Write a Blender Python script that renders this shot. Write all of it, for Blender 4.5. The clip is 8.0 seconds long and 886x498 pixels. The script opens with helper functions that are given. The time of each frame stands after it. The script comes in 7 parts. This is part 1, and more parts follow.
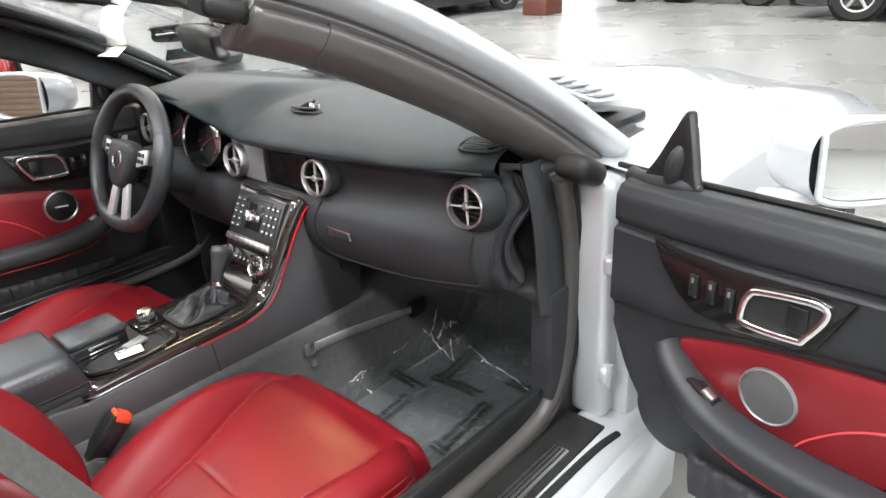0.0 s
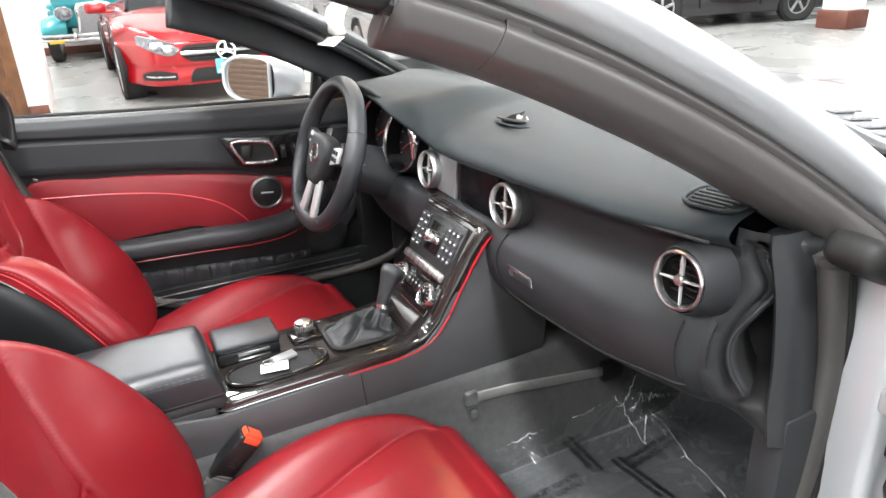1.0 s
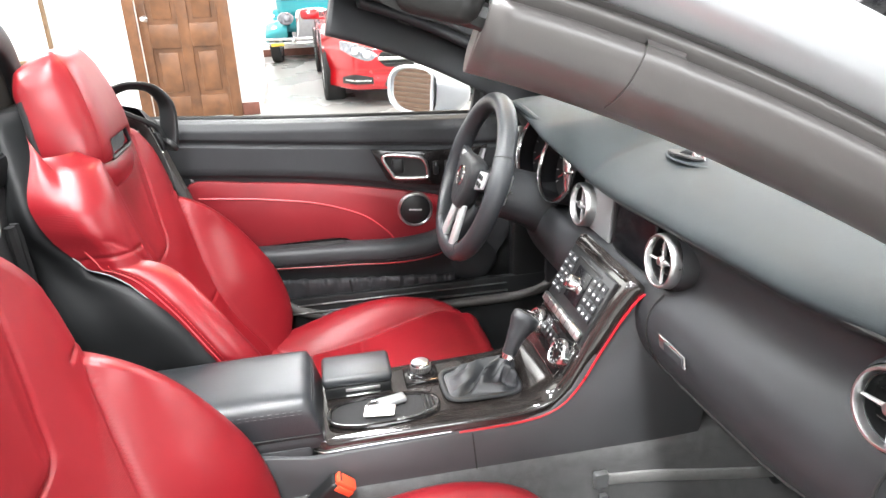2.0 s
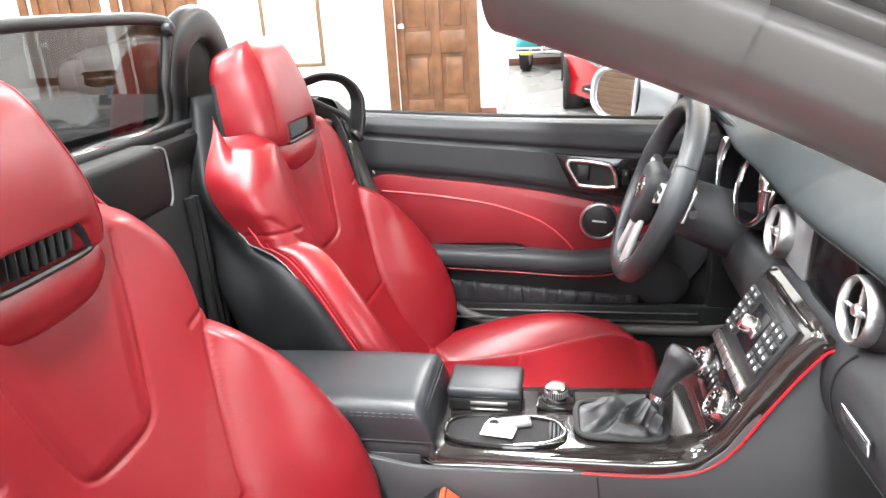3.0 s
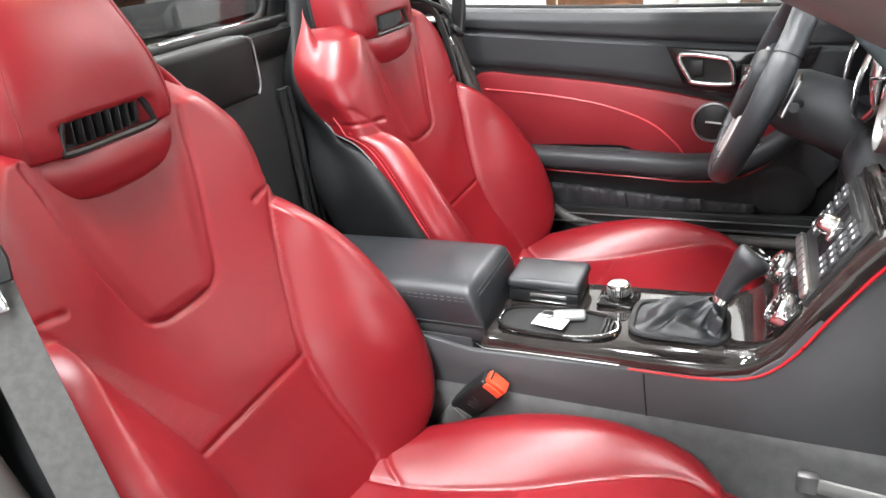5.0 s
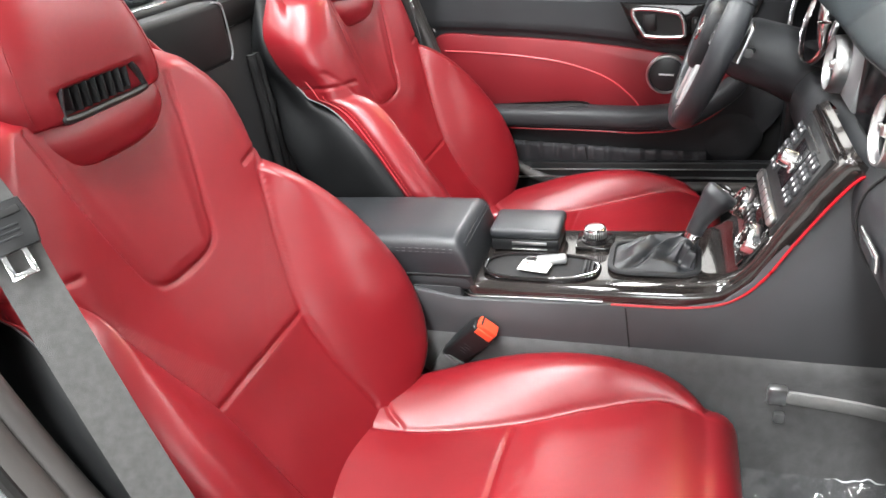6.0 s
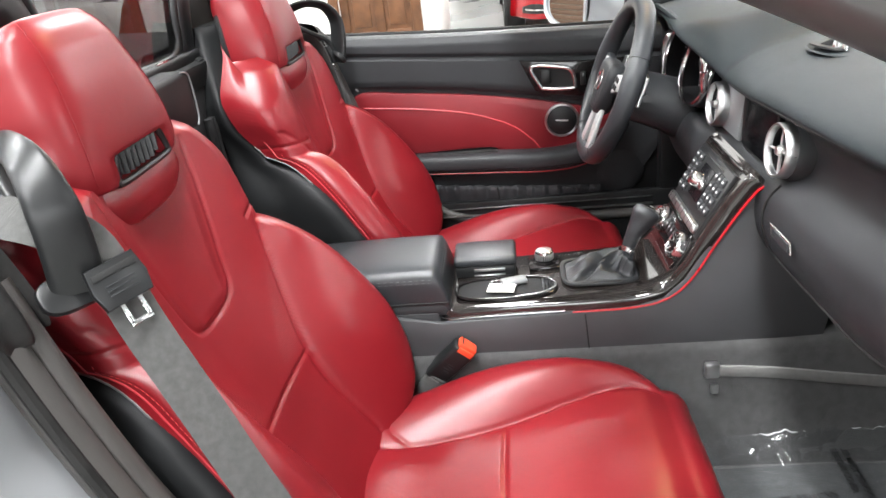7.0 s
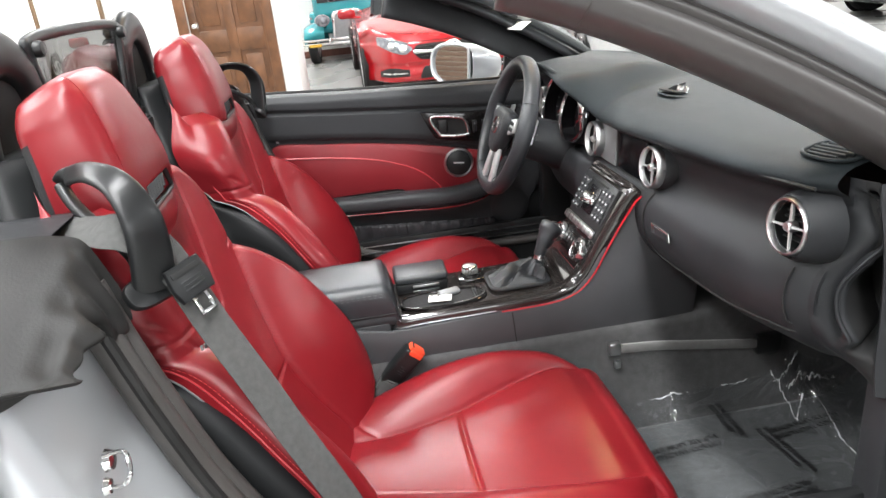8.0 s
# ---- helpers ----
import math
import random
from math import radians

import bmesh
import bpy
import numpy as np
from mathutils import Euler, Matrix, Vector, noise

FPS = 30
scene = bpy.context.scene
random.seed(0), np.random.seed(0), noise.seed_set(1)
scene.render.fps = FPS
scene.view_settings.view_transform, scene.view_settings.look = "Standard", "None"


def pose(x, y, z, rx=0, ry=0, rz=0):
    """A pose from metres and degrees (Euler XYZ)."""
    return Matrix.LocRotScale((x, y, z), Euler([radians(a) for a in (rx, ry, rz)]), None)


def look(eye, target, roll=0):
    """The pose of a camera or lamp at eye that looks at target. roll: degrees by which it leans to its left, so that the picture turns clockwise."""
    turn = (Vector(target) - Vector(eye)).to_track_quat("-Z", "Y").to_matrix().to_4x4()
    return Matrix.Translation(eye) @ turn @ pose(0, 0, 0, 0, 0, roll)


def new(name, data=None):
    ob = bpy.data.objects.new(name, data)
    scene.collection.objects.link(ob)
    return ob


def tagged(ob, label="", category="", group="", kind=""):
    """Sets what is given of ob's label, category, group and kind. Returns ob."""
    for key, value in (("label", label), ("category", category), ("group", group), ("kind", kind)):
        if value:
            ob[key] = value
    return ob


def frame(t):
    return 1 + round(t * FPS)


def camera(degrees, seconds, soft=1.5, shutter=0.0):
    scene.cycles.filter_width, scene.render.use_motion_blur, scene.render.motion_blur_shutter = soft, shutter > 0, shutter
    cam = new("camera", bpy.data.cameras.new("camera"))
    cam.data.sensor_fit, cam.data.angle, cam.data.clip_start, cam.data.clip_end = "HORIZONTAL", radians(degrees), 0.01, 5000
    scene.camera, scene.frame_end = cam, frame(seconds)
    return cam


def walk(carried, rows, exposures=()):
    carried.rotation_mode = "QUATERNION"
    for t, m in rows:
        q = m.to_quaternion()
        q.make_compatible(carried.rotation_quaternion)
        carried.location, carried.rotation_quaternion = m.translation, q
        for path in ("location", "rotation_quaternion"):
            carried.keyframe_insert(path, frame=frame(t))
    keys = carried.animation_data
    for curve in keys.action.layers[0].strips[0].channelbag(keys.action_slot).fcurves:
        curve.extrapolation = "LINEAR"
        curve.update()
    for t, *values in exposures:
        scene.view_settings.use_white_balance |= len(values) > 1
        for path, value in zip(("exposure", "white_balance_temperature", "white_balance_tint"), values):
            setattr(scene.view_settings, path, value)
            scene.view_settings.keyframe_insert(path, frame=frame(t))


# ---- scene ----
cam = camera(65.7, 8.0)
PATH = [
    (0, (1.33, -0.85, 1.257), (0.077, 0.477, 0.44), -3.4),
    (0.5, (1.278, -0.728, 1.227), (-0.219, 0.323, 0.417), -2.0),
    (1, (1.165, -0.613, 1.224), (-0.491, 0.19, 0.441), -2.4),
    (1.2, (1.125, -0.575, 1.219), (-0.584, 0.118, 0.446), -2.5),
    (2.3, (1.003, -0.435, 1.207), (-0.856, -0.295, 0.484), -2.6),
    (2.5, (0.988, -0.399, 1.199), (-0.882, -0.405, 0.489), -2.8),
    (3, (0.943, -0.328, 1.165), (-0.904, -0.682, 0.487), -3.3),
    (3.5, (0.917, -0.252, 1.142), (-0.857, -0.906, 0.492), -4.2),
    (4, (0.907, -0.19, 1.122), (-0.779, -1.026, 0.445), -5.6),
    (4.5, (0.914, -0.169, 1.116), (-0.722, -1.02, 0.341), -6.6),
    (4.7, (0.917, -0.166, 1.115), (-0.707, -0.998, 0.3), -6.8),
    (5.8, (0.973, -0.206, 1.105), (-0.651, -0.895, 0.161), -7.5),
    (6, (0.995, -0.218, 1.111), (-0.648, -0.853, 0.163), -7.8),
    (6.5, (1.074, -0.311, 1.137), (-0.646, -0.715, 0.199), -7.6),
    (7, (1.169, -0.392, 1.165), (-0.624, -0.61, 0.307), -6.9),
    (7.5, (1.264, -0.464, 1.179), (-0.585, -0.469, 0.417), -6.1),
    (8, (1.394, -0.56, 1.192), (-0.453, -0.354, 0.453), -5.9),
]
walk(cam, [(t, look(eye, target, roll)) for t, eye, target, roll in PATH],
     [(0, -1.04), (0.5, -1.08), (1, -0.68), (2.5, -0.14), (3.5, -0.16), (4.5, -0.38), (6, -0.46), (6.5, -0.53), (7, -0.70), (8, -0.97)])

# ---- light ----
world = bpy.data.worlds.new("world")
scene.world = world
world.use_nodes = True
wn = world.node_tree
sky = wn.nodes.new("ShaderNodeTexSky")
sky.sky_type, sky.sun_disc, sky.sun_elevation, sky.sun_rotation = "NISHITA", False, radians(38), radians(20)
wn.nodes["Background"].inputs["Strength"].default_value = 0.12
wn.links.new(sky.outputs["Color"], wn.nodes["Background"].inputs["Color"])


def area_lamp(name, m, sx, sy, watts, colour=(1, 1, 1)):
    data = bpy.data.lights.new(name, "AREA")
    data.shape, data.size, data.size_y, data.energy, data.color = "RECTANGLE", sx, sy, watts, colour
    ob = new(name, data)
    ob.matrix_world = m
    return ob


CEILING = 4.7
LAMP_WATTS, WINDOW_WATTS = 345.0, 60.0
LAMP_SPOTS = [(-8.8, -0.4), (-8.8, 3.2), (-8.8, 6.4), (-8.8, 9.6), (-5.6, 4.4), (-5.6, 7.4), (-5.6, 10.4), (-4.9, -0.6), (-4.9, -3.6), (-4.6, -6.6),
              (-2.2, 9.8), (0.6, 9.8), (3.4, 6.8), (3.4, 9.8), (0.6, -0.8), (2.4, -0.7), (4.6, -0.6), (0.6, -3.4), (3.6, -3.4),
              (-2.0, -4.6), (0.7, -6.8), (3.6, -6.8), (-11.0, -2.6)]
for lx, ly in LAMP_SPOTS:
    area_lamp("ceiling_lamp", pose(lx, ly, CEILING - 0.075), 1.2, 0.6, LAMP_WATTS, (0.985, 1.0, 1.01))
# one warm lamp over the aisle beside the driver's door
WARM_SPOT = (-2.8, 1.3)
area_lamp("ceiling_lamp", pose(*WARM_SPOT, CEILING - 0.075), 1.2, 0.6, 110.0, (1.0, 0.62, 0.25))
# daylight through the two shop windows in the front wall, and added side fill
area_lamp("window_daylight", pose(-6.0, 14.7, 1.7, 90, 0, 180), 7.0, 2.6, WINDOW_WATTS, (0.96, 0.98, 1.0))
area_lamp("window_daylight", pose(3.0, 14.7, 1.7, 90, 0, 180), 7.0, 2.6, WINDOW_WATTS, (0.96, 0.98, 1.0))
# fill from an added, unseen side window, tuned to lift bolsters and footwell
area_lamp("window_daylight", pose(7.7, 2.0, 1.8, 90, 0, 90), 6.0, 2.2, WINDOW_WATTS * 10.0, (0.96, 0.98, 1.0))


# ---- materials ----
def material(name, colour, rough=0.5, metal=0.0, vary=0.12, scale=14.0, grain=0.0, grain_scale=400.0, coat=0.0, coat_rough=0.04,
             kind="noise", spec=0.5, rough_vary=0.08, sheen=0.0, crease=0.0):
    """A principled surface whose colour and gloss drift at one scale and whose relief has a finer one."""
    m = bpy.data.materials.new(name)
    m.use_nodes = True
    nt = m.node_tree
    b = nt.nodes["Principled BSDF"]
    b.inputs["Metallic"].default_value = metal
    b.inputs["Specular IOR Level"].default_value = spec
    b.inputs["Coat Weight"].default_value = coat
    b.inputs["Coat Roughness"].default_value = coat_rough
    b.inputs["Sheen Weight"].default_value = sheen
    co = nt.nodes.new("ShaderNodeTexCoord")
    no = nt.nodes.new("ShaderNodeTexNoise")
    no.inputs["Scale"].default_value, no.inputs["Detail"].default_value = scale, 6.0
    nt.links.new(co.outputs["Object"], no.inputs["Vector"])
    ramp = nt.nodes.new("ShaderNodeValToRGB")
    lo, hi = 1 - vary, 1 + vary
    ramp.color_ramp.elements[0].position, ramp.color_ramp.elements[1].position = 0.3, 0.7
    ramp.color_ramp.elements[0].color = [min(1, c * lo) for c in colour] + [1]
    ramp.color_ramp.elements[1].color = [min(1, c * hi) for c in colour] + [1]
    nt.links.new(no.outputs["Fac"], ramp.inputs["Fac"])
    nt.links.new(ramp.outputs["Color"], b.inputs["Base Color"])
    mr = nt.nodes.new("ShaderNodeMapRange")
    mr.inputs["To Min"].default_value, mr.inputs["To Max"].default_value = max(0, rough - rough_vary), min(1, rough + rough_vary)
    nt.links.new(no.outputs["Fac"], mr.inputs["Value"])
    nt.links.new(mr.outputs["Result"], b.inputs["Roughness"])
    if grain:
        if kind == "cells":
            g = nt.nodes.new("ShaderNodeTexVoronoi")
            g.feature = "DISTANCE_TO_EDGE"
            src = g.outputs["Distance"]
        elif kind == "ribs":
            g = nt.nodes.new("ShaderNodeTexWave")
            g.bands_direction, g.wave_profile = "Z", "SIN"
            src = g.outputs["Fac"]
        else:
            g = nt.nodes.new("ShaderNodeTexNoise")
            g.inputs["Detail"].default_value = 3.0
            src = g.outputs["Fac"]
        g.inputs["Scale"].default_value = grain_scale
        nt.links.new(co.outputs["Object"], g.inputs["Vector"])
        bump = nt.nodes.new("ShaderNodeBump")
        bump.inputs["Strength"].default_value, bump.inputs["Distance"].default_value = grain, 0.001
        nt.links.new(src, bump.inputs["Height"])
        nt.links.new(bump.outputs["Normal"], b.inputs["Normal"])
        if crease:
            soft = nt.nodes.new("ShaderNodeTexNoise")
            soft.inputs["Scale"].default_value, soft.inputs["Detail"].default_value, soft.inputs["Distortion"].default_value = 22.0, 3.0, 0.8
            nt.links.new(co.outputs["Object"], soft.inputs["Vector"])
            fold = nt.nodes.new("ShaderNodeBump")
            fold.inputs["Strength"].default_value, fold.inputs["Distance"].default_value = crease, 0.004
            nt.links.new(soft.outputs["Fac"], fold.inputs["Height"])
            nt.links.new(fold.outputs["Normal"], bump.inputs["Normal"])
    return m


def glow(name, colour, strength):
    m = bpy.data.materials.new(name)
    m.use_nodes = True
    b = m.node_tree.nodes["Principled BSDF"]
    b.inputs["Base Color"].default_value = (*colour, 1)
    b.inputs["Emission Color"].default_value = (*colour, 1)
    b.inputs["Emission Strength"].default_value = strength
    return m


def glass(name, colour=(1, 1, 1), rough=0.0, ior=1.45):
    m = bpy.data.materials.new(name)
    m.use_nodes = True
    b = m.node_tree.nodes["Principled BSDF"]
    b.inputs["Base Color"].default_value = (*colour, 1)
    b.inputs["Roughness"].default_value, b.inputs["IOR"].default_value = rough, ior
    b.inputs["Transmission Weight"].default_value = 1.0
    return m


def thin_film(name):
    """A clear sheet that only glints."""
    m = bpy.data.materials.new(name)
    m.use_nodes = True
    nt = m.node_tree
    nt.nodes.remove(nt.nodes["Principled BSDF"])
    t, g = nt.nodes.new("ShaderNodeBsdfTransparent"), nt.nodes.new("ShaderNodeBsdfGlossy")
    t.inputs["Color"].default_value = (0.96, 0.97, 0.98, 1)
    g.inputs["Roughness"].default_value = 0.04
    fr, mix = nt.nodes.new("ShaderNodeFresnel"), nt.nodes.new("ShaderNodeMixShader")
    fr.inputs["IOR"].default_value = 2.0
    nt.links.new(fr.outputs["Fac"], mix.inputs["Fac"])
    nt.links.new(t.outputs["BSDF"], mix.inputs[1])
    nt.links.new(g.outputs["BSDF"], mix.inputs[2])
    haze, milk = nt.nodes.new("ShaderNodeBsdfDiffuse"), nt.nodes.new("ShaderNodeMixShader")
    haze.inputs["Color"].default_value, milk.inputs["Fac"].default_value = (0.66, 0.68, 0.69, 1), 0.03
    nt.links.new(mix.outputs["Shader"], milk.inputs[1])
    nt.links.new(haze.outputs["BSDF"], milk.inputs[2])
    nt.links.new(milk.outputs["Shader"], nt.nodes["Material Output"].inputs["Surface"])
    return m


RED = (0.180, 0.0075, 0.0118)
leather = material("red leather", RED, 0.34, spec=0.46, vary=0.08, scale=9, grain=0.07, grain_scale=520, kind="cells", rough_vary=0.03, crease=0.12)
leather_ribbed = material("ribbed red leather", RED, 0.42, vary=0.08, scale=9, grain=0.22, grain_scale=115, kind="ribs", rough_vary=0.05)
leather_door = material("red door leather", (0.165, 0.0095, 0.014), 0.40, spec=0.4, vary=0.08, scale=7, grain=0.10, grain_scale=520, kind="cells", crease=0.10)
thread = material("red thread", (0.50, 0.06, 0.06), 0.7)
piping_red = material("red piping", (0.42, 0.035, 0.045), 0.35)
soft_black = material("charcoal soft-touch plastic", (0.024, 0.025, 0.027), 0.42, vary=0.10, scale=8, grain=0.30, grain_scale=700, kind="cells", spec=0.24)
dash_top_mat = material("grey-black dash skin", (0.0155, 0.0195, 0.0215), 0.52, vary=0.08, scale=6, grain=0.35, grain_scale=600, kind="cells", spec=0.14)
armrest_skin = material("black armrest leather", (0.024, 0.026, 0.029), 0.34, vary=0.12, scale=10, grain=0.25, grain_scale=500, kind="cells", crease=0.12)
mat_pile = material("charcoal mat pile", (0.060, 0.063, 0.064), 0.95, vary=0.2, scale=60, grain=0.8, grain_scale=1500)
console_grey = material("charcoal grey plastic", (0.055, 0.056, 0.059), 0.48, vary=0.10, scale=9, grain=0.3, grain_scale=700, kind="cells", spec=0.35)
rear_black = material("matt black trim", (0.010, 0.0105, 0.011), 0.50, vary=0.15, scale=12, grain=0.2, grain_scale=700, spec=0.18)
plastic_black = material("satin black plastic", (0.011, 0.0115, 0.012), 0.34, vary=0.15, scale=20, grain=0.1, grain_scale=900, spec=0.4)
gloss_black = material("piano black trim", (0.010, 0.009, 0.009), 0.10, vary=0.25, scale=30, coat=0.15, rough_vary=0.03, spec=0.35)
wood_black = material("black ash trim", (0.018, 0.015, 0.014), 0.10, vary=0.5, scale=60, coat=0.8, rough_vary=0.03)
seal_rubber = material("brown-grey weatherstrip", (0.050, 0.046, 0.043), 0.48, vary=0.10, scale=9, grain=0.15, grain_scale=400)
rubber = material("black rubber seal", (0.015, 0.0145, 0.014), 0.5, vary=0.3, scale=25, grain=0.25, grain_scale=300, spec=0.22)
pillar_trim = material("taupe pillar trim", (0.078, 0.072, 0.070), 0.30, vary=0.04, scale=5, grain=0.06, grain_scale=700, rough_vary=0.02)
carpet = material("charcoal carpet", (0.050, 0.050, 0.050), 0.95, vary=0.25, scale=60, grain=1.0, grain_scale=1500, sheen=0.3)
fabric_black = material("black woven fabric", (0.012, 0.012, 0.013), 0.85, vary=0.3, scale=40, grain=0.8, grain_scale=1400)
pocket_cloth = material("black pocket cloth", (0.026, 0.026, 0.029), 0.6, vary=0.15, scale=30, grain=0.4, grain_scale=1300, crease=0.3)
speaker_cloth = material("grey speaker mesh", (0.075, 0.074, 0.074), 0.55, vary=0.1, scale=40, grain=0.5, grain_scale=1500)
stitch_grey = material("grey thread", (0.085, 0.086, 0.09), 0.6)
strap_grey = material("grey elastic strap", (0.16, 0.16, 0.155), 0.55, vary=0.12, scale=60, grain=0.4, grain_scale=900)
webbing = material("grey belt webbing", (0.060, 0.060, 0.058), 0.75, vary=0.22, scale=120, grain=0.9, grain_scale=1600)
chrome = material("chrome", (0.82, 0.82, 0.82), 0.17, 1.0, vary=0.04, scale=30, rough_vary=0.04)
satin_metal = material("satin aluminium", (0.62, 0.62, 0.62), 0.30, 1.0, vary=0.06, scale=60, rough_vary=0.06)
silver_paint = material("silver car paint", (0.47, 0.485, 0.50), 0.30, 0.30, vary=0.03, scale=3, grain=0.05, grain_scale=2500, coat=0.8)
silver_plain = material("silver-grey plastic", (0.20, 0.205, 0.21), 0.35, 0.3, vary=0.08, scale=20)
red_line = material("red trim strip", (0.36, 0.006, 0.012), 0.30, vary=0.08, scale=30)
buckle_red = material("red-orange buckle button", (0.75, 0.075, 0.030), 0.4)
screen_mat = material("dark display glass", (0.006, 0.006, 0.007), 0.22, vary=0.1, scale=10, spec=0.3)
vent_silver = material("silver vent lacquer", (0.62, 0.62, 0.62), 0.32, 0.55, vary=0.05, scale=60)
dial_black = material("matt black dial", (0.008, 0.008, 0.009), 0.35, spec=0.25)
# near-black with the shade of holes, gaps and openings put into its colour
shade_black = material("cavity shade black", (0.008, 0.008, 0.008), 0.8)
print_grey = material("pale grey print", (0.55, 0.55, 0.55), 0.5)
print_black = material("black print", (0.010, 0.010, 0.011), 0.5)
white_card = material("white card", (0.78, 0.76, 0.70), 0.6, vary=0.05, scale=60)
clear = glass("window glass", (0.97, 0.985, 0.975))
smoked = glass("wind deflector acrylic", (0.13, 0.13, 0.13))
film = thin_film("clear protective film")
# pale colour that carries the glints on the film's creases
film_glint = material("pale film glint", (0.72, 0.74, 0.75), 0.12, spec=0.8, vary=0.3, scale=90)
mirror_mat = material("mirror glass", (0.86, 0.87, 0.87), 0.02, 1.0, vary=0.01, rough_vary=0.01)
wall_paint = material("white wall paint", (0.80, 0.79, 0.77), 0.65, vary=0.03, scale=1.5, grain=0.15, grain_scale=120)
grey_wall_paint = material("grey wall paint", (0.30, 0.29, 0.28), 0.7, vary=0.05, scale=1.5, grain=0.15, grain_scale=120)
ceiling_paint = material("grey ceiling paint", (0.30, 0.30, 0.30), 0.8, vary=0.03, scale=1.5)
floor_mat = material("sealed grey concrete", (0.25, 0.25, 0.238), 0.28, vary=0.10, scale=0.9, grain=0.06, grain_scale=30, rough_vary=0.07)
door_wood = material("stained oak", (0.13, 0.055, 0.022), 0.38, vary=0.35, scale=9, grain=0.25, grain_scale=60)
base_wood = material("dark red-brown skirting", (0.12, 0.040, 0.025), 0.42, vary=0.25, scale=12, grain=0.15, grain_scale=60)
frame_wood = material("bronze picture frame", (0.16, 0.10, 0.055), 0.4, 0.2, vary=0.25, scale=25)
tyre_mat = material("black tyre rubber", (0.018, 0.018, 0.018), 0.75, vary=0.2, scale=20, grain=0.3, grain_scale=200)
red_paint = material("red car paint", (0.34, 0.006, 0.010), 0.25, 0.1, vary=0.05, scale=3, coat=0.7)
white_paint = material("white car paint", (0.78, 0.79, 0.79), 0.25, 0.0, vary=0.03, scale=3, coat=1.0)
teal_paint = material("teal car paint", (0.03, 0.26, 0.29), 0.25, 0.0, vary=0.06, scale=3, coat=1.0)
black_paint = material("black car paint", (0.012, 0.012, 0.014), 0.2, 0.1, vary=0.1, scale=3, coat=1.0)
lamp_glass = material("headlamp glass", (0.20, 0.21, 0.23), 0.12, 0.2, vary=0.7, scale=22, coat=0.6)
car_glass = material("dark car glass", (0.02, 0.024, 0.026), 0.05, vary=0.1, scale=5, coat=1.0)
plate_blue = material("light blue plate", (0.15, 0.50, 0.72), 0.4)
shutter_mat = material("brown shutter slat", (0.11, 0.062, 0.038), 0.45, vary=0.15, scale=10)
diffuser = glow("lamp diffuser", (1.0, 0.985, 0.96), 6.0)
outdoors = glow("bright overcast outdoors", (0.95, 0.98, 1.0), 3.0)


# ---- geometry helpers ----
def tab(*pairs):
    """A smooth curve through (x, y) pairs, as a function of arrays."""
    xs, ys = np.array([p[0] for p in pairs], float), np.array([p[1] for p in pairs], float)
    if len(xs) == 2:
        return lambda t: np.interp(t, xs, ys)
    g = np.gradient(ys, xs)
    fx = np.linspace(xs[0], xs[-1], 400)
    i = np.clip(np.searchsorted(xs, fx, "right") - 1, 0, len(xs) - 2)
    h = xs[i + 1] - xs[i]
    s = (fx - xs[i]) / h
    fy = ((2 * s**3 - 3 * s**2 + 1) * ys[i] + (s**3 - 2 * s**2 + s) * h * g[i]
          + (-2 * s**3 + 3 * s**2) * ys[i + 1] + (s**3 - s**2) * h * g[i + 1])
    return lambda t: np.interp(t, fx, fy)


def smooth(a, b, x):
    s = np.clip((np.asarray(x, float) - a) / (b - a), 0, 1)
    return s * s * (3 - 2 * s)


def spline(points, n, closed=False):
    """n points along a Catmull-Rom curve."""
    p = np.array(points, float)
    k = len(p)
    segs = k if closed else k - 1
    t = np.linspace(0, segs, n, endpoint=not closed)
    i = np.minimum(t.astype(int), segs - 1)
    f = (t - i)[:, None]

    def at(j):
        return p[j % k] if closed else p[np.clip(j, 0, k - 1)]
    a, b, c, d = at(i - 1), at(i), at(i + 1), at(i + 2)
    return 0.5 * (2 * b + (c - a) * f + (2 * a - 5 * b + 4 * c - d) * f**2 + (3 * b - a - 3 * c + d) * f**3)


def sheet(p, closed=False, cap0=False, cap1=False):
    """A grid of points (rows, columns, 3) as verts and faces."""
    p = np.asarray(p, float)
    nv, nu = p.shape[:2]
    f = []
    for j in range(nv - 1):
        for i in range(nu if closed else nu - 1):
            k = (i + 1) % nu
            f.append((j * nu + i, j * nu + k, (j + 1) * nu + k, (j + 1) * nu + i))
    if cap0:
        f.append(tuple(range(nu))[::-1])
    if cap1:
        f.append(tuple((nv - 1) * nu + i for i in range(nu)))
    return p.reshape(-1, 3), f


def merge(*geos):
    v, f, n = [], [], 0
    for gv, gf in geos:
        v.append(np.asarray(gv, float).reshape(-1, 3))
        f += [tuple(i + n for i in q) for q in gf]
        n += len(v[-1])
    return np.concatenate(v), f


def moved(geo, m):
    v = np.asarray(geo[0], float)
    a = np.array(m)
    return v @ a[:3, :3].T + a[:3, 3], geo[1]


def from_bm(bm):
    bm.verts.index_update()
    geo = np.array([v.co[:] for v in bm.verts]), [tuple(v.index for v in f.verts) for f in bm.faces]
    bm.free()
    return geo


def box(c, s, r=0.0, seg=2):
    """A box with its middle at c and rounded edges."""
    bm = bmesh.new()
    bmesh.ops.create_cube(bm, size=1.0)
    bmesh.ops.scale(bm, vec=s, verts=bm.verts)
    if r:
        bmesh.ops.bevel(bm, geom=bm.edges[:], offset=min(r, min(s) * 0.49), segments=seg, profile=0.5, affect="EDGES")
    bmesh.ops.translate(bm, vec=c, verts=bm.verts)
    return from_bm(bm)


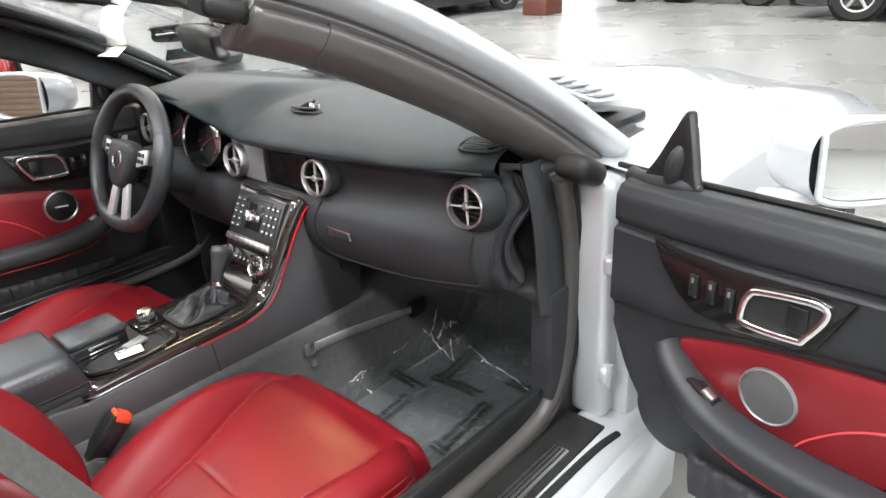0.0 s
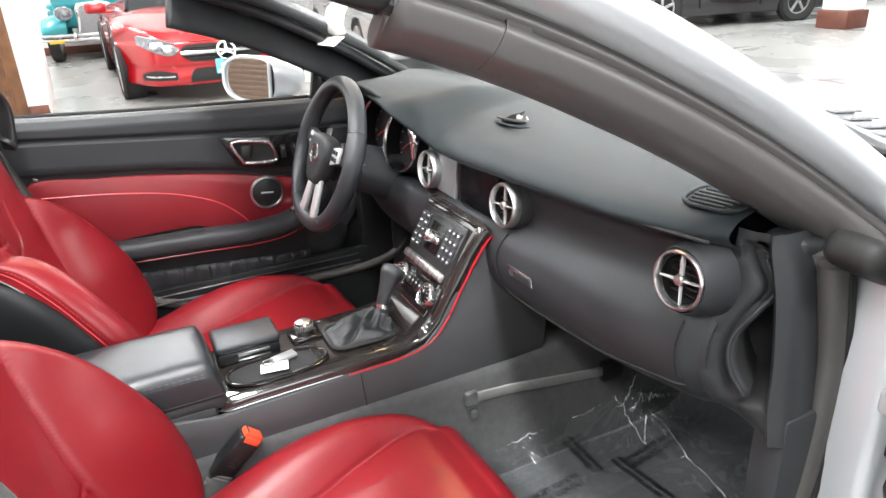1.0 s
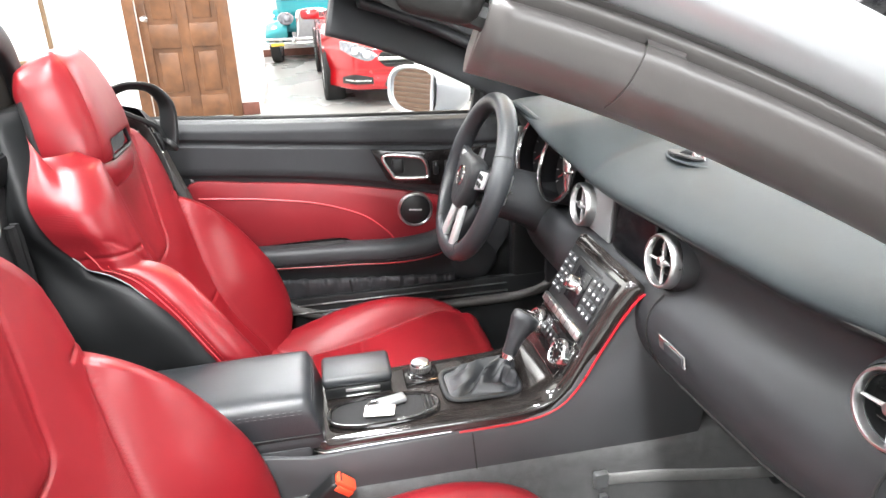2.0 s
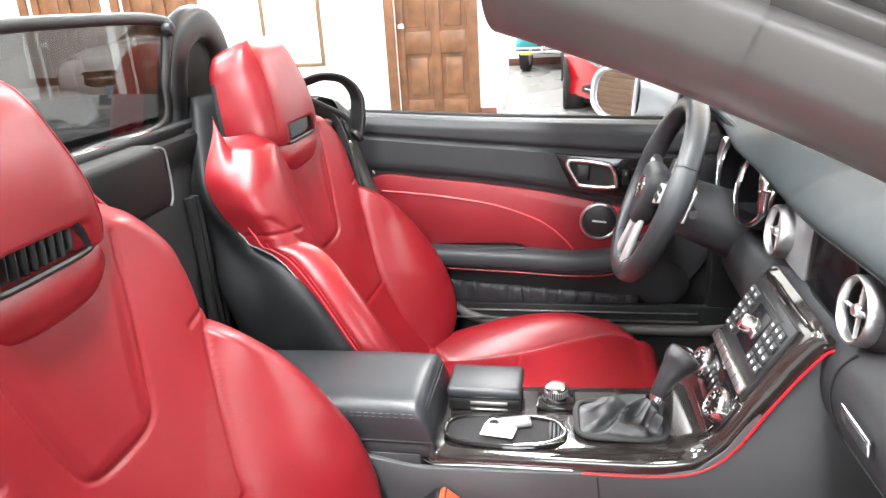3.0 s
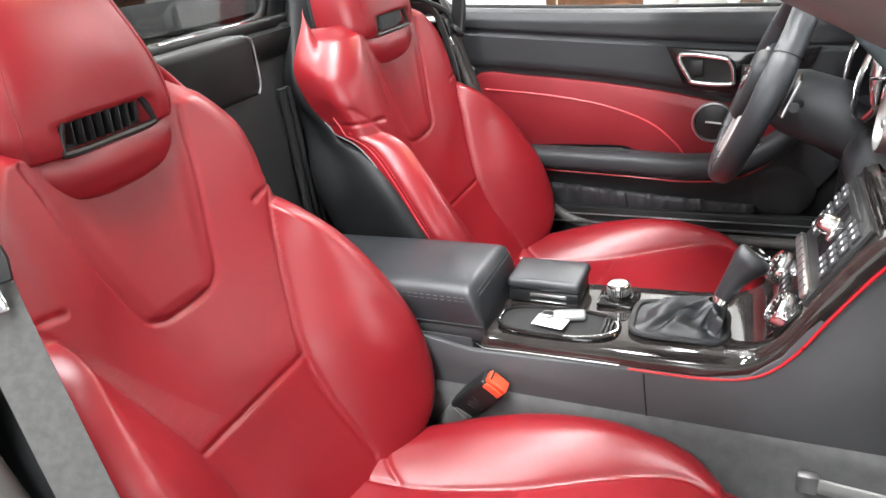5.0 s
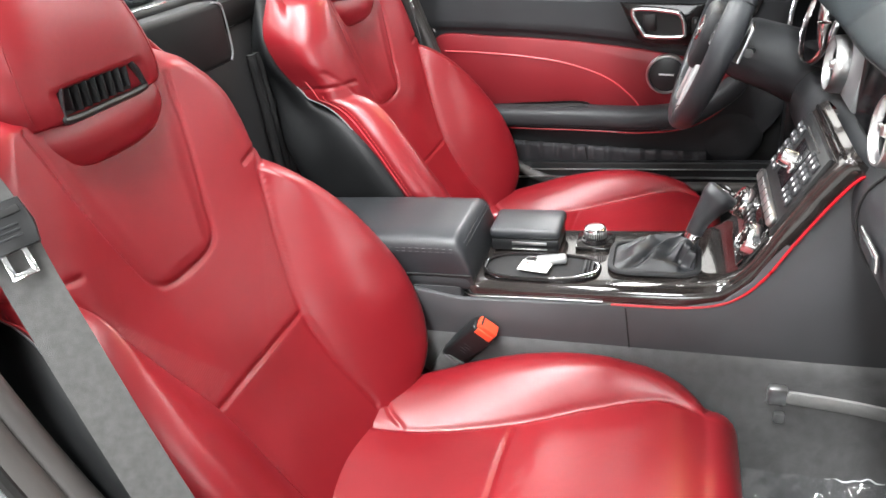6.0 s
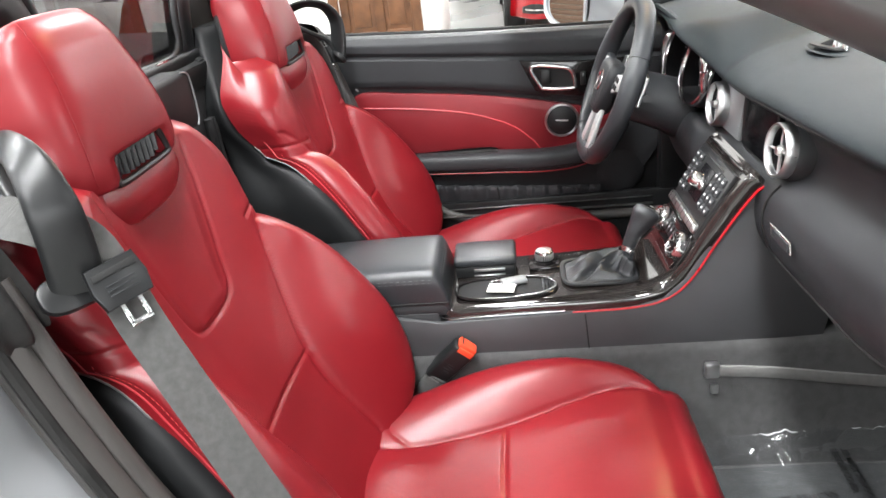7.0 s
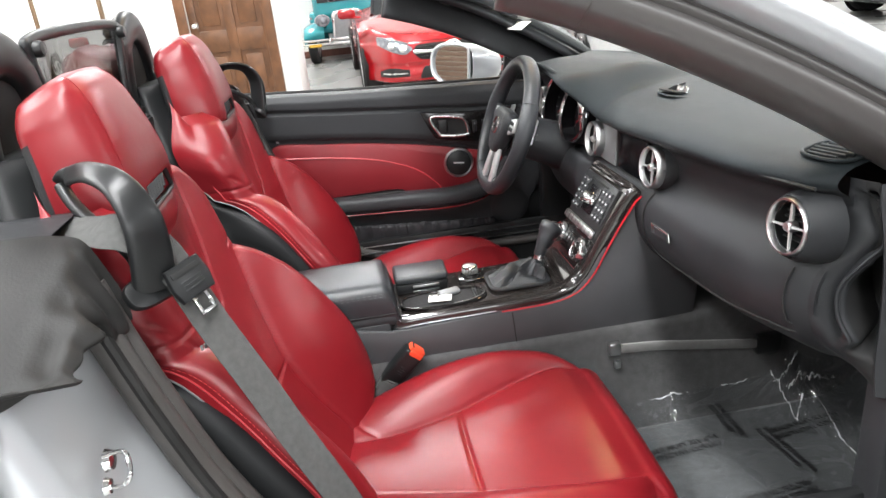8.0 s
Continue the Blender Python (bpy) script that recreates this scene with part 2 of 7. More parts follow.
def slab(poly, depth, r=0.0, seg=2, m=None):
    """A flat outline in local x, y, given depth along z, with rounded rims."""
    bm = bmesh.new()
    face = bm.faces.new([bm.verts.new((x, y, 0)) for x, y in poly])
    top = bmesh.ops.extrude_face_region(bm, geom=[face])
    bmesh.ops.translate(bm, vec=(0, 0, depth), verts=[g for g in top["geom"] if isinstance(g, bmesh.types.BMVert)])
    bmesh.ops.recalc_face_normals(bm, faces=bm.faces)
    if r:
        rim = [e for e in bm.edges if abs(e.verts[0].co.z - e.verts[1].co.z) < 1e-6]
        bmesh.ops.bevel(bm, geom=rim, offset=r, segments=seg, profile=0.5, affect="EDGES")
    geo = from_bm(bm)
    return moved(geo, m) if m is not None else geo


def oval(rx, ry, n=28, power=2.0, cx=0.0, cy=0.0):
    a = np.linspace(0, 2 * math.pi, n, endpoint=False)
    c, s = np.cos(a), np.sin(a)
    return [(cx + rx * math.copysign(abs(u) ** (2 / power), u), cy + ry * math.copysign(abs(w) ** (2 / power), w)) for u, w in zip(c, s)]


def lathe(profile, n=32, m=None, arc=2 * math.pi):
    """(radius, height) pairs turned round local z."""
    full = arc > 6.28
    a = np.linspace(0, arc, n, endpoint=not full)
    p = np.array([[(r * math.cos(t), r * math.sin(t), h) for t in a] for r, h in profile])
    geo = sheet(p, closed=full)
    return moved(geo, m) if m is not None else geo


def sweep(path, profile, n_up=(0, 0, 1), scale=None, closed=False, caps=True):
    """A closed 2D profile (side, up) carried along a path."""
    p = np.asarray(path, float)
    k = len(p)
    if closed:
        t = np.roll(p, -1, 0) - np.roll(p, 1, 0)
    else:
        t = np.gradient(p, axis=0)
    t /= np.linalg.norm(t, axis=1)[:, None]
    up0 = np.asarray(n_up, float)
    side = np.cross(t, up0)
    side /= np.linalg.norm(side, axis=1)[:, None]
    up = np.cross(side, t)
    pr = np.asarray(profile, float)
    sc = np.ones(k) if scale is None else np.asarray(scale, float)
    rows = p[:, None, :] + sc[:, None, None] * (pr[None, :, :1] * side[:, None, :] + pr[None, :, 1:] * up[:, None, :])
    if closed:
        rows = np.concatenate([rows, rows[:1]])
        return sheet(rows, closed=True)
    return sheet(rows, closed=True, cap0=caps, cap1=caps)


def tube(path, r, n=8, closed=False, up=(0.03, 0.05, 1)):
    p = np.asarray(path, float)
    rr = None if np.isscalar(r) else np.asarray(r, float)
    return sweep(p, oval(r if rr is None else 1.0, r if rr is None else 1.0, n), up, rr, closed)


def rod(a, b, r, n=10):
    a, b = np.asarray(a, float), np.asarray(b, float)
    up = (1, 0, 0) if abs((b - a)[2]) > 0.7 * np.linalg.norm(b - a) else (0, 0, 1)
    return sweep(np.array([a, (a + b) / 2, b]), oval(r, r, n), up)


def frame_at(origin, normal, up=(0, 0, 1)):
    """A pose whose z looks along normal and whose y is nearest to up."""
    z = Vector(normal).normalized()
    x = Vector(up).cross(z).normalized()
    y = z.cross(x)
    return Matrix.Translation(origin) @ Matrix((x, y, z)).transposed().to_4x4()


def part(name, geo, mat, parent=None, label="", angle=40, flip=False, extra=None, choose=None):
    """Links one mesh as a part under a thing (or as a thing of its own)."""
    v, f = geo
    me = bpy.data.meshes.new(name)
    me.from_pydata([tuple(c) for c in np.asarray(v).tolist()], [], [q[::-1] for q in f] if flip else f)
    me.materials.append(mat)
    if extra is not None:
        me.materials.append(extra)
        me.polygons.foreach_set("material_index", choose)
    me.shade_smooth()
    me.set_sharp_from_angle(angle=radians(angle))
    me.update()
    ob = new(name, me)
    if parent is not None:
        ob.parent = parent
        ob.matrix_parent_inverse = BASES.get(parent.name, Matrix()).inverted()
    if label:
        ob["label"] = label
    return ob


BASES = {}


def thing(name, at, label, category, group="", kind=""):
    ob = new(name)
    ob.empty_display_size = 0.1
    ob.location = at
    BASES[ob.name] = Matrix.Translation(at)
    return tagged(ob, label, category, group, kind)


def solo(name, geo, mat, label, category, group="", kind="", angle=40):
    return tagged(part(name, geo, mat, angle=angle), label, category, group, kind)


def skin(fn, nu, nv, seams=(), depth=0.004, width=0.006):
    """A padded surface fn(u, v) -> points, pinched in along its seams, each a list of (u, v)."""
    u, v = np.meshgrid(np.linspace(0, 1, nu), np.linspace(0, 1, nv))
    p = fn(u, v)
    if seams:
        du, dv = np.gradient(p, axis=1), np.gradient(p, axis=0)
        n = np.cross(du, dv)
        n /= np.linalg.norm(n, axis=2)[..., None] + 1e-12
        push = np.zeros((nv, nu))
        for s in seams:
            q = np.asarray(s, float)
            line = fn(*spline(q, 160).T)
            d = np.full((nv, nu), 9.0)
            for c in line:
                d = np.minimum(d, np.linalg.norm(p - c, axis=2))
            push = np.maximum(push, np.exp(-(d / width) ** 2))
        p = p - n * (depth * push)[..., None]
    return p

# ---- showroom ----
def holed_wall(name, along, at, thick, a0, a1, high, holes, label, mat=None):
    """A wall along x or y at a fixed place on the other axis, with openings (a, b, low, top)."""
    geos = []

    def piece(p, q, low, top):
        if q - p < 1e-4 or top - low < 1e-4:
            return
        c = ((p + q) / 2, at, (low + top) / 2) if along == "x" else (at, (p + q) / 2, (low + top) / 2)
        s = (q - p, thick, top - low) if along == "x" else (thick, q - p, top - low)
        geos.append(box(c, s))
    last = a0
    for a, b, low, top in sorted(holes):
        piece(last, a, 0, high)
        piece(a, b, 0, low)
        piece(a, b, top, high)
        last = b
    piece(last, a1, 0, high)
    return solo(name, merge(*geos), mat or wall_paint, label, "wall", kind="structure")


solo("floor", box((-2.0, 2.75, -0.05), (22.4, 24.9, 0.1)), floor_mat, "polished grey concrete showroom floor", "floor", kind="structure")
solo("ceiling", box((-2.0, 2.75, CEILING + 0.05), (22.4, 24.9, 0.1)), ceiling_paint, "plain white showroom ceiling", "ceiling", kind="structure")
LEAVES = [(-2.04, -1.30), (-5.02, -4.22), (-6.12, -5.34), (-8.3, -7.5)]
holed_wall("wall_west", "y", -6.2, 0.2, -9.5, -1.035, CEILING, [(a, b, 0.0, 2.05) for a, b in LEAVES], "white painted wall with wooden doors")
holed_wall("wall_alcove", "x", -1.135, 0.2, -7.7, -6.3, CEILING, [], "white painted side wall of the alcove")
holed_wall("wall_corner", "x", -4.1, 0.2, -12.1, -6.3, CEILING, [], "white painted wall deep in the alcove")
holed_wall("wall_back", "y", -12.0, 0.2, -4.0, 15.0, CEILING, [], "white painted wall behind the parked cars")
holed_wall("wall_south", "x", -9.6, 0.2, -6.3, 8.2, CEILING, [(-5.9, -2.4, 0, 2.7)], "white wall with a brown roller shutter")
holed_wall("wall_north", "x", 15.0, 0.2, -12.1, 8.2, CEILING, [(-9.5, -2.5, 0.4, 3.0), (-0.5, 6.5, 0.4, 3.0)], "white wall with wide shop windows")
# the opening in this unseen wall is added to house the side fill
holed_wall("wall_east", "y", 8.1, 0.2, -9.5, 14.9, CEILING, [(-1.0, 5.0, 0.7, 2.9)], "unseen grey wall with a wide window added for fill light", mat=grey_wall_paint)
for name, m, w in (("backdrop", pose(-2.0, 16.2, 1.7, 90), 18.0), ("backdrop", pose(9.4, 2.0, 1.7, 90, 0, 90), 9.0)):
    b = solo(name, moved(sheet(np.array([[(-w / 2, -2.2, 0), (w / 2, -2.2, 0)], [(-w / 2, 2.2, 0), (w / 2, 2.2, 0)]])), m), outdoors, "bright overcast street outside the windows", "backdrop", kind="structure")


def shop_window(name, m, w, h):
    wdw = thing(name, m.translation, "wide shop window with slim white frame", "window", kind="structure")
    BASES[wdw.name] = Matrix.Translation(m.translation)
    bars = [box((0, sy * (h / 2 - 0.03), 0), (w, 0.06, 0.08), 0.005) for sy in (1, -1)]
    bars += [box((x, 0, 0), (0.06, h - 0.12, 0.08), 0.005) for x in np.linspace(-w / 2 + 0.03, w / 2 - 0.03, 5)]
    for q in bars:
        part("window_bar", moved(q, m), wall_paint, wdw)


shop_window("window_1", pose(-6.0, 15.0, 1.7, 90), 7.0, 2.6)
shop_window("window_2", pose(3.0, 15.0, 1.7, 90), 7.0, 2.6)
# frame of the added side window, out of view
shop_window("window_3", pose(8.1, 2.0, 1.8, 90, 0, 90), 6.0, 2.2)


def panel_door(name, y0, y1):
    w = y1 - y0
    d = thing(name, (-6.16, y0, 0), "stained brown six-panel wooden door, closed", "door", kind="structure")
    k = w / 0.74
    st = [y0, y0 + 0.082 * k, y0 + 0.353 * k, y0 + 0.450 * k, y0 + 0.713 * k, y1]
    rails = [(0.006, 0.213), (0.675, 0.89), (1.50, 1.60), (1.90, 2.03)]
    for a, b in ((st[0], st[1]), (st[2], st[3]), (st[4], st[5])):
        part("stile", box((-6.165, (a + b) / 2, 1.018), (0.04, b - a, 2.024), 0.003), door_wood, d)
    for a, b in ((st[1], st[2]), (st[3], st[4])):
        for lo, hi in rails:
            part("rail", box((-6.165, (a + b) / 2, (lo + hi) / 2), (0.04, b - a - 0.001, hi - lo), 0.003), door_wood, d)
        for (l0, h0), (l1, h1) in zip(rails, rails[1:]):
            part("panel", merge(box((-6.176, (a + b) / 2, (h0 + l1) / 2), (0.016, b - a, l1 - h0)), box((-6.166, (a + b) / 2, (h0 + l1) / 2), (0.018, b - a - 0.09, l1 - h0 - 0.09), 0.008, 2)), door_wood, d)
    part("casing", merge(box((-6.085, y0 - 0.05, 1.03), (0.035, 0.1, 2.06), 0.006), box((-6.085, y1 + 0.05, 1.03), (0.035, 0.1, 2.06), 0.006), box((-6.085, (y0 + y1) / 2, 2.11), (0.035, w + 0.2, 0.1), 0.006)), door_wood, d)
    part("door_knob", merge(lathe([(0.0, 0.075), (0.022, 0.07), (0.029, 0.055), (0.022, 0.04), (0.010, 0.03), (0.010, 0.006), (0.03, 0.004), (0.03, 0.0)], 20, Matrix.Translation((-6.145, y0 + 0.06 * k, 0.80 + 0.15)) @ pose(0, 0, 0, 0, 90, 0))), chrome, d, "polished steel knob")
    return d


for i, (a, b) in enumerate(LEAVES):
    panel_door(f"door_{i + 1}", a, b)


def skirting(name, c, s):
    return solo(name, box(c, s, 0.006), base_wood, "dark red-brown wooden skirting board", "baseboard", kind="structure")


edges = [-9.5] + [v for a, b in sorted(LEAVES) for v in (a - 0.1, b + 0.1)] + [-1.035]
for a, b in zip(edges[::2], edges[1::2]):
    if b > a:
        skirting("baseboard", (-6.09, (a + b) / 2, 0.062), (0.02, b - a, 0.124))
skirting("baseboard", (-11.89, 5.45, 0.062), (0.02, 18.9, 0.124))


def picture(y0, y1, z0, z1):
    p = thing("picture", (-6.1, (y0 + y1) / 2, z0), "thin bronze-framed print with a wide white mount", "picture", "wall pictures")
    c = (y0 + y1) / 2
    part("mount", box((-6.09, c, (z0 + z1) / 2), (0.012, y1 - y0 - 0.05, z1 - z0 - 0.05)), white_card, p, "white mount board")
    for yy in (y0 + 0.02, y1 - 0.02):
        part("side_bar", box((-6.085, yy, (z0 + z1) / 2), (0.03, 0.04, z1 - z0), 0.008), frame_wood, p)
    for q in (z0 + 0.02, z1 - 0.02):
        part("cross_bar", box((-6.085, c, q), (0.028, y1 - y0 - 0.08, 0.04), 0.008), frame_wood, p)
    part("print", box((-6.083, c, (z0 + z1) / 2 + 0.1), (0.004, (y1 - y0) * 0.5, (z1 - z0) * 0.5)), print_grey, p)


picture(-3.45, -2.80, 0.60, 1.75)

# roller shutter in the rear wall
shutter = thing("door_9", (-4.15, -9.55, 0), "brown slatted roller shutter, closed", "shutter", kind="structure")
for i in range(32):
    part("slat", box((-4.15, -9.56, 0.042 + i * 0.0825), (3.5, 0.03, 0.076), 0.010, 2), shutter_mat, shutter)

# square column with a dark base
column = thing("column", (-5.9, 9.7, 0), "white square column with a red-brown base", "column", kind="structure")
part("shaft", box((-5.9, 9.7, CEILING / 2 + 0.13), (0.42, 0.42, CEILING - 0.27), 0.01), wall_paint, column)
part("base", box((-5.9, 9.7, 0.13), (0.50, 0.50, 0.26), 0.015), base_wood, column)

for lx, ly in LAMP_SPOTS + [WARM_SPOT]:
    lamp = thing("ceiling_light", (lx, ly, CEILING), "white rectangular ceiling light, switched on", "ceiling light", "ceiling lights")
    for sx, sy, dx, dy in ((1.3, 0.05, 0, 0.325), (1.3, 0.05, 0, -0.325), (0.05, 0.6, 0.625, 0), (0.05, 0.6, -0.625, 0)):
        part("rim", box((lx + dx, ly + dy, CEILING - 0.04), (sx, sy, 0.08), 0.004), ceiling_paint, lamp)
    part("diffuser", box((lx, ly, CEILING - 0.03), (1.2, 0.6, 0.03)), diffuser, lamp)

# ---- seats ----
back_mid = tab((0.34, -0.628), (0.38, -0.640), (0.42, -0.665), (0.50, -0.718), (0.565, -0.752), (0.64, -0.787), (0.71, -0.815),
               (0.80, -0.842), (0.87, -0.860), (0.95, -0.878), (1.0, -0.888), (1.05, -0.899))
back_half = tab((0.34, 0.150), (0.38, 0.190), (0.42, 0.228), (0.48, 0.258), (0.55, 0.270), (0.62, 0.268), (0.70, 0.250), (0.76, 0.226),
                (0.80, 0.226), (0.84, 0.233), (0.875, 0.229), (0.905, 0.212), (0.94, 0.184), (0.97, 0.158), (1.0, 0.135), (1.05, 0.106))
bolster_seam = tab((0.34, 0.100), (0.42, 0.104), (0.50, 0.104), (0.565, 0.110), (0.65, 0.140), (0.72, 0.166), (0.78, 0.190), (0.84, 0.21), (1.0, 0.21))
bolster_high = tab((0.34, 0.0), (0.38, 0.020), (0.42, 0.060), (0.48, 0.096), (0.55, 0.108), (0.62, 0.099), (0.70, 0.075), (0.76, 0.042), (0.80, 0.016), (0.84, 0.0), (1.0, 0.0))
wing = tab((0.34, 0.012), (0.50, 0.014), (0.565, 0.018), (0.66, 0.022), (0.74, 0.025), (0.80, 0.027), (0.90, 0.026), (1.0, 0.020), (1.05, 0.016))


def back_front(a, z):
    """Depth of the backrest's face at a (from its middle) and height z."""
    s, w = bolster_seam(z), back_half(z)
    t = np.clip((np.abs(a) - s) / np.maximum(w - 0.03 - s, 0.01), 0, 1.4)
    y = back_mid(z) + wing(z) * smooth(0.05, 0.17, np.abs(a))
    y = y + bolster_high(z) * np.sin(np.minimum(t, 1.0) * math.pi / 2) ** 0.85
    # the U-shaped pad stands a little proud
    pad = 0.06 + 0.045 * np.clip((z - 0.71) / 0.17, 0, 1)
    inside = smooth(0.0, 0.022, pad - np.abs(a)) * smooth(0.695, 0.72, z)
    return y + 0.0035 * inside - 0.010 * np.exp(-(a / 0.07) ** 2)


BACK_LOW, BACK_RUN = 0.345, 0.612


def back_round(z):
    """Radius of the backrest's outer edge: firm bolsters below, soft shoulders above."""
    return 0.040 + 0.016 * smooth(0.77, 0.86, z)


def back_skin(u, v):
    z = BACK_LOW + BACK_RUN * v
    w = back_half(z)
    r = back_round(z)
    c = 1 - 2 * u
    e = np.clip((np.abs(c) - 0.72) / 0.28, 0, 1)
    ang = np.minimum(e / 0.5, 1) * math.pi / 2
    back = np.clip((e - 0.5) / 0.5, 0, 1)
    run = back * (0.030 + 0.016 * smooth(0.66, 0.80, z) * (1 - smooth(0.86, 0.95, z)) + 0.020 * smooth(0.76, 0.82, z) * (1 - smooth(0.86, 0.96, z)))
    flat = np.minimum(np.abs(c) / 0.72, 1) * (w - r)
    a = flat + np.where(e > 0, r * np.sin(ang), 0) - back * 0.008
    sign = np.sign(c)
    y = back_front(sign * np.minimum(flat, w - r), z) - np.where(e > 0, r * (1 - np.cos(ang)), 0) - run
    # the wings climb towards the back, and the top rolls over behind the headrest
    roll = smooth(0.96, 1.0, v)
    y = y - 0.024 * roll * (1 - back)
    z = z + 0.038 * smooth(0.40, 0.95, e) * smooth(0.66, 1.0, v) - 0.03 * (1 - smooth(0.08, 0.13, a)) * roll
    return np.stack([sign * a, y, z], -1)


def back_uv(a, z):
    """Where on the skin a point of the backrest's face lies."""
    w = float(back_half(z) - back_round(z))
    return (1 - 0.72 * a / w) / 2, (z - BACK_LOW) / BACK_RUN


cush_mid = tab((-0.75, 0.380), (-0.66, 0.384), (-0.58, 0.378), (-0.43, 0.384), (-0.30, 0.402), (-0.22, 0.412), (-0.18, 0.410), (-0.145, 0.404))
cush_half = tab((-0.75, 0.170), (-0.66, 0.190), (-0.58, 0.218), (-0.48, 0.244), (-0.36, 0.256), (-0.27, 0.254), (-0.22, 0.245), (-0.185, 0.228), (-0.16, 0.202), (-0.145, 0.170))
cush_seam = tab((-0.75, 0.066), (-0.66, 0.070), (-0.595, 0.078), (-0.50, 0.100), (-0.43, 0.120), (-0.33, 0.155), (-0.25, 0.175), (-0.19, 0.172), (-0.145, 0.15))
cush_high = tab((-0.75, 0.0), (-0.66, 0.014), (-0.58, 0.034), (-0.50, 0.050), (-0.40, 0.056), (-0.32, 0.046), (-0.25, 0.026), (-0.19, 0.008), (-0.145, 0.0))


def cush_skin(u, v):
    yy = np.minimum(v / 0.84, 1)
    y = -0.745 + 0.582 * yy
    c = 2 * u - 1
    w, r = cush_half(y), 0.045
    e = np.clip((np.abs(c) - 0.74) / 0.26, 0, 1)
    ang = np.minimum(e / 0.6, 1) * math.pi / 2
    run = np.clip((e - 0.6) / 0.4, 0, 1) * 0.07
    flat = np.minimum(np.abs(c) / 0.74, 1) * (w - r)
    a = flat + r * np.sin(ang)
    s = cush_seam(y)
    t = np.clip((flat - s) / np.maximum(w - r - s, 0.015), 0, 1)
    z = cush_mid(y) + cush_high(y) * np.sin(t * math.pi / 2) + 0.004 * np.cos(np.clip(flat / 0.2, 0, 1) * math.pi)
    z = z - r * (1 - np.cos(ang)) - run
    # the front edge rolls down
    f = np.clip((v - 0.84) / 0.16, 0, 1)
    fa = np.minimum(f / 0.55, 1) * math.pi / 2
    z = z - 0.05 * (1 - np.cos(fa)) - np.clip((f - 0.55) / 0.45, 0, 1) * 0.055 - 0.006 * smooth(0.92, 1.0, yy)
    y = y + 0.045 * np.sin(fa) - 0.03 * np.clip((f - 0.55) / 0.45, 0, 1)
    return np.stack([np.sign(c) * a, y, z], -1)


def cush_uv(a, y):
    w = float(cush_half(y)) - 0.045
    return (1 + 0.74 * a / w) / 2, 0.84 * (y + 0.745) / 0.582


def head_section(z, n=56):
    f = float(head_front(z))
    h = float(head_wide(z))
    yf, yb = float(head_face(z)), float(head_back(z))
    a = math.pi / 2 - np.linspace(0, 2 * math.pi, n, endpoint=False)
    c, s = np.cos(a), np.sin(a)
    mid, deep = (yf + yb) / 2 - 0.006, (yf - yb) / 2 + 0.012
    y = mid + deep * np.sign(s) * np.abs(s) ** (2 / 3.8)
    w = f + 0.010 + (h - f) * np.clip((yf - y) / (yf - yb), 0, 1)
    q = np.c_[w * np.sign(c) * np.abs(c) ** (2 / 3.8), y]
    return np.c_[q, np.full(n, z)]


head_front = tab((0.905, 0.098), (0.935, 0.112), (0.975, 0.111), (1.02, 0.101), (1.06, 0.088), (1.09, 0.079), (1.108, 0.070), (1.122, 0.052), (1.128, 0.02))
head_wide = tab((0.905, 0.110), (0.935, 0.126), (0.975, 0.128), (1.02, 0.122), (1.06, 0.114), (1.09, 0.106), (1.108, 0.094), (1.122, 0.068), (1.128, 0.03))
head_face = tab((0.905, -0.862), (0.935, -0.856), (0.975, -0.857), (1.02, -0.866), (1.06, -0.879), (1.09, -0.892), (1.108, -0.906), (1.122, -0.926), (1.128, -0.942))
head_back = tab((0.905, -0.940), (0.935, -0.955), (0.975, -0.962), (1.02, -0.966), (1.06, -0.970), (1.09, -0.972), (1.108, -0.970), (1.122, -0.965), (1.128, -0.955))


def stitches(fn, line, step=0.0075, length=0.0045, r=0.0006):
    """Short threads along a line of (u, v) on a skin."""
    q = fn(*spline(line, 600).T)
    run = np.r_[0, np.cumsum(np.linalg.norm(np.diff(q, axis=0), axis=1))]
    out = []
    for s in np.arange(0.004, run[-1] - length, step):
        a = [np.interp(s, run, q[:, k]) for k in range(3)]
        b = [np.interp(s + length, run, q[:, k]) for k in range(3)]
        out.append(rod(a, b, r, 4))
    return merge(*out)


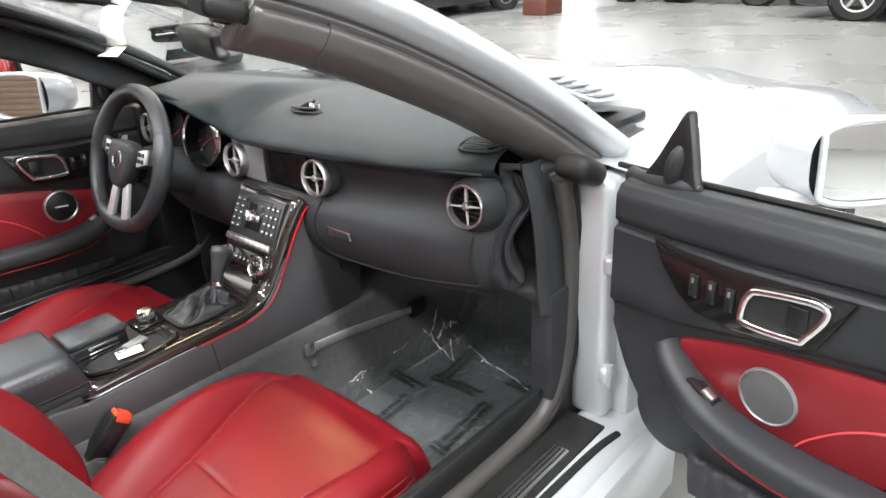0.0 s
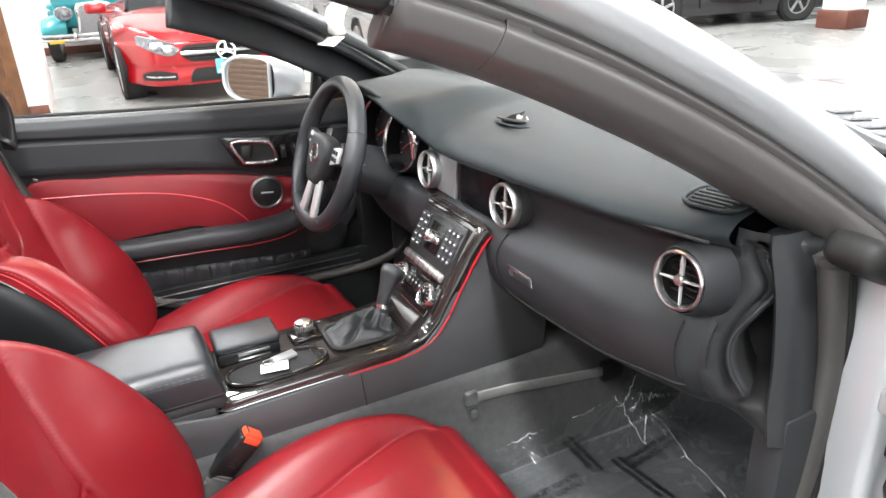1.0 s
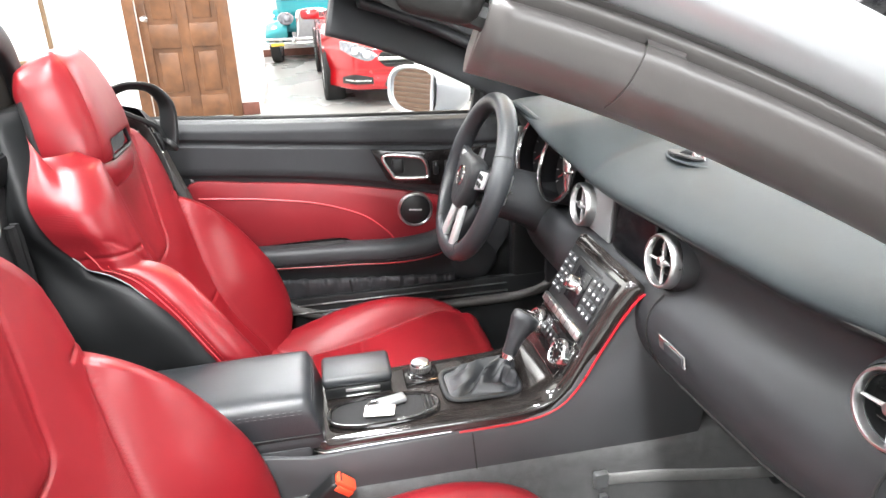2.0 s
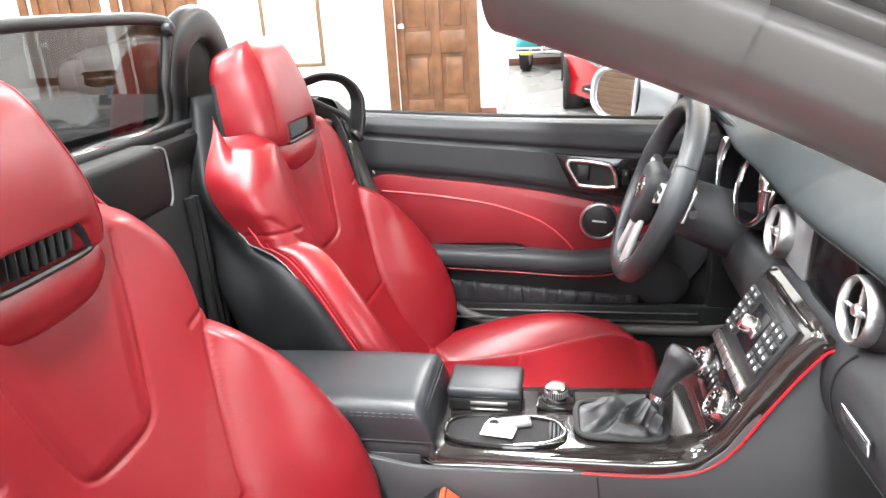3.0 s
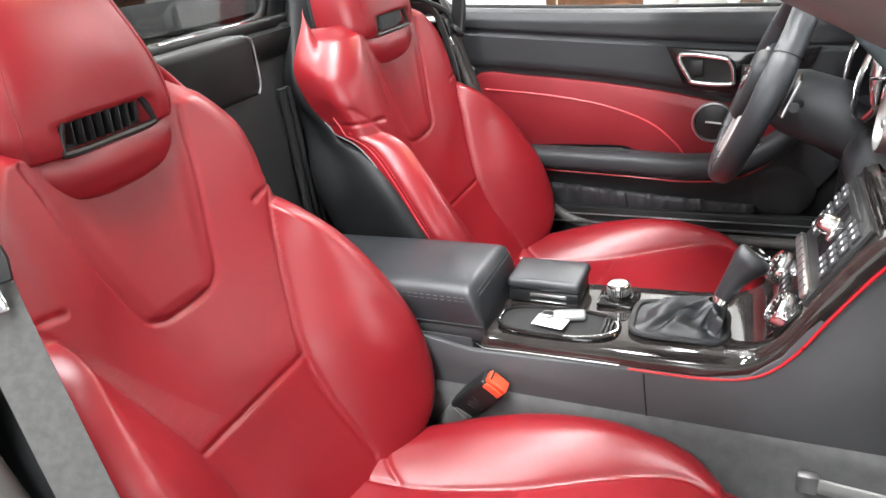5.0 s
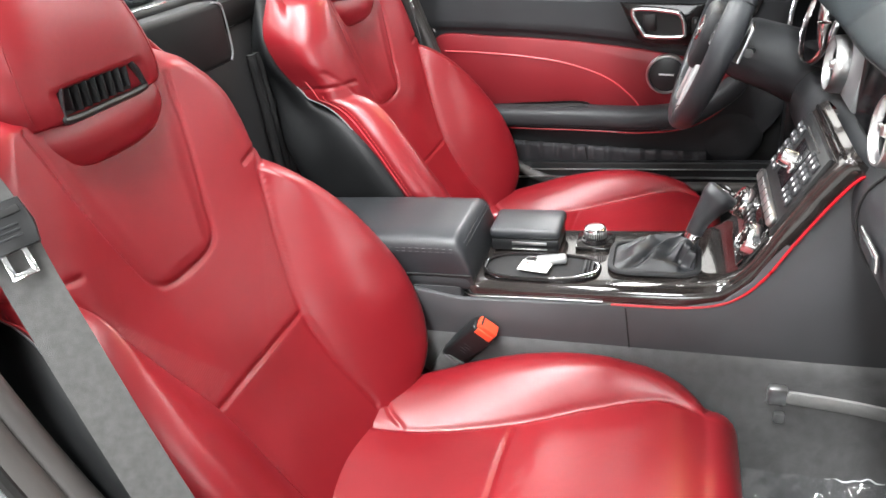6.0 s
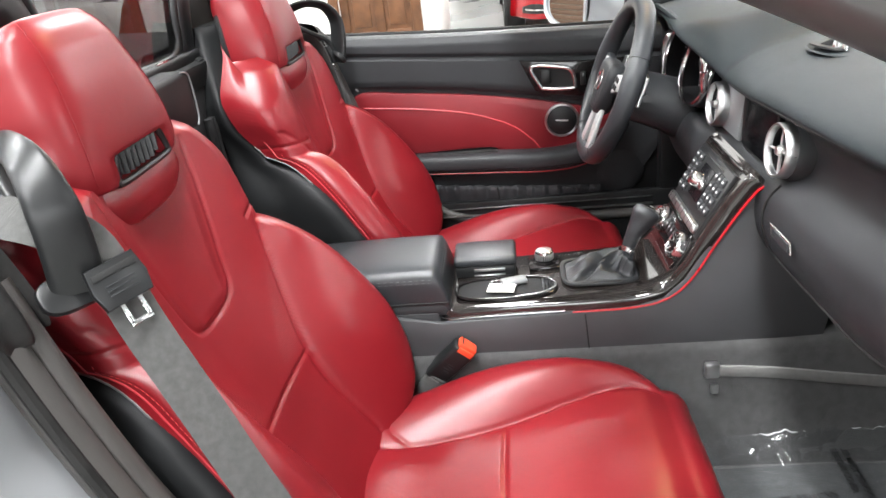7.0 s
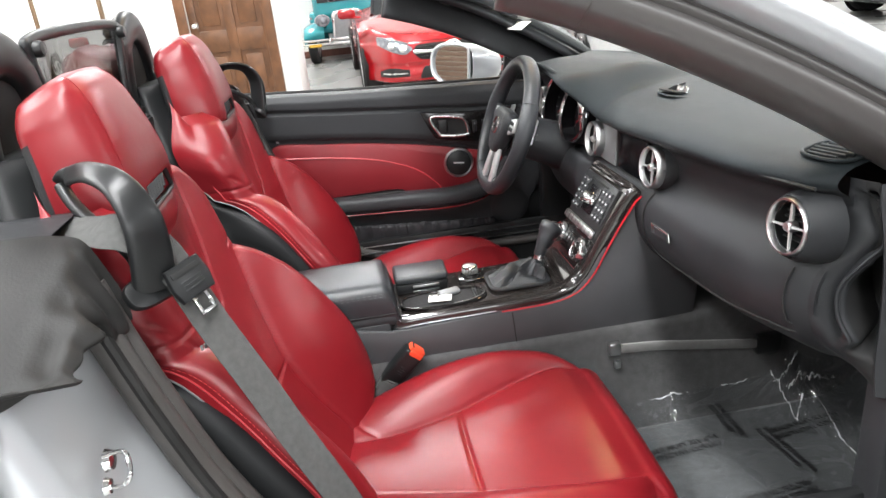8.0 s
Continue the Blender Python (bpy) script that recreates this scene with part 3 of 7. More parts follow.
def sports_seat(name, cx, out, label):
    """out: +1 where the door is at +x, -1 where it is at -x."""
    at = Matrix.Translation((cx, 0, 0))
    s = thing(name, (cx, -0.45, 0.21), label, "car seat", "sports seats")
    zs = np.linspace(0.40, 0.82, 14)
    side_seams = [[back_uv(k * float(bolster_seam(z)), z) for z in zs] for k in (1, -1)]
    pad_line = [(-0.116, 0.93), (-0.108, 0.885), (-0.088, 0.79), (-0.070, 0.728), (-0.048, 0.705), (0, 0.698), (0.048, 0.705), (0.070, 0.728), (0.088, 0.79), (0.108, 0.885), (0.116, 0.93)]
    pad_seam = [back_uv(a, z) for a, z in pad_line]
    waist = [back_uv(a, 0.565 - 0.012 * (1 - (a / 0.11) ** 2)) for a in np.linspace(-0.108, 0.108, 9)]
    fold_v = (0.783 - BACK_LOW) / BACK_RUN
    shoulder = [[(0.5 - k * q, fold_v + 0.012 * math.sin((q - 0.30) * 16)) for q in (0.315, 0.345, 0.375, 0.405, 0.435, 0.465, 0.495)] for k in (1, -1)]
    nu, nv = 200, 240
    p = skin(back_skin, nu, nv, side_seams + shoulder + [pad_seam, waist], 0.0030, 0.0036)
    geo = sheet(p)
    mid = (p[:-1, :-1] + p[1:, 1:]) / 2
    a, z = np.abs(mid[..., 0]), mid[..., 2]
    padw = 0.072 + 0.036 * np.clip((z - 0.728) / 0.157, 0, 1)
    ribbed = (a < bolster_seam(z) - 0.004) & (z > 0.572) & (z < 0.50 + 1.45 * a) & ~((a < padw) & (z > 0.70))
    ribbed |= (np.abs(np.linspace(1, -1, nu - 1))[None, :] > 0.86) & (z > 0.79) & (z < 0.875)
    part("backrest", moved(geo, at), leather, s, extra=leather_ribbed, choose=ribbed.astype(int).ravel().tolist(), angle=180)
    for k in (1, -1):
        edge = [(0.5 - k * 0.462, (zz - BACK_LOW) / BACK_RUN) for zz in np.linspace(0.42, 0.80, 12)]
        part("bolster_piping", moved(tube(back_skin(*spline(edge, 70).T), 0.0015, 6), at), piping_red, s)
        hem = [(0.5 - k * 0.5, (zz - BACK_LOW) / BACK_RUN) for zz in np.linspace(0.36, 0.79, 14)]
        part("edge_piping", moved(tube(back_skin(*spline(hem, 80).T), 0.0015, 6), at), silver_plain, s)
        line = [(0.5 - k * 0.440, (zz - BACK_LOW) / BACK_RUN) for zz in np.linspace(0.44, 0.78, 10)]
        part("stitching", moved(stitches(back_skin, line), at), thread, s)
    # headrest with the neck roll and the warm-air outlet between them
    zz = np.concatenate([np.linspace(0.925, 1.10, 44), 1.10 + 0.028 * np.sin(np.linspace(0.05, 1, 14) * math.pi / 2)])
    rows = np.array([head_section(t) for t in zz])
    # an opening is pressed in where the outlet sits
    rows[..., 2] -= 0.50 * np.clip(-0.915 - rows[..., 1], 0, 0.07) * smooth(0.98, 1.10, rows[..., 2])
    ax, hz = rows[..., 0], rows[..., 2]
    hole = smooth(0.0, 0.010, 0.062 - np.abs(ax)) * smooth(0.0, 0.010, 0.962 - hz) * (rows[..., 1] > -0.90)
    rows[..., 1] -= 0.022 * hole
    keep = np.ones((len(zz) - 1, 56), int)
    keep[:34, 17:40] = 0
    part("headrest", moved(sheet(rows, True, True, True), at), leather, s, extra=fabric_black,
         choose=(1 - keep).ravel().tolist() + [0, 0], angle=180)
    for k in (1, -1):
        seam = rows[2:52, 7 if k > 0 else 49] + np.array((0, 0.0004, 0))
        part("headrest_seam", moved(tube(seam, 0.0008, 6), at), leather, s)
    roll_z = np.linspace(0.858, 0.934, 22)
    rw = tab((0.858, 0.062), (0.868, 0.080), (0.885, 0.094), (0.91, 0.106), (0.934, 0.111))
    ry = tab((0.858, -0.872), (0.868, -0.858), (0.885, -0.850), (0.91, -0.851), (0.934, -0.862))
    roll = []
    for t in roll_z:
        w, f = float(rw(t)), float(ry(t))
        q = spline([(0, f), (w * 0.6, f - 0.003), (w, f - 0.018), (w + 0.004, f - 0.06), (0, f - 0.08), (-w - 0.004, f - 0.06), (-w, f - 0.018), (-w * 0.6, f - 0.003)], 48, True)
        roll.append(np.c_[q, np.full(48, t)])
    roll = np.array(roll)
    roll[..., 1] -= 0.016 * smooth(0.0, 0.010, 0.066 - np.abs(roll[..., 0])) * smooth(0.922, 0.932, roll[..., 2]) * (roll[..., 1] > -0.90)
    part("neck_roll", moved(sheet(roll, True, True, True), at), leather, s, angle=180)
    vm = Matrix.Translation((cx, -0.856, 0.944)) @ Matrix.Diagonal((0.93, 1, 1, 1)) @ pose(0, 0, 0, 86, 0, 180)
    outline = [(-0.066, -0.019), (0.0, -0.020), (0.066, -0.019), (0.072, -0.012), (0.064, 0.010), (0.052, 0.020), (0.0, 0.023), (-0.052, 0.020), (-0.064, 0.010), (-0.072, -0.012)]
    vent = part("headrest_vent", slab([(x * 0.93, y * 0.9) for x, y in outline], 0.003, m=vm @ Matrix.Translation((0, 0, -0.016))), shade_black, s, "black warm-air outlet with upright slats")
    ring = np.array([(x, y, -0.001) for x, y in spline(outline, 56, True)])
    part("vent_frame", moved(tube(ring, 0.0045, 8, True), vm), plastic_black, vent)
    for i in range(8):
        x = -0.0505 + i * 0.0144
        h = 0.034 if abs(x) < 0.046 else 0.026
        part("slat", moved(box((0, 0, 0), (0.0022, h, 0.012), 0.0006, 1), vm @ Matrix.Translation((x, 0.002, -0.008)) @ pose(0, 0, 0, 0, 24, -10)), plastic_black, vent)
    # cushion
    ys = np.linspace(-0.64, -0.150, 16)
    cs = [[cush_uv(k * float(cush_seam(y)), y) for y in ys] for k in (1, -1)]
    across = [cush_uv(a, -0.433 - 0.004 * math.cos(a * 12)) for a in np.linspace(-0.120, 0.120, 9)]
    rear = [[cush_uv(k * a, y) for a, y in ((0.078, -0.595), (0.10, -0.625), (0.13, -0.645))] for k in (1, -1)]
    cp = skin(cush_skin, 180, 200, cs + [across] + rear, 0.0032, 0.0038)
    part("cushion", moved(sheet(cp), at), leather, s, angle=180)
    for k in (1, -1):
        edge = [(0.5 + k * 0.458, 0.84 * (y + 0.745) / 0.60) for y in np.linspace(-0.66, -0.17, 14)]
        part("cushion_piping", moved(tube(cush_skin(*spline(edge, 70).T), 0.0015, 6), at), piping_red, s)
        hem = [(0.5 + k * 0.5, t) for t in np.linspace(0.05, 0.95, 14)]
        part("hem_piping", moved(tube(cush_skin(*spline(hem, 80).T), 0.0028, 6), at), plastic_black, s)
        part("stitching", moved(stitches(cush_skin, [(0.5 + k * 0.440, 0.84 * (y + 0.745) / 0.60) for y in np.linspace(-0.60, -0.2, 10)]), at), thread, s)
    # black shells behind the backrest and under the cushion
    shell = []
    for t in np.linspace(0.30, 1.02, 36):
        w = float(back_half(max(t, 0.36))) * (0.985 if t > 0.36 else 0.9) - 0.022 * float(smooth(0.66, 0.80, t))
        f = float(back_front(np.array(0.0), np.array(max(t, 0.345)))) - 0.050
        b = f - 0.115 + 0.03 * max(0, t - 0.8)
        side = float(back_front(np.array(w - 0.032), np.array(max(t, 0.345)))) - 0.058 - 0.024 * float(smooth(0.64, 0.84, t)) - 0.036 * float(smooth(0.75, 0.83, t))
        q = spline([(-w + 0.010, side), (0, f), (w - 0.010, side), (w - 0.004, (side + b) / 2), (w * 0.85, b + 0.012), (0, b), (-w * 0.85, b + 0.012), (-w + 0.004, (side + b) / 2)], 48, True)
        shell.append(np.c_[q, np.full(48, t)])
    part("back_shell", moved(sheet(np.array(shell), True, True, True), at), rear_black, s, "satin black seat shell", angle=60)
    part("seat_base", box((cx, -0.44, 0.285), (0.40, 0.54, 0.12), 0.03), plastic_black, s)
    for k in (1, -1):
        side = [(-0.70, 0.235), (-0.17, 0.235), (-0.135, 0.285), (-0.15, 0.33), (-0.40, 0.345), (-0.60, 0.36), (-0.70, 0.42), (-0.78, 0.46), (-0.80, 0.33)]
        m = Matrix(((0, 0, 1, cx + k * 0.232 - 0.012), (1, 0, 0, 0), (0, 1, 0, 0), (0, 0, 0, 1)))
        part("side_cover", slab(side, 0.024, 0.006, 2, m), plastic_black, s)
        part("seat_rail", box((cx + k * 0.17, -0.40, 0.215), (0.04, 0.60, 0.03), 0.004), satin_metal, s)
    # belt guide arm on the outer shoulder
    path = spline([(cx + out * 0.150, -0.925, 1.000), (cx + out * 0.172, -0.905, 1.012), (cx + out * 0.205, -0.868, 1.020), (cx + out * 0.234, -0.832, 1.008), (cx + out * 0.251, -0.812, 0.975),
                   (cx + out * 0.252, -0.810, 0.935), (cx + out * 0.246, -0.818, 0.882)], 50)
    wide = np.interp(np.linspace(0, 1, 50), [0, 0.2, 0.45, 0.7, 1], [0.40, 0.46, 0.66, 0.90, 0.98])
    arm = part("belt_guide", sweep(path, oval(0.026, 0.0085, 20, 3.2), (out * 0.80, 0.58, 0.36), wide), plastic_black, s, "satin black belt guide arm", angle=60)
    low = spline([(cx + out * 0.158, -0.922, 0.998), (cx + out * 0.180, -0.905, 0.978), (cx + out * 0.210, -0.872, 0.952), (cx + out * 0.236, -0.838, 0.925), (cx + out * 0.244, -0.828, 0.895)], 36)
    part("guide_lower_arm", sweep(low, oval(0.008, 0.006, 14, 3.0), (out * 0.4, 0.6, 1)), plastic_black, arm)
    part("guide_foot", moved(slab(oval(0.036, 0.020, 30, 3.0), 0.012, 0.004, 2), frame_at((cx + out * 0.243, -0.826, 0.878), (out * 0.45, 0.62, 0.6))), plastic_black, arm)
    part("seat_tag", moved(merge(*[box((0.006 * i, 0, 0), (0.0042, 0.007, 0.0015), 0.0005, 1) for i in (-1, 0, 1)]), frame_at((cx + out * 0.236, -0.781, 0.792), (out * 0.55, 0.80, 0.2))), silver_plain, s, "tiny grey metal tag in the seam")
    return s


sports_seat("sports_seat", 0.365, 1, "red leather sports seat with built-in headrest, belt across it")
sports_seat("sports_seat", -0.365, -1, "red leather sports seat behind the steering wheel")


def seat_belt(cx, out, label):
    s = thing("seat_belt", (cx + out * 0.3, -0.8, 0.3), label, "seat belt", "seat belts")
    if out > 0:
        way = [(0.130, -0.990, 0.940), (0.180, -0.950, 0.955), (0.238, -0.872, 0.960), (0.250, -0.832, 0.955), (0.232, -0.806, 0.925), (0.236, -0.786, 0.882), (0.247, -0.764, 0.83), (0.266, -0.722, 0.745), (0.280, -0.688, 0.67),
               (0.294, -0.650, 0.59), (0.304, -0.612, 0.50), (0.310, -0.572, 0.40), (0.312, -0.545, 0.31)]
    else:
        way = [(0.205, -0.965, 0.930), (0.225, -0.905, 0.935), (0.235, -0.868, 0.925), (0.240, -0.848, 0.870), (0.246, -0.835, 0.800), (0.252, -0.825, 0.700), (0.260, -0.81, 0.60), (0.268, -0.79, 0.48), (0.275, -0.77, 0.40), (0.28, -0.75, 0.30)]
    path = spline([(cx + out * a, y, z) for a, y, z in way], 90)
    part("webbing", sweep(path, [(-0.0225, -0.0008), (0.0225, -0.0008), (0.0225, 0.0008), (-0.0225, 0.0008)], (out * 0.72, 0.70, 0.5)), webbing, s, "grey woven belt webbing")
    i = int(np.argmin(np.abs(path[:, 2] - 0.878) + (path[:, 1] < -0.86)))
    o, t = path[i], path[i + 3] - path[i - 3]
    t = t / np.linalg.norm(t)
    n = np.array((out * 0.62, 0.72, 0.35))
    n = n - t * (n @ t)
    n /= np.linalg.norm(n)
    m = frame_at(tuple(o + n * 0.006), tuple(n), tuple(-t))
    tongue = part("belt_tongue", merge(slab([(-0.024, -0.016), (0.024, -0.016), (0.028, 0.004), (0.025, 0.028), (-0.025, 0.028), (-0.028, 0.004)], 0.010, 0.003, 2, m)), plastic_black, s, "dark grey latch tongue of the belt")
    part("slot", moved(box((0, 0.018, 0.010), (0.044, 0.007, 0.003), 0.001), m), shade_black, tongue)
    part("grip_rib", moved(merge(*[box((0, -0.004 + 0.005 * q, 0.0105), (0.03, 0.002, 0.002), 0.0005, 1) for q in range(3)]), m), soft_black, tongue)
    part("metal_plate", moved(merge(box((-0.009, -0.026, 0.004), (0.005, 0.024, 0.003), 0.001), box((0.009, -0.026, 0.004), (0.005, 0.024, 0.003), 0.001), box((0, -0.037, 0.004), (0.023, 0.006, 0.003), 0.001)), m), chrome, tongue)
    return s


seat_belt(0.365, 1, "grey seat belt hanging across the red seat")
seat_belt(-0.365, -1, "grey seat belt beside the driver's red seat")


def buckle(cx, k):
    b = thing("belt_buckle", (cx, -0.52, 0.40), "black belt buckle with a red release button", "belt buckle", "belt buckles")
    m = Matrix.Translation((cx, -0.522, 0.442)) @ pose(0, 0, 0, -44, 8 * k, 0)
    hs = part("housing", moved(merge(box((0, 0, -0.014), (0.030, 0.044, 0.096), 0.006, 3), box((0, 0.0, -0.062), (0.024, 0.034, 0.016), 0.005)), m), plastic_black, b)
    part("release_button", moved(merge(box((0, 0.001, 0.0365), (0.022, 0.036, 0.012), 0.003), box((0.0146 * k, 0.001, 0.031), (0.003, 0.030, 0.012), 0.001)), m), buckle_red, b, "red release button")
    part("insert_slot", moved(box((0, -0.0125, 0.0425), (0.018, 0.003, 0.002), 0.0005, 1), m), shade_black, hs)
    part("moulded_mark", moved(merge(*[box((0.0152 * k, 0.004 * (i % 2) - 0.002, -0.010 - 0.006 * i), (0.0012, 0.012, 0.0025), 0.0004, 1) for i in range(4)]), m), soft_black, hs)
    stalk = spline([(cx, -0.558, 0.404), (cx + 0.004 * k, -0.580, 0.372), (cx + 0.008 * k, -0.610, 0.318)], 22)
    part("sleeve", sweep(stalk, oval(0.012, 0.020, 16, 3), (0, 1, 0.4), 1 + 0.10 * (np.arange(22) % 2)), webbing, b, "ribbed grey sleeve")


buckle(0.122, 1)
buckle(-0.122, -1)

# ---- the silver convertible: body ----
body = thing("convertible_body", (0, -0.2, 0), "silver two-seat convertible with its roof down and a door open", "car")


def bonnet(u, v):
    x = (u - 0.5) * 2 * (0.74 - 0.06 * v)
    y = 0.36 + 1.41 * v + 0.10 * (1 - (x / 0.74) ** 2) * (1 - v) * 1.4
    z = 0.915 - 0.15 * v**1.8 - 0.05 * np.abs(x / 0.74) ** 2.4 + 0.012 * np.exp(-((np.abs(x) - 0.33) / 0.10) ** 2)
    return np.stack([x, y, z], -1)


part("bonnet", sheet(skin(bonnet, 50, 50)), silver_paint, body, "silver bonnet with two louvred vents", angle=180)
for k in (1, -1):
    def wing_skin(u, v, k=k):
        yy = 0.22 + 1.55 * v
        edge = 0.70 - 0.05 * v
        top = 0.875 - 0.14 * np.clip((yy - 0.5) / 1.27, 0, 1) ** 1.8 + 0.012 * np.sin(v * math.pi)
        a = u * math.pi / 2
        x = edge + (0.885 - edge) * np.sin(a) ** 0.9
        z = top - 0.10 * (1 - np.cos(a)) - np.clip((u - 0.8) / 0.2, 0, 1) * 0.40
        return np.stack([k * x, yy + 0 * u, z], -1)
    p = skin(wing_skin, 40, 50)
    part("front_wing", sheet(p), silver_paint, body, angle=180, flip=k > 0)
    # louvred bonnet vent
    o = Matrix.Translation((k * 0.435, 0.595, 0.917)) @ pose(0, 0, 0, -3, k * 5, k * -20)
    vent = part("bonnet_vent", moved(slab([(-0.125, -0.035), (0.125, -0.045), (0.13, 0.035), (-0.115, 0.045)], 0.003, 0.001, 2, o), Matrix()), silver_paint, body, "grey louvred bonnet vent")
    for i in range(5):
        part("louvre", moved(box((0, 0, 0), (0.034, 0.060, 0.004), 0.0015), o @ Matrix.Translation((-0.092 + 0.046 * i, 0, 0.005)) @ pose(0, 0, 0, 0, -10, 4)), silver_plain, vent)

# cowl and wipers below the windscreen
part("cowl", box((0, 0.47, 0.885), (1.30, 0.16, 0.03), 0.012), plastic_black, body)
for x0, x1 in ((-0.45, 0.12), (0.10, 0.55)):
    part("wiper", merge(tube(spline([(x0, 0.50, 0.910), ((x0 + x1) / 2, 0.475, 0.925), (x1, 0.455, 0.918)], 20), 0.006, 6), tube([(x0, 0.52, 0.90), (x0 + 0.2, 0.50, 0.922)], 0.008, 6)), plastic_black, body)

# windscreen frame: pillars and header
PILLAR = [(0.567, -0.410, 1.193), (0.584, -0.305, 1.159), (0.602, -0.200, 1.116), (0.618, -0.100, 1.067), (0.636, 0.0, 1.012), (0.656, 0.100, 0.950), (0.676, 0.170, 0.900), (0.705, 0.250, 0.838)]
for k in (1, -1):
    path = spline([(k * x, y, z) for x, y, z in PILLAR], 60)
    grow = np.linspace(1.0, 0.92, 60)
    lean = (-k * 0.49, 0.0, 0.87)
    outer = oval(0.032, 0.022, 32, 2.4, 0.047, 0.046) if k > 0 else oval(0.040, 0.016, 32, 2.4, 0.070, 0.004)
    part("pillar_skin", sweep(path[4:], [(k * x, y) for x, y in outer], lean, grow[4:]), silver_paint, body, "silver windscreen pillar", angle=180)
    # one broad moulding whose outer side carries three rubber lips for the door glass
    lips = [(-0.080, 0.016), (-0.072, 0.002), (-0.052, -0.008), (-0.030, -0.013), (-0.010, -0.014), (0.006, -0.011), (0.018, -0.003), (0.0235, 0.005), (0.0225, 0.011), (0.0185, 0.0125), (0.0215, 0.015),
            (0.0265, 0.018), (0.0270, 0.0225), (0.0225, 0.0245), (0.0255, 0.027), (0.0290, 0.030), (0.0285, 0.035), (0.0240, 0.037), (0.0265, 0.041), (0.020, 0.047), (-0.015, 0.040), (-0.052, 0.034), (-0.076, 0.027)]
    prof = [(k * x, y) for x, y in spline(lips, 92, True)]
    inner = part("pillar_trim", sweep(path[4:], prof, lean, grow[4:] * (1 if k > 0 else 0.72)), pillar_trim if k > 0 else soft_black, body, "taupe-grey pillar moulding with rubber lips", angle=180)
    if k < 0:
        part("pillar_gasket", tube(path + np.array((k * 0.050, 0.012, 0.032)), 0.0055 * grow, 10), rubber, inner)
    part("pillar_lining", sweep(path + np.array((-k * 0.046, 0.034, 0.004)), oval(0.022, 0.012, 24, 2.6), lean, grow), soft_black, inner, "black pillar lining")
    if k < 0:
        part("driver_lining", sweep(path + np.array((-0.020, -0.018, -0.032)), oval(0.066, 0.016, 28, 2.6), (0.8, 0.0, 0.3), grow), soft_black, inner, "broad black lining of the driver's pillar", angle=180)
    band = [(k * (x * 1.03 + 0.0010), y * 1.03 - 0.0008) for x, y in spline(lips[3:10], 30)]
    band += [(q[0] * 0.9, q[1] + 0.006 * 1) for q in band[::-1]]
    part("seal_joint", sweep(path[11:14], band, lean), pillar_trim, inner, "moulded joint in the rubber lip")
    part("pillar_foot", moved(box((0, 0.0, 0), (0.072, 0.084, 0.044), 0.019, 4), Matrix.Translation((k * 0.733, 0.138, 0.886)) @ pose(0, 0, 0, -28, 0, 0)), rubber, inner)
hx = np.linspace(-0.575, 0.575, 40)
head = np.c_[hx, -0.405 + 0.055 * (1 - (hx / 0.575) ** 2), 1.204 + 0.030 * (1 - (hx / 0.575) ** 2)]
part("header_rail", sweep(head, oval(0.034, 0.016, 24, 3.0), (0, 0.35, 1)), rubber, body, "black windscreen header rail")
part("header_skin", sweep(head + np.array((0, 0.055, 0.012)), oval(0.030, 0.014, 20, 2.6), (0, 0.5, 1)), silver_paint, body)
for k in (1, -1):
    vis = [(-0.21, -0.075), (0.21, -0.075), (0.20, 0.075), (-0.20, 0.075)]
    part("sun_visor", slab(vis, 0.016, 0.006, 3, Matrix.Translation((k * 0.30, -0.285, 1.200)) @ pose(0, 0, 0, -14, k * -2, 0)), fabric_black, body, "black sun visor folded up")
    part("header_corner", moved(box((0, 0, 0), (0.050, 0.054, 0.026), 0.011, 3), Matrix.Translation((k * 0.566, -0.392, 1.200)) @ pose(0, 0, 0, -14, 0, k * -20)), rubber, body)


def screen_skin(u, v):
    x = (2 * u - 1) * (0.565 + 0.085 * (1 - v))
    c = 1 - (2 * u - 1) ** 2
    y = 0.235 - 0.625 * v + 0.10 * c * (1 - 0.55 * v)
    z = 0.862 + 0.335 * v + 0.030 * c * (0.4 + 0.6 * v) + 0.02 * math.pi * np.sin(v * math.pi) * 0.3
    y = y + 0.17 * c * (1 - v) ** 1.3
    return np.stack([x, y, z], -1)


screen = part("windscreen", sheet(skin(screen_skin, 40, 24)), clear, body, "clear raked windscreen", angle=180)
sol = screen.modifiers.new("thickness", "SOLIDIFY")
sol.thickness = 0.005
screen.visible_shadow = False
edge = screen_skin(*spline([(0.0, 0.98), (0.005, 0.5), (0.01, 0.05), (0.05, 0.0), (0.5, 0.0), (0.95, 0.0), (0.99, 0.05), (0.995, 0.5), (1.0, 0.98)], 120).T)
part("screen_gasket", tube(edge, 0.009, 8), plastic_black, body)
part("paper_tag", slab([(-0.035, -0.02), (0.035, -0.02), (0.035, 0.02), (-0.035, 0.02)], 0.001, m=Matrix.Translation((-0.545, -0.070, 1.042)) @ pose(0, 0, 0, 28, 0, 20)), white_card, body, "small white paper tag on the windscreen")

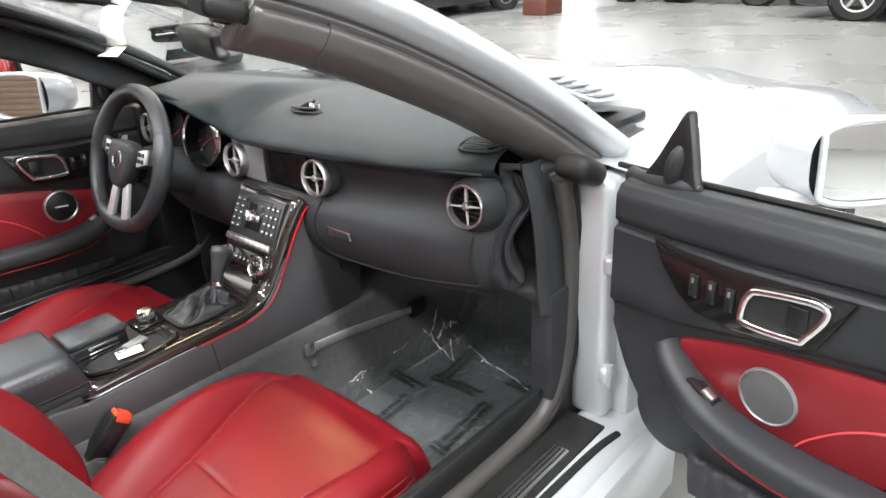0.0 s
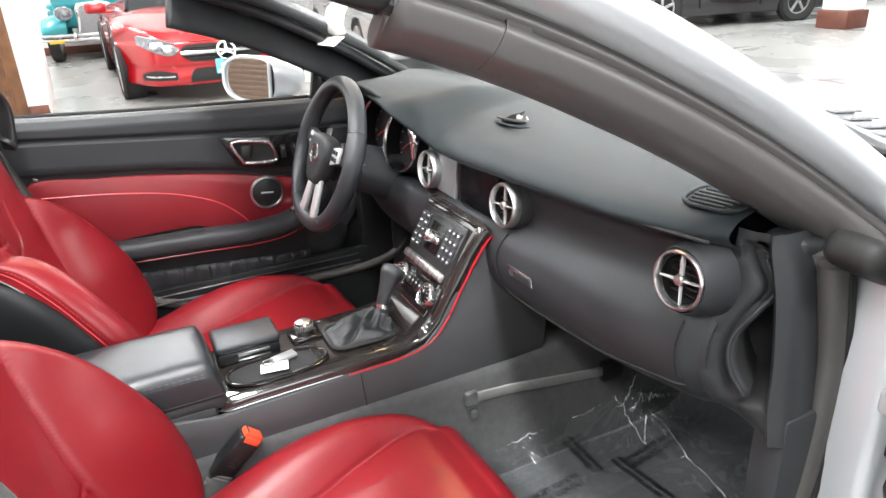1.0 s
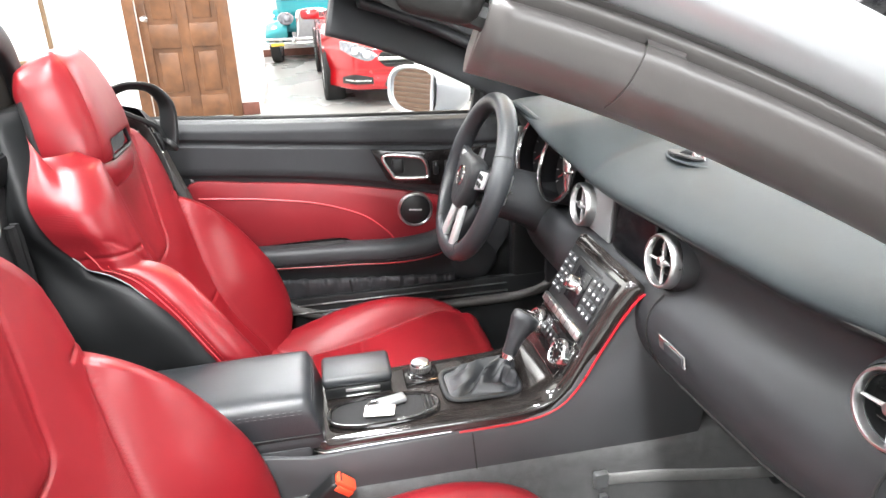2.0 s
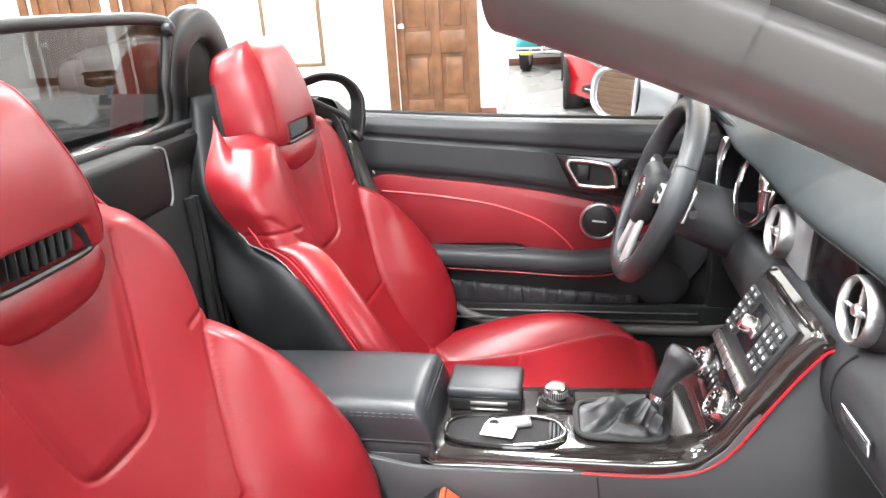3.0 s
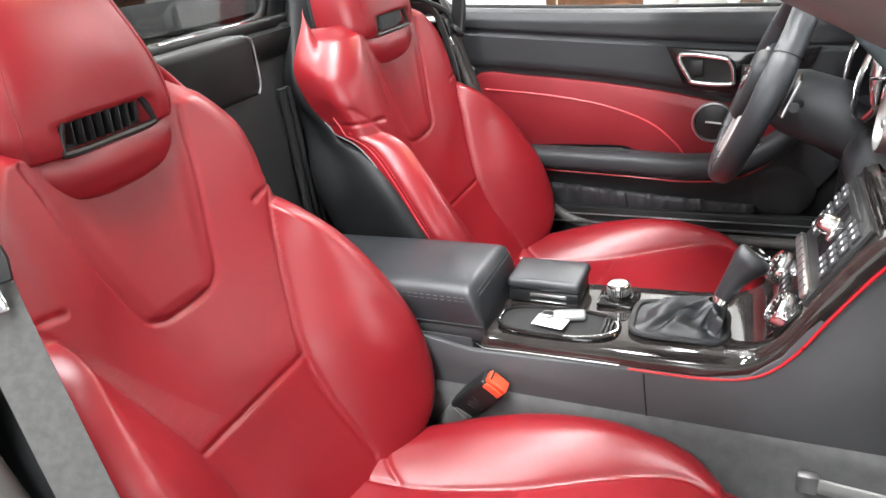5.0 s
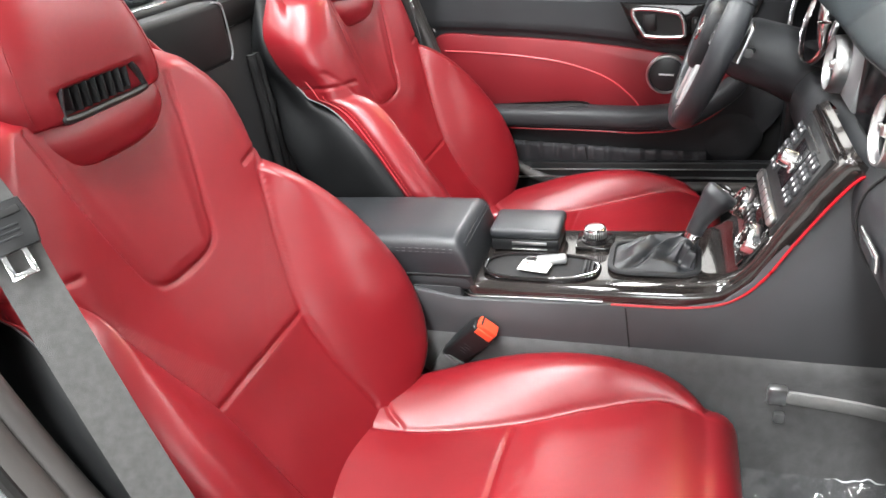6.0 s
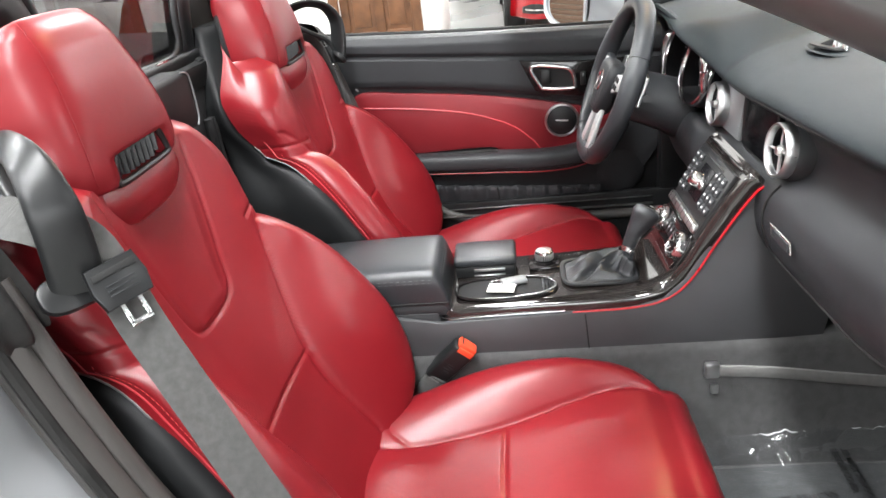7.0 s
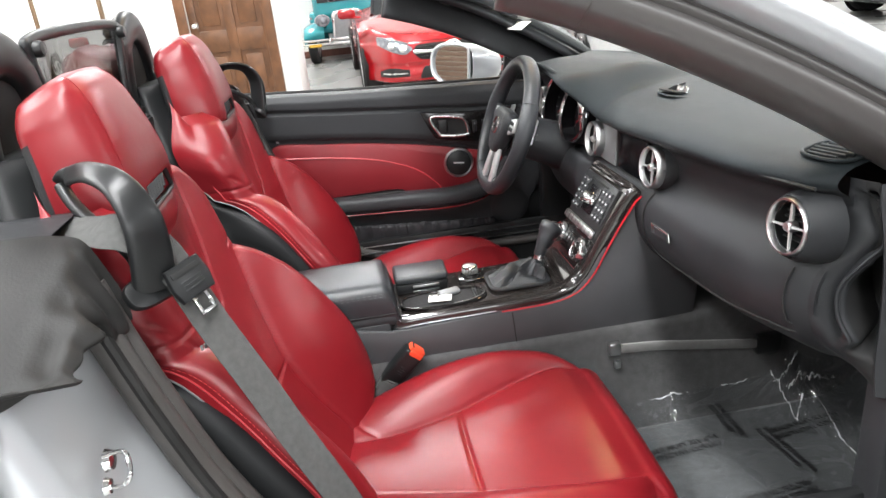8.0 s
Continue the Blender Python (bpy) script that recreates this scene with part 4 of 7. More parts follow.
# rear-view mirror
rv = thing("rear_view_mirror", (0, -0.22, 1.14), "black rear-view mirror hanging from the windscreen", "mirror")
part("housing", moved(slab(spline([(-0.12, -0.03), (0.12, -0.03), (0.13, 0.0), (0.115, 0.035), (-0.115, 0.035), (-0.13, 0.0)], 40, True), 0.028, 0.010, 3), Matrix.Translation((-0.10, -0.075, 1.085)) @ pose(0, 0, 0, 78, 0, 166)), plastic_black, rv)
part("stem", tube([(-0.09, -0.07, 1.10), (-0.06, -0.05, 1.125), (-0.02, -0.055, 1.135)], 0.013, 10), plastic_black, rv)

# floor pan, tunnel, bulkheads
pan = thing("cabin_floor", (0, -0.3, 0.15), "charcoal carpeted cabin floor with a centre tunnel", "carpet")
part("floor_pan", merge(box((0.40, -0.25, 0.17), (0.62, 1.45, 0.05), 0.01), box((-0.40, -0.25, 0.17), (0.62, 1.45, 0.05), 0.01)), carpet, pan)
tun = []
for y in np.linspace(-1.0, 0.62, 18):
    top = 0.44 + 0.05 * smooth(0.05, 0.6, y)
    q = spline([(-0.165, 0.16), (-0.150, 0.26), (-0.122, 0.38), (-0.105, top), (0.0, top + 0.01), (0.105, top), (0.122, 0.38), (0.150, 0.26), (0.165, 0.16)], 40)
    tun.append(np.c_[q[:, 0], np.full(40, y), q[:, 1]])
part("tunnel", sheet(np.array(tun)), carpet, pan, angle=70)
for k in (1, -1):
    toe = spline([(0.44, 0.19), (0.50, 0.21), (0.58, 0.32), (0.66, 0.46), (0.70, 0.60)], 20)
    part("toe_board", sheet(np.array([[(k * (0.10 + 0.56 * s), y, z) for s in np.linspace(0, 1, 12)] for y, z in toe])), carpet, pan, flip=k < 0)
    part("side_carpet", box((k * 0.672, -0.05, 0.30), (0.02, 1.35, 0.26), 0.006), plastic_black, pan)
# firewall coloured near-black to carry the shade deep in the footwell
part("firewall", box((0, 0.72, 0.52), (1.36, 0.03, 0.62)), shade_black, pan)

# door sills
for k in (1, -1):
    sill = part("sill", merge(box((k * 0.785, -0.30, 0.285), (0.15, 1.24, 0.13), 0.035, 4), box((k * 0.86, -0.30, 0.24), (0.05, 1.24, 0.20), 0.02)), silver_paint, body, "silver door sill")
    part("sill_step", box((k * 0.748, -0.31, 0.351), (0.092, 0.94, 0.008), 0.003), rubber, sill, "black rubber step on the sill")
    part("sill_plate", box((k * 0.764, -0.35, 0.3565), (0.034, 0.80, 0.006), 0.002), satin_metal, sill, "brushed aluminium sill plate")
    for i in range(3):
        part("plate_rib", box((k * (0.755 + 0.009 * i), -0.35, 0.3602), (0.0025, 0.79, 0.0022), 0.0006, 1), rubber, sill)
    part("sill_seal", tube(spline([(k * 0.822, 0.16, 0.348), (k * 0.812, 0.05, 0.353), (k * 0.808, -0.30, 0.353), (k * 0.808, -0.88, 0.353)], 40), 0.008, 8), rubber, sill, "black rubber strip along the sill")
    ring = spline([(k * 0.690, 0.150, 0.86), (k * 0.694, 0.175, 0.70), (k * 0.694, 0.165, 0.50), (k * 0.690, 0.120, 0.40), (k * 0.690, 0.03, 0.362), (k * 0.690, -0.20, 0.358), (k * 0.690, -0.46, 0.362), (k * 0.690, -0.60, 0.40), (k * 0.688, -0.71, 0.50), (k * 0.684, -0.785, 0.63), (k * 0.682, -0.835, 0.77), (k * 0.675, -0.875, 0.905)], 110)
    ds = part("door_seal", tube(ring, 0.019, 12, up=(1, 0, 0.05)), seal_rubber, body, "brown-grey rubber door seal")
    part("seal_lip", tube(ring + np.array((-k * 0.026, 0.004, 0.006)), 0.015, 10, up=(1, 0, 0.05)), seal_rubber, ds)
    part("seal_foot", tube(ring + np.array((k * 0.016, 0.010, -0.004)), 0.007, 8, up=(1, 0, 0.05)), rubber, ds)
    # hinge pillar in front of the door opening
    hp = part("hinge_pillar", merge(box((k * 0.735, 0.215, 0.60), (0.085, 0.075, 0.52), 0.022, 3), box((k * 0.76, 0.30, 0.58), (0.10, 0.16, 0.56), 0.02)), silver_paint, body)
    for z in (0.46, 0.70):
        part("door_hinge", merge(box((k * 0.778, 0.185, z), (0.022, 0.04, 0.036), 0.008, 3), rod((k * 0.786, 0.178, z - 0.024), (k * 0.786, 0.178, z + 0.024), 0.006)), silver_paint, hp)
    part("kick_trim", box((k * 0.677, 0.202, 0.420), (0.052, 0.20, 0.45), 0.008), soft_black, body)
    if k < 0:
        part("kick_filler", merge(box((-0.690, 0.12, 0.585), (0.05, 0.22, 0.57), 0.010), box((-0.725, 0.03, 0.48), (0.03, 0.40, 0.34), 0.006)), plastic_black, body)
    # rear quarter: lock face, flank and deck
    lock = []
    for z in np.linspace(0.33, 0.872, 20):
        y = float(np.interp(z, [0.33, 0.50, 0.63, 0.77, 0.88], [-0.640, -0.750, -0.812, -0.862, -0.890]))
        lock.append([(k * x, y - 0.02 * (x - 0.68) / 0.2 - 0.14 * smooth(0.83, 0.885, x), z) for x in np.linspace(0.672, 0.885, 16)])
    part("lock_face", sheet(np.array(lock)), silver_paint, body, angle=80, flip=k > 0)

    def flank(u, v, k=k):
        y = -0.905 - 1.10 * v
        a = u * math.pi / 2
        x = 0.70 + 0.19 * np.sin(a) ** 0.8 - 0.10 * v**2
        z = 0.885 + 0.04 * v - 0.12 * (1 - np.cos(a)) - np.clip((u - 0.75) / 0.25, 0, 1) * 0.42
        y = y - 0.14 * (1 - v) * (u > 2)
        return np.stack([k * x, y, z], -1)
    part("rear_wing", sheet(skin(flank, 30, 40)), silver_paint, body, angle=180, flip=k < 0)
# lock striker on the jamb of the open door
sm = Matrix.Translation((0.790, -0.855, 0.765)) @ Matrix.Scale(0.62, 4)
striker = part("lock_striker", moved(merge(tube(spline([(-0.012, 0.0, 0.022), (-0.012, 0.035, 0.024), (0.012, 0.045, 0.0), (0.012, 0.030, -0.022), (0.010, 0.0, -0.022)], 30), 0.0042, 8), lathe([(0.0, 0.012), (0.016, 0.010), (0.020, 0.0)], 20, pose(-0.022, 0, 0.006, -90, 0, 0)), lathe([(0.0, 0.010), (0.012, 0.008), (0.016, 0.0)], 20, pose(0.006, 0, -0.024, -90, 0, 0))), sm), chrome, body, "chrome door lock striker")

# rear deck and the trim behind the seats
part("rear_deck", sheet(np.array([[(x, y, 0.975 + 0.03 * smooth(-1.2, -1.5, -abs(y)) - 0.05 * (abs(x) / 0.75) ** 3 - 0.10 * smooth(1.5, 2.0, -y)) for x in np.linspace(-0.74, 0.74, 30)] for y in np.linspace(-1.27, -2.0, 24)])), silver_paint, body, "silver boot lid", angle=180)
rear = thing("rear_bulkhead", (0, -1.0, 0.2), "black trimmed bulkhead behind the seats with a storage box", "car trim")
part("panel", merge(box((0, -1.03, 0.55), (1.34, 0.06, 0.76), 0.02), box((0, -0.93, 0.30), (1.30, 0.20, 0.26), 0.04)), fabric_black, rear, "black fabric rear panel")
part("shelf", merge(box((0, -1.15, 0.950), (1.34, 0.26, 0.04), 0.015), box((0, -1.02, 0.940), (0.62, 0.05, 0.05), 0.014)), rear_black, rear, "black parcel shelf")
bin_ = part("storage_box", box((0.052, -1.017, 0.922), (0.224, 0.100, 0.104), 0.012, 4), rear_black, rear, "dark grey storage box")
part("edge_strip", tube(spline([(-0.030, -0.968, 0.9735), (-0.052, -0.967, 0.968), (-0.058, -0.966, 0.952), (-0.057, -0.966, 0.893), (-0.046, -0.966, 0.874)], 24), 0.0018, 6), silver_plain, bin_)
part("vent_ledge", box((0, -1.045, 0.972), (0.62, 0.062, 0.026), 0.008, 3), rear_black, rear, "black ledge with slotted outlets")
for x in (-0.100, 0.056, 0.170):
    part("slot_trim", box((x, -1.0215, 0.9855), (0.088, 0.006, 0.0045), 0.0015), chrome, rear, "chrome slot trim")
cover = []
for y in np.linspace(-1.10, -1.72, 26):
    cover.append([(x, y, 0.990 + 0.030 * math.sin((y + 1.10) / -0.62 * math.pi) - 0.040 * (abs(x) / 0.70) ** 3) for x in np.linspace(-0.68, 0.68, 30)])
part("roof_cover", sheet(np.array(cover)), rear_black, rear, "dark grey cover over the folded roof", angle=180)
for x in (-0.165, -0.25, 0.165, 0.25):
    part("net_fold", merge(*[rod((x + 0.02 * i, -0.985, 0.45), (x + 0.02 * i + 0.004, -0.990, 0.86), 0.009, 8) for i in (-1, 0, 1)]), fabric_black, rear)
for k in (1, -1):
    # roll-over hoops
    hoop = thing("roll_hoop", (k * 0.36, -1.04, 0.93), "black padded roll-over hoop behind the seat", "roll hoop", "roll hoops")
    arch = spline([(k * 0.215, -1.045, 0.94), (k * 0.245, -1.043, 1.06), (k * 0.275, -1.040, 1.125), (k * 0.345, -1.038, 1.152), (k * 0.405, -1.040, 1.125), (k * 0.435, -1.043, 1.05), (k * 0.445, -1.045, 0.94)], 60)
    part("hoop", sweep(arch, oval(0.034, 0.021, 22, 2.6), (0, 1, 0)), plastic_black, hoop)
    part("inner_panel", slab([(-0.10, -0.10), (0.09, -0.10), (0.075, 0.06), (0.03, 0.10), (-0.03, 0.10), (-0.085, 0.06)], 0.012, 0.003, 2, Matrix.Translation((k * 0.34, -1.050, 1.03)) @ pose(0, 0, 0, 90, 0, 180)), fabric_black, hoop)
    part("collar", box((k * 0.33, -1.045, 0.95), (0.27, 0.09, 0.04), 0.015), rear_black, hoop)
    part("quarter_trim", sheet(np.array([[(k * x, y, 0.968 - 0.085 * smooth(0.62, 0.85, x) - 0.20 * smooth(0.54, 0.47, x)) for x in np.linspace(0.45, 0.85, 24)] for y in np.linspace(-0.905, -1.30, 14)])), soft_black, rear, angle=80, flip=k > 0)
    # folds of rubber where the roof seals sit on the quarter
    fold = []
    for x in np.linspace(0.632, 0.872, 70):
        low = float(np.interp(x, [0.632, 0.69, 0.705, 0.75, 0.80, 0.872], [0.855, 0.858, 0.888, 0.884, 0.872, 0.905]))
        top_ = 0.970 - 0.085 * float(smooth(0.62, 0.85, x))
        tuck = 0.0055 * math.sin(95 * x) + 0.004 * math.sin(171 * x + 1.0)
        back_ = 0.10 * float(smooth(0.80, 0.885, x))
        side = [(-1.02, top_ + 0.001), (-0.93, top_ + 0.002), (-0.895, top_ - 0.002), (-0.872, top_ - 0.012 + 0.3 * tuck), (-0.858 + 0.5 * tuck, 0.6 * top_ + 0.4 * low), (-0.848 + tuck, 0.3 * top_ + 0.7 * low), (-0.846 + 1.3 * tuck, low + 0.004), (-0.856 + tuck, low), (-0.90, low + 0.006)]
        q = spline(side, 40)
        fold.append(np.c_[np.full(40, k * x), q[:, 0] - back_, q[:, 1]])
    fold = sheet(np.array(fold))
    part("roof_seal", fold, rubber, rear, "folded black rubber roof seal", angle=75)

# wind deflector between the hoops
wd = thing("wind_deflector", (0, -1.03, 0.98), "smoked clear wind deflector in a black frame", "wind deflector")
q = spline([(-0.175, -1.035, 0.985), (-0.205, -1.033, 1.06), (-0.235, -1.030, 1.140), (-0.225, -1.030, 1.158), (-0.12, -1.030, 1.166), (0.12, -1.030, 1.166), (0.225, -1.030, 1.158), (0.235, -1.030, 1.140), (0.205, -1.033, 1.06), (0.175, -1.035, 0.985), (0.0, -1.035, 0.980)], 130, True)
part("rim", sweep(q, oval(0.010, 0.0075, 12, 2.6), (0, 1, 0), closed=True), plastic_black, wd)
pane = part("pane", slab([(x, z) for x, _, z in spline(q, 60, True)], 0.004, m=Matrix(((1, 0, 0, 0), (0, 0, 1, -1.036), (0, 1, 0, 0), (0, 0, 0, 1)))), smoked, wd, "smoked clear acrylic pane", flip=True)
pane.visible_shadow = False
for k in (1, -1):
    part("corner_knob", lathe([(0.0, 0.016), (0.010, 0.015), (0.013, 0.010), (0.013, 0.0)], 18, Matrix.Translation((k * 0.222, -1.026, 1.146)) @ pose(0, 0, 0, -90, 0, 0)), plastic_black, wd)


# outer mirrors
def door_mirror(m, k, label):
    d = thing("door_mirror", tuple(m.translation), label, "door mirror", "door mirrors")
    rows = []
    for i, t in enumerate(np.linspace(0, 1, 18)):
        s = math.sqrt(max(0.0, 1 - (t * 0.995) ** 2.4))
        w, h = 0.108 * (0.40 + 0.60 * s), 0.070 * (0.30 + 0.70 * s)
        rows.append([(x - 0.03 * t * k, y - 0.006 * t, -0.150 * t) for x, y in oval(w, h, 40, 3.0)])
    part("shell", moved(sheet(np.array(rows), True, False, True), m), silver_paint, d, "silver mirror shell", angle=180, flip=True)
    def d_shape(w, h):
        return [(x * (1.0 if x * k > 0 else 0.94), y * (1.0 - (0.16 * (x / w) ** 2 if x * k > 0 else 0.0))) for x, y in [(px if px * k > 0 else -k * min(abs(px) * 1.15, w * 0.93), py) for px, py in oval(w, h, 64, 3.0)]]
    part("bezel", moved(sweep(np.array([(x, y, 0.001) for x, y in d_shape(0.103, 0.065)]), oval(0.0055, 0.006, 8), (0, 0, 1), closed=True), m), silver_paint, d)
    part("mirror_glass", slab(d_shape(0.097, 0.059), 0.003, m=m @ Matrix.Translation((0, 0, -0.006))), mirror_mat, d, "mirror glass")
    part("foot", moved(box((-k * 0.10, -0.058, -0.05), (0.10, 0.022, 0.06), 0.008), m), silver_paint, d)
    return d


door_mirror(frame_at((-0.955, -0.205, 0.912), (0.52, -0.85, 0.10)), -1, "silver door mirror on the driver's side, reflecting brown slats")

# ---- dashboard ----
dash = thing("dashboard", (0, 0.2, 0.55), "black soft-touch dashboard with round chrome air vents", "dashboard")
PASS = [(0.56, 0.885), (0.42, 0.912), (0.27, 0.924), (0.14, 0.918), (0.06, 0.902), (0.020, 0.884), (0.004, 0.868), (0.008, 0.856), (0.026, 0.842), (0.036, 0.812), (0.030, 0.782), (0.010, 0.758), (-0.006, 0.728), (-0.006, 0.680), (0.014, 0.632), (0.050, 0.598), (0.11, 0.585), (0.25, 0.58)]
DRIV = [(0.56, 0.885), (0.42, 0.912), (0.27, 0.934), (0.14, 0.953), (0.05, 0.960), (-0.03, 0.955), (-0.060, 0.944), (-0.056, 0.932), (-0.01, 0.922), (0.05, 0.905), (0.075, 0.84), (0.035, 0.755), (-0.010, 0.735), (-0.028, 0.690), (-0.010, 0.620), (0.03, 0.580), (0.10, 0.560), (0.25, 0.555)]
rows = []
for x in np.linspace(-0.672, 0.612, 110):
    arch = float(smooth(-0.66, -0.55, x) * (1 - smooth(-0.235, -0.135, x)))
    a, b = np.array(PASS), np.array(DRIV)
    b = b.copy()
    b[4:9, 1] -= 0.030 * ((x + 0.385) / 0.20) ** 2 * arch
    p = a * (1 - arch) + b * arch
    lift = np.interp(np.arange(18), [0, 3, 5, 10, 12, 15, 17], [0, 0.4, 1, 1, 0.5, 1.0, 1.0])
    p[:, 1] += (1 - arch) * lift * (0.062 * (x - 0.24) if x > 0 else -0.015)
    bow = 0.030 * smooth(0.40, 0.66, abs(x))
    p[2:16, 0] += bow
    if x > 0:
        # the passenger end rounds off towards the door jamb
        p[4:17, 0] += 0.022 * smooth(0.570, 0.612, x) ** 1.5
    q = spline(p, 90)
    rows.append(np.c_[np.full(90, x), q])
rows = np.array(rows)
geo = sheet(rows)
my = np.arange(89)
top = np.tile((my < 36).astype(int), 109)
part("dash_skin", geo, soft_black, dash, "black grained dash with a grey-black top", angle=70, extra=dash_top_mat, choose=top.tolist())
part("end_cap", slab([(y, z) for _, y, z in rows[0]], 0.012, 0.0, 2, Matrix(((0, 0, 1, -0.678), (1, 0, 0, 0), (0, 1, 0, 0), (0, 0, 0, 1)))), soft_black, dash)
part("pad_end", merge(box((0.650, 0.330, 0.840), (0.090, 0.30, 0.080), 0.016, 3), box((0.636, 0.300, 0.870), (0.062, 0.36, 0.030), 0.012, 3)), soft_black, dash)
# shadow gap under the top pad, glovebox outline
for a, b in ((-0.10, 0.605),):
    gap = [(x, float(np.interp(x, [-0.1, 0.2, 0.4, 0.64], [0.002, 0.002, 0.003, 0.026])) + 0.004, 0.861 + (0.062 * (x - 0.24) if x > 0 else -0.015)) for x in np.linspace(a, b, 30)]
    part("pad_gap", tube(gap, 0.0028, 6), shade_black, dash)


def dash_face(x, z):
    """Where the dash's front lies at x and height z."""
    i = int(np.clip(round((x + 0.672) / (1.284 / 109)), 0, 109))
    r = rows[i][45:]
    k = np.argsort(r[:, 2])
    return float(np.interp(z, r[k, 2], r[k, 1]))


def on_face(pts, off=0.001):
    return [(x, dash_face(x, z) - off, z) for x, z in pts]


glove = [(0.165, 0.752), (0.148, 0.70), (0.150, 0.645), (0.175, 0.620), (0.30, 0.622), (0.45, 0.640), (0.585, 0.660)]
part("glovebox_gap", tube(on_face(spline(glove, 60)), 0.0022, 6), shade_black, dash)
part("glovebox_side_gap", tube(on_face(spline([(0.585, 0.660), (0.578, 0.71), (0.580, 0.762)], 20)), 0.0020, 6), shade_black, dash)
hm = frame_at((0.240, dash_face(0.240, 0.70) - 0.004, 0.700), (0.02, -1, -0.02))
gh = part("glovebox_handle", slab([(-0.034, -0.009), (0.038, -0.009), (0.034, 0.009), (-0.038, 0.009)], 0.005, 0.002, 2, hm), chrome, dash, "chrome glovebox handle")
part("handle_recess", slab([(-0.016, -0.0065), (0.034, -0.0065), (0.030, 0.006), (-0.020, 0.006)], 0.002, 0.0, 1, hm @ Matrix.Translation((0.0, 0, 0.0045))), soft_black, gh)


def vent(name, at, normal):
    m = frame_at(at, normal)
    v = part(name, lathe([(0.0355, -0.012), (0.036, 0.002), (0.0372, 0.005), (0.0395, 0.005), (0.0415, 0.001), (0.042, -0.006), (0.043, -0.03)], 48, m), satin_metal, dash, "round chrome-ringed air vent")
    part("cavity", lathe([(0.0, -0.034), (0.032, -0.032), (0.0335, -0.010)], 32, m), shade_black, v)
    part("inner_ring", lathe([(0.0358, -0.006), (0.034, -0.006), (0.033, -0.012), (0.033, -0.02)], 40, m), plastic_black, v)
    for k in (1, -1):
        part("fin", moved(slab([(-0.0010, -0.035), (0.0010, -0.035), (0.0020, -0.006), (0.0034, 0.0), (0.0028, 0.024), (0.0012, 0.035), (-0.0012, 0.035), (-0.0028, 0.024), (-0.0034, 0.0), (-0.0020, -0.006)] if k > 0 else [(-0.035, -0.0010), (0.0, -0.0020), (0.035, -0.0010), (0.035, 0.0010), (0.0, 0.0020), (-0.035, 0.0010)], 0.005, 0.0006, 1, Matrix.Translation((0, 0, -0.008 if k > 0 else -0.006))), m @ pose(0, 0, 0, 0, 0, 6)), vent_silver, v)
    part("hub", lathe([(0.0, 0.004), (0.006, 0.003), (0.0085, -0.002), (0.0085, -0.012)], 20, m), satin_metal, v)
    for i in (-2, -1, 1, 2):
        part("blade", moved(box((0, i * 0.0095, -0.016), (0.054 - 0.008 * abs(i), 0.0016, 0.012), 0.0004, 1), m), plastic_black, v)
    return v


vent("air_vent", (-0.155, -0.004, 0.797), (0, -1, 0.10))
vent("air_vent", (0.157, 0.000, 0.805), (0.02, -1, 0.10))
vent("air_vent", (0.576, 0.012, 0.824), (0.05, -1, 0.10))
vent("air_vent", (-0.615, 0.008, 0.815), (-0.05, -1, 0.10))
for x, z in ((0.157, 0.805), (0.576, 0.824), (-0.155, 0.797)):
    part("vent_pod", lathe([(0.043, 0.0), (0.049, -0.012), (0.056, -0.05)], 40, frame_at((x, 0.012, z), (0.02, -1, 0.10))), soft_black, dash)
# display between the middle vents, and the grey panel at its side
display = part("display", merge(slab([(-0.072, -0.046), (0.072, -0.046), (0.072, 0.046), (-0.072, 0.046)], 0.006, 0.002, 2, frame_at((0.040, 0.020, 0.803), (0, -1, 0.10)))), screen_mat, dash, "dark switched-off display screen")
part("display_surround", sweep(np.array([(0.040 + x, 0.017, 0.803 + z) for x, z in oval(0.076, 0.050, 40, 8)]), oval(0.005, 0.006, 8), (0, 1, 0), closed=True), plastic_black, dash)
part("vent_panel", slab([(-0.075, -0.048), (0.06, -0.048), (0.06, 0.048), (-0.075, 0.048)], 0.010, 0.004, 2, frame_at((-0.110, 0.022, 0.802), (0, -1, 0.10))), silver_plain, dash, "grey panel round the air vent")
# defroster grille in the corner of the dash top
gz = float(np.interp(-0.088, np.sort(-rows[100][5:36, 1]), rows[100][5:36, 2][np.argsort(-rows[100][5:36, 1])]))
gm = Matrix.Translation((0.560, 0.088, gz + 0.0005)) @ pose(0, 0, 0, 7, -2, 8)
part("grille_rim", moved(tube(np.array([(x, y, 0.001) for x, y in oval(0.043, 0.035, 48, 3.0)]), 0.0030, 8, True), gm), dash_top_mat, dash)
grille = part("corner_grille", slab(oval(0.041, 0.033, 40, 3.0), 0.004, 0.001, 2, gm @ Matrix.Translation((0, 0, -0.004))), shade_black, dash, "slotted defroster grille")
for i in range(6):
    part("bar", moved(box((0, 0, 0.002), (0.074 - 0.008 * abs(i - 2.5), 0.0052, 0.005), 0.0012, 1), gm @ Matrix.Translation((0, -0.0265 + i * 0.0106, 0.001)) @ pose(0, 0, 0, 18, 0, 0)), dash_top_mat, grille)
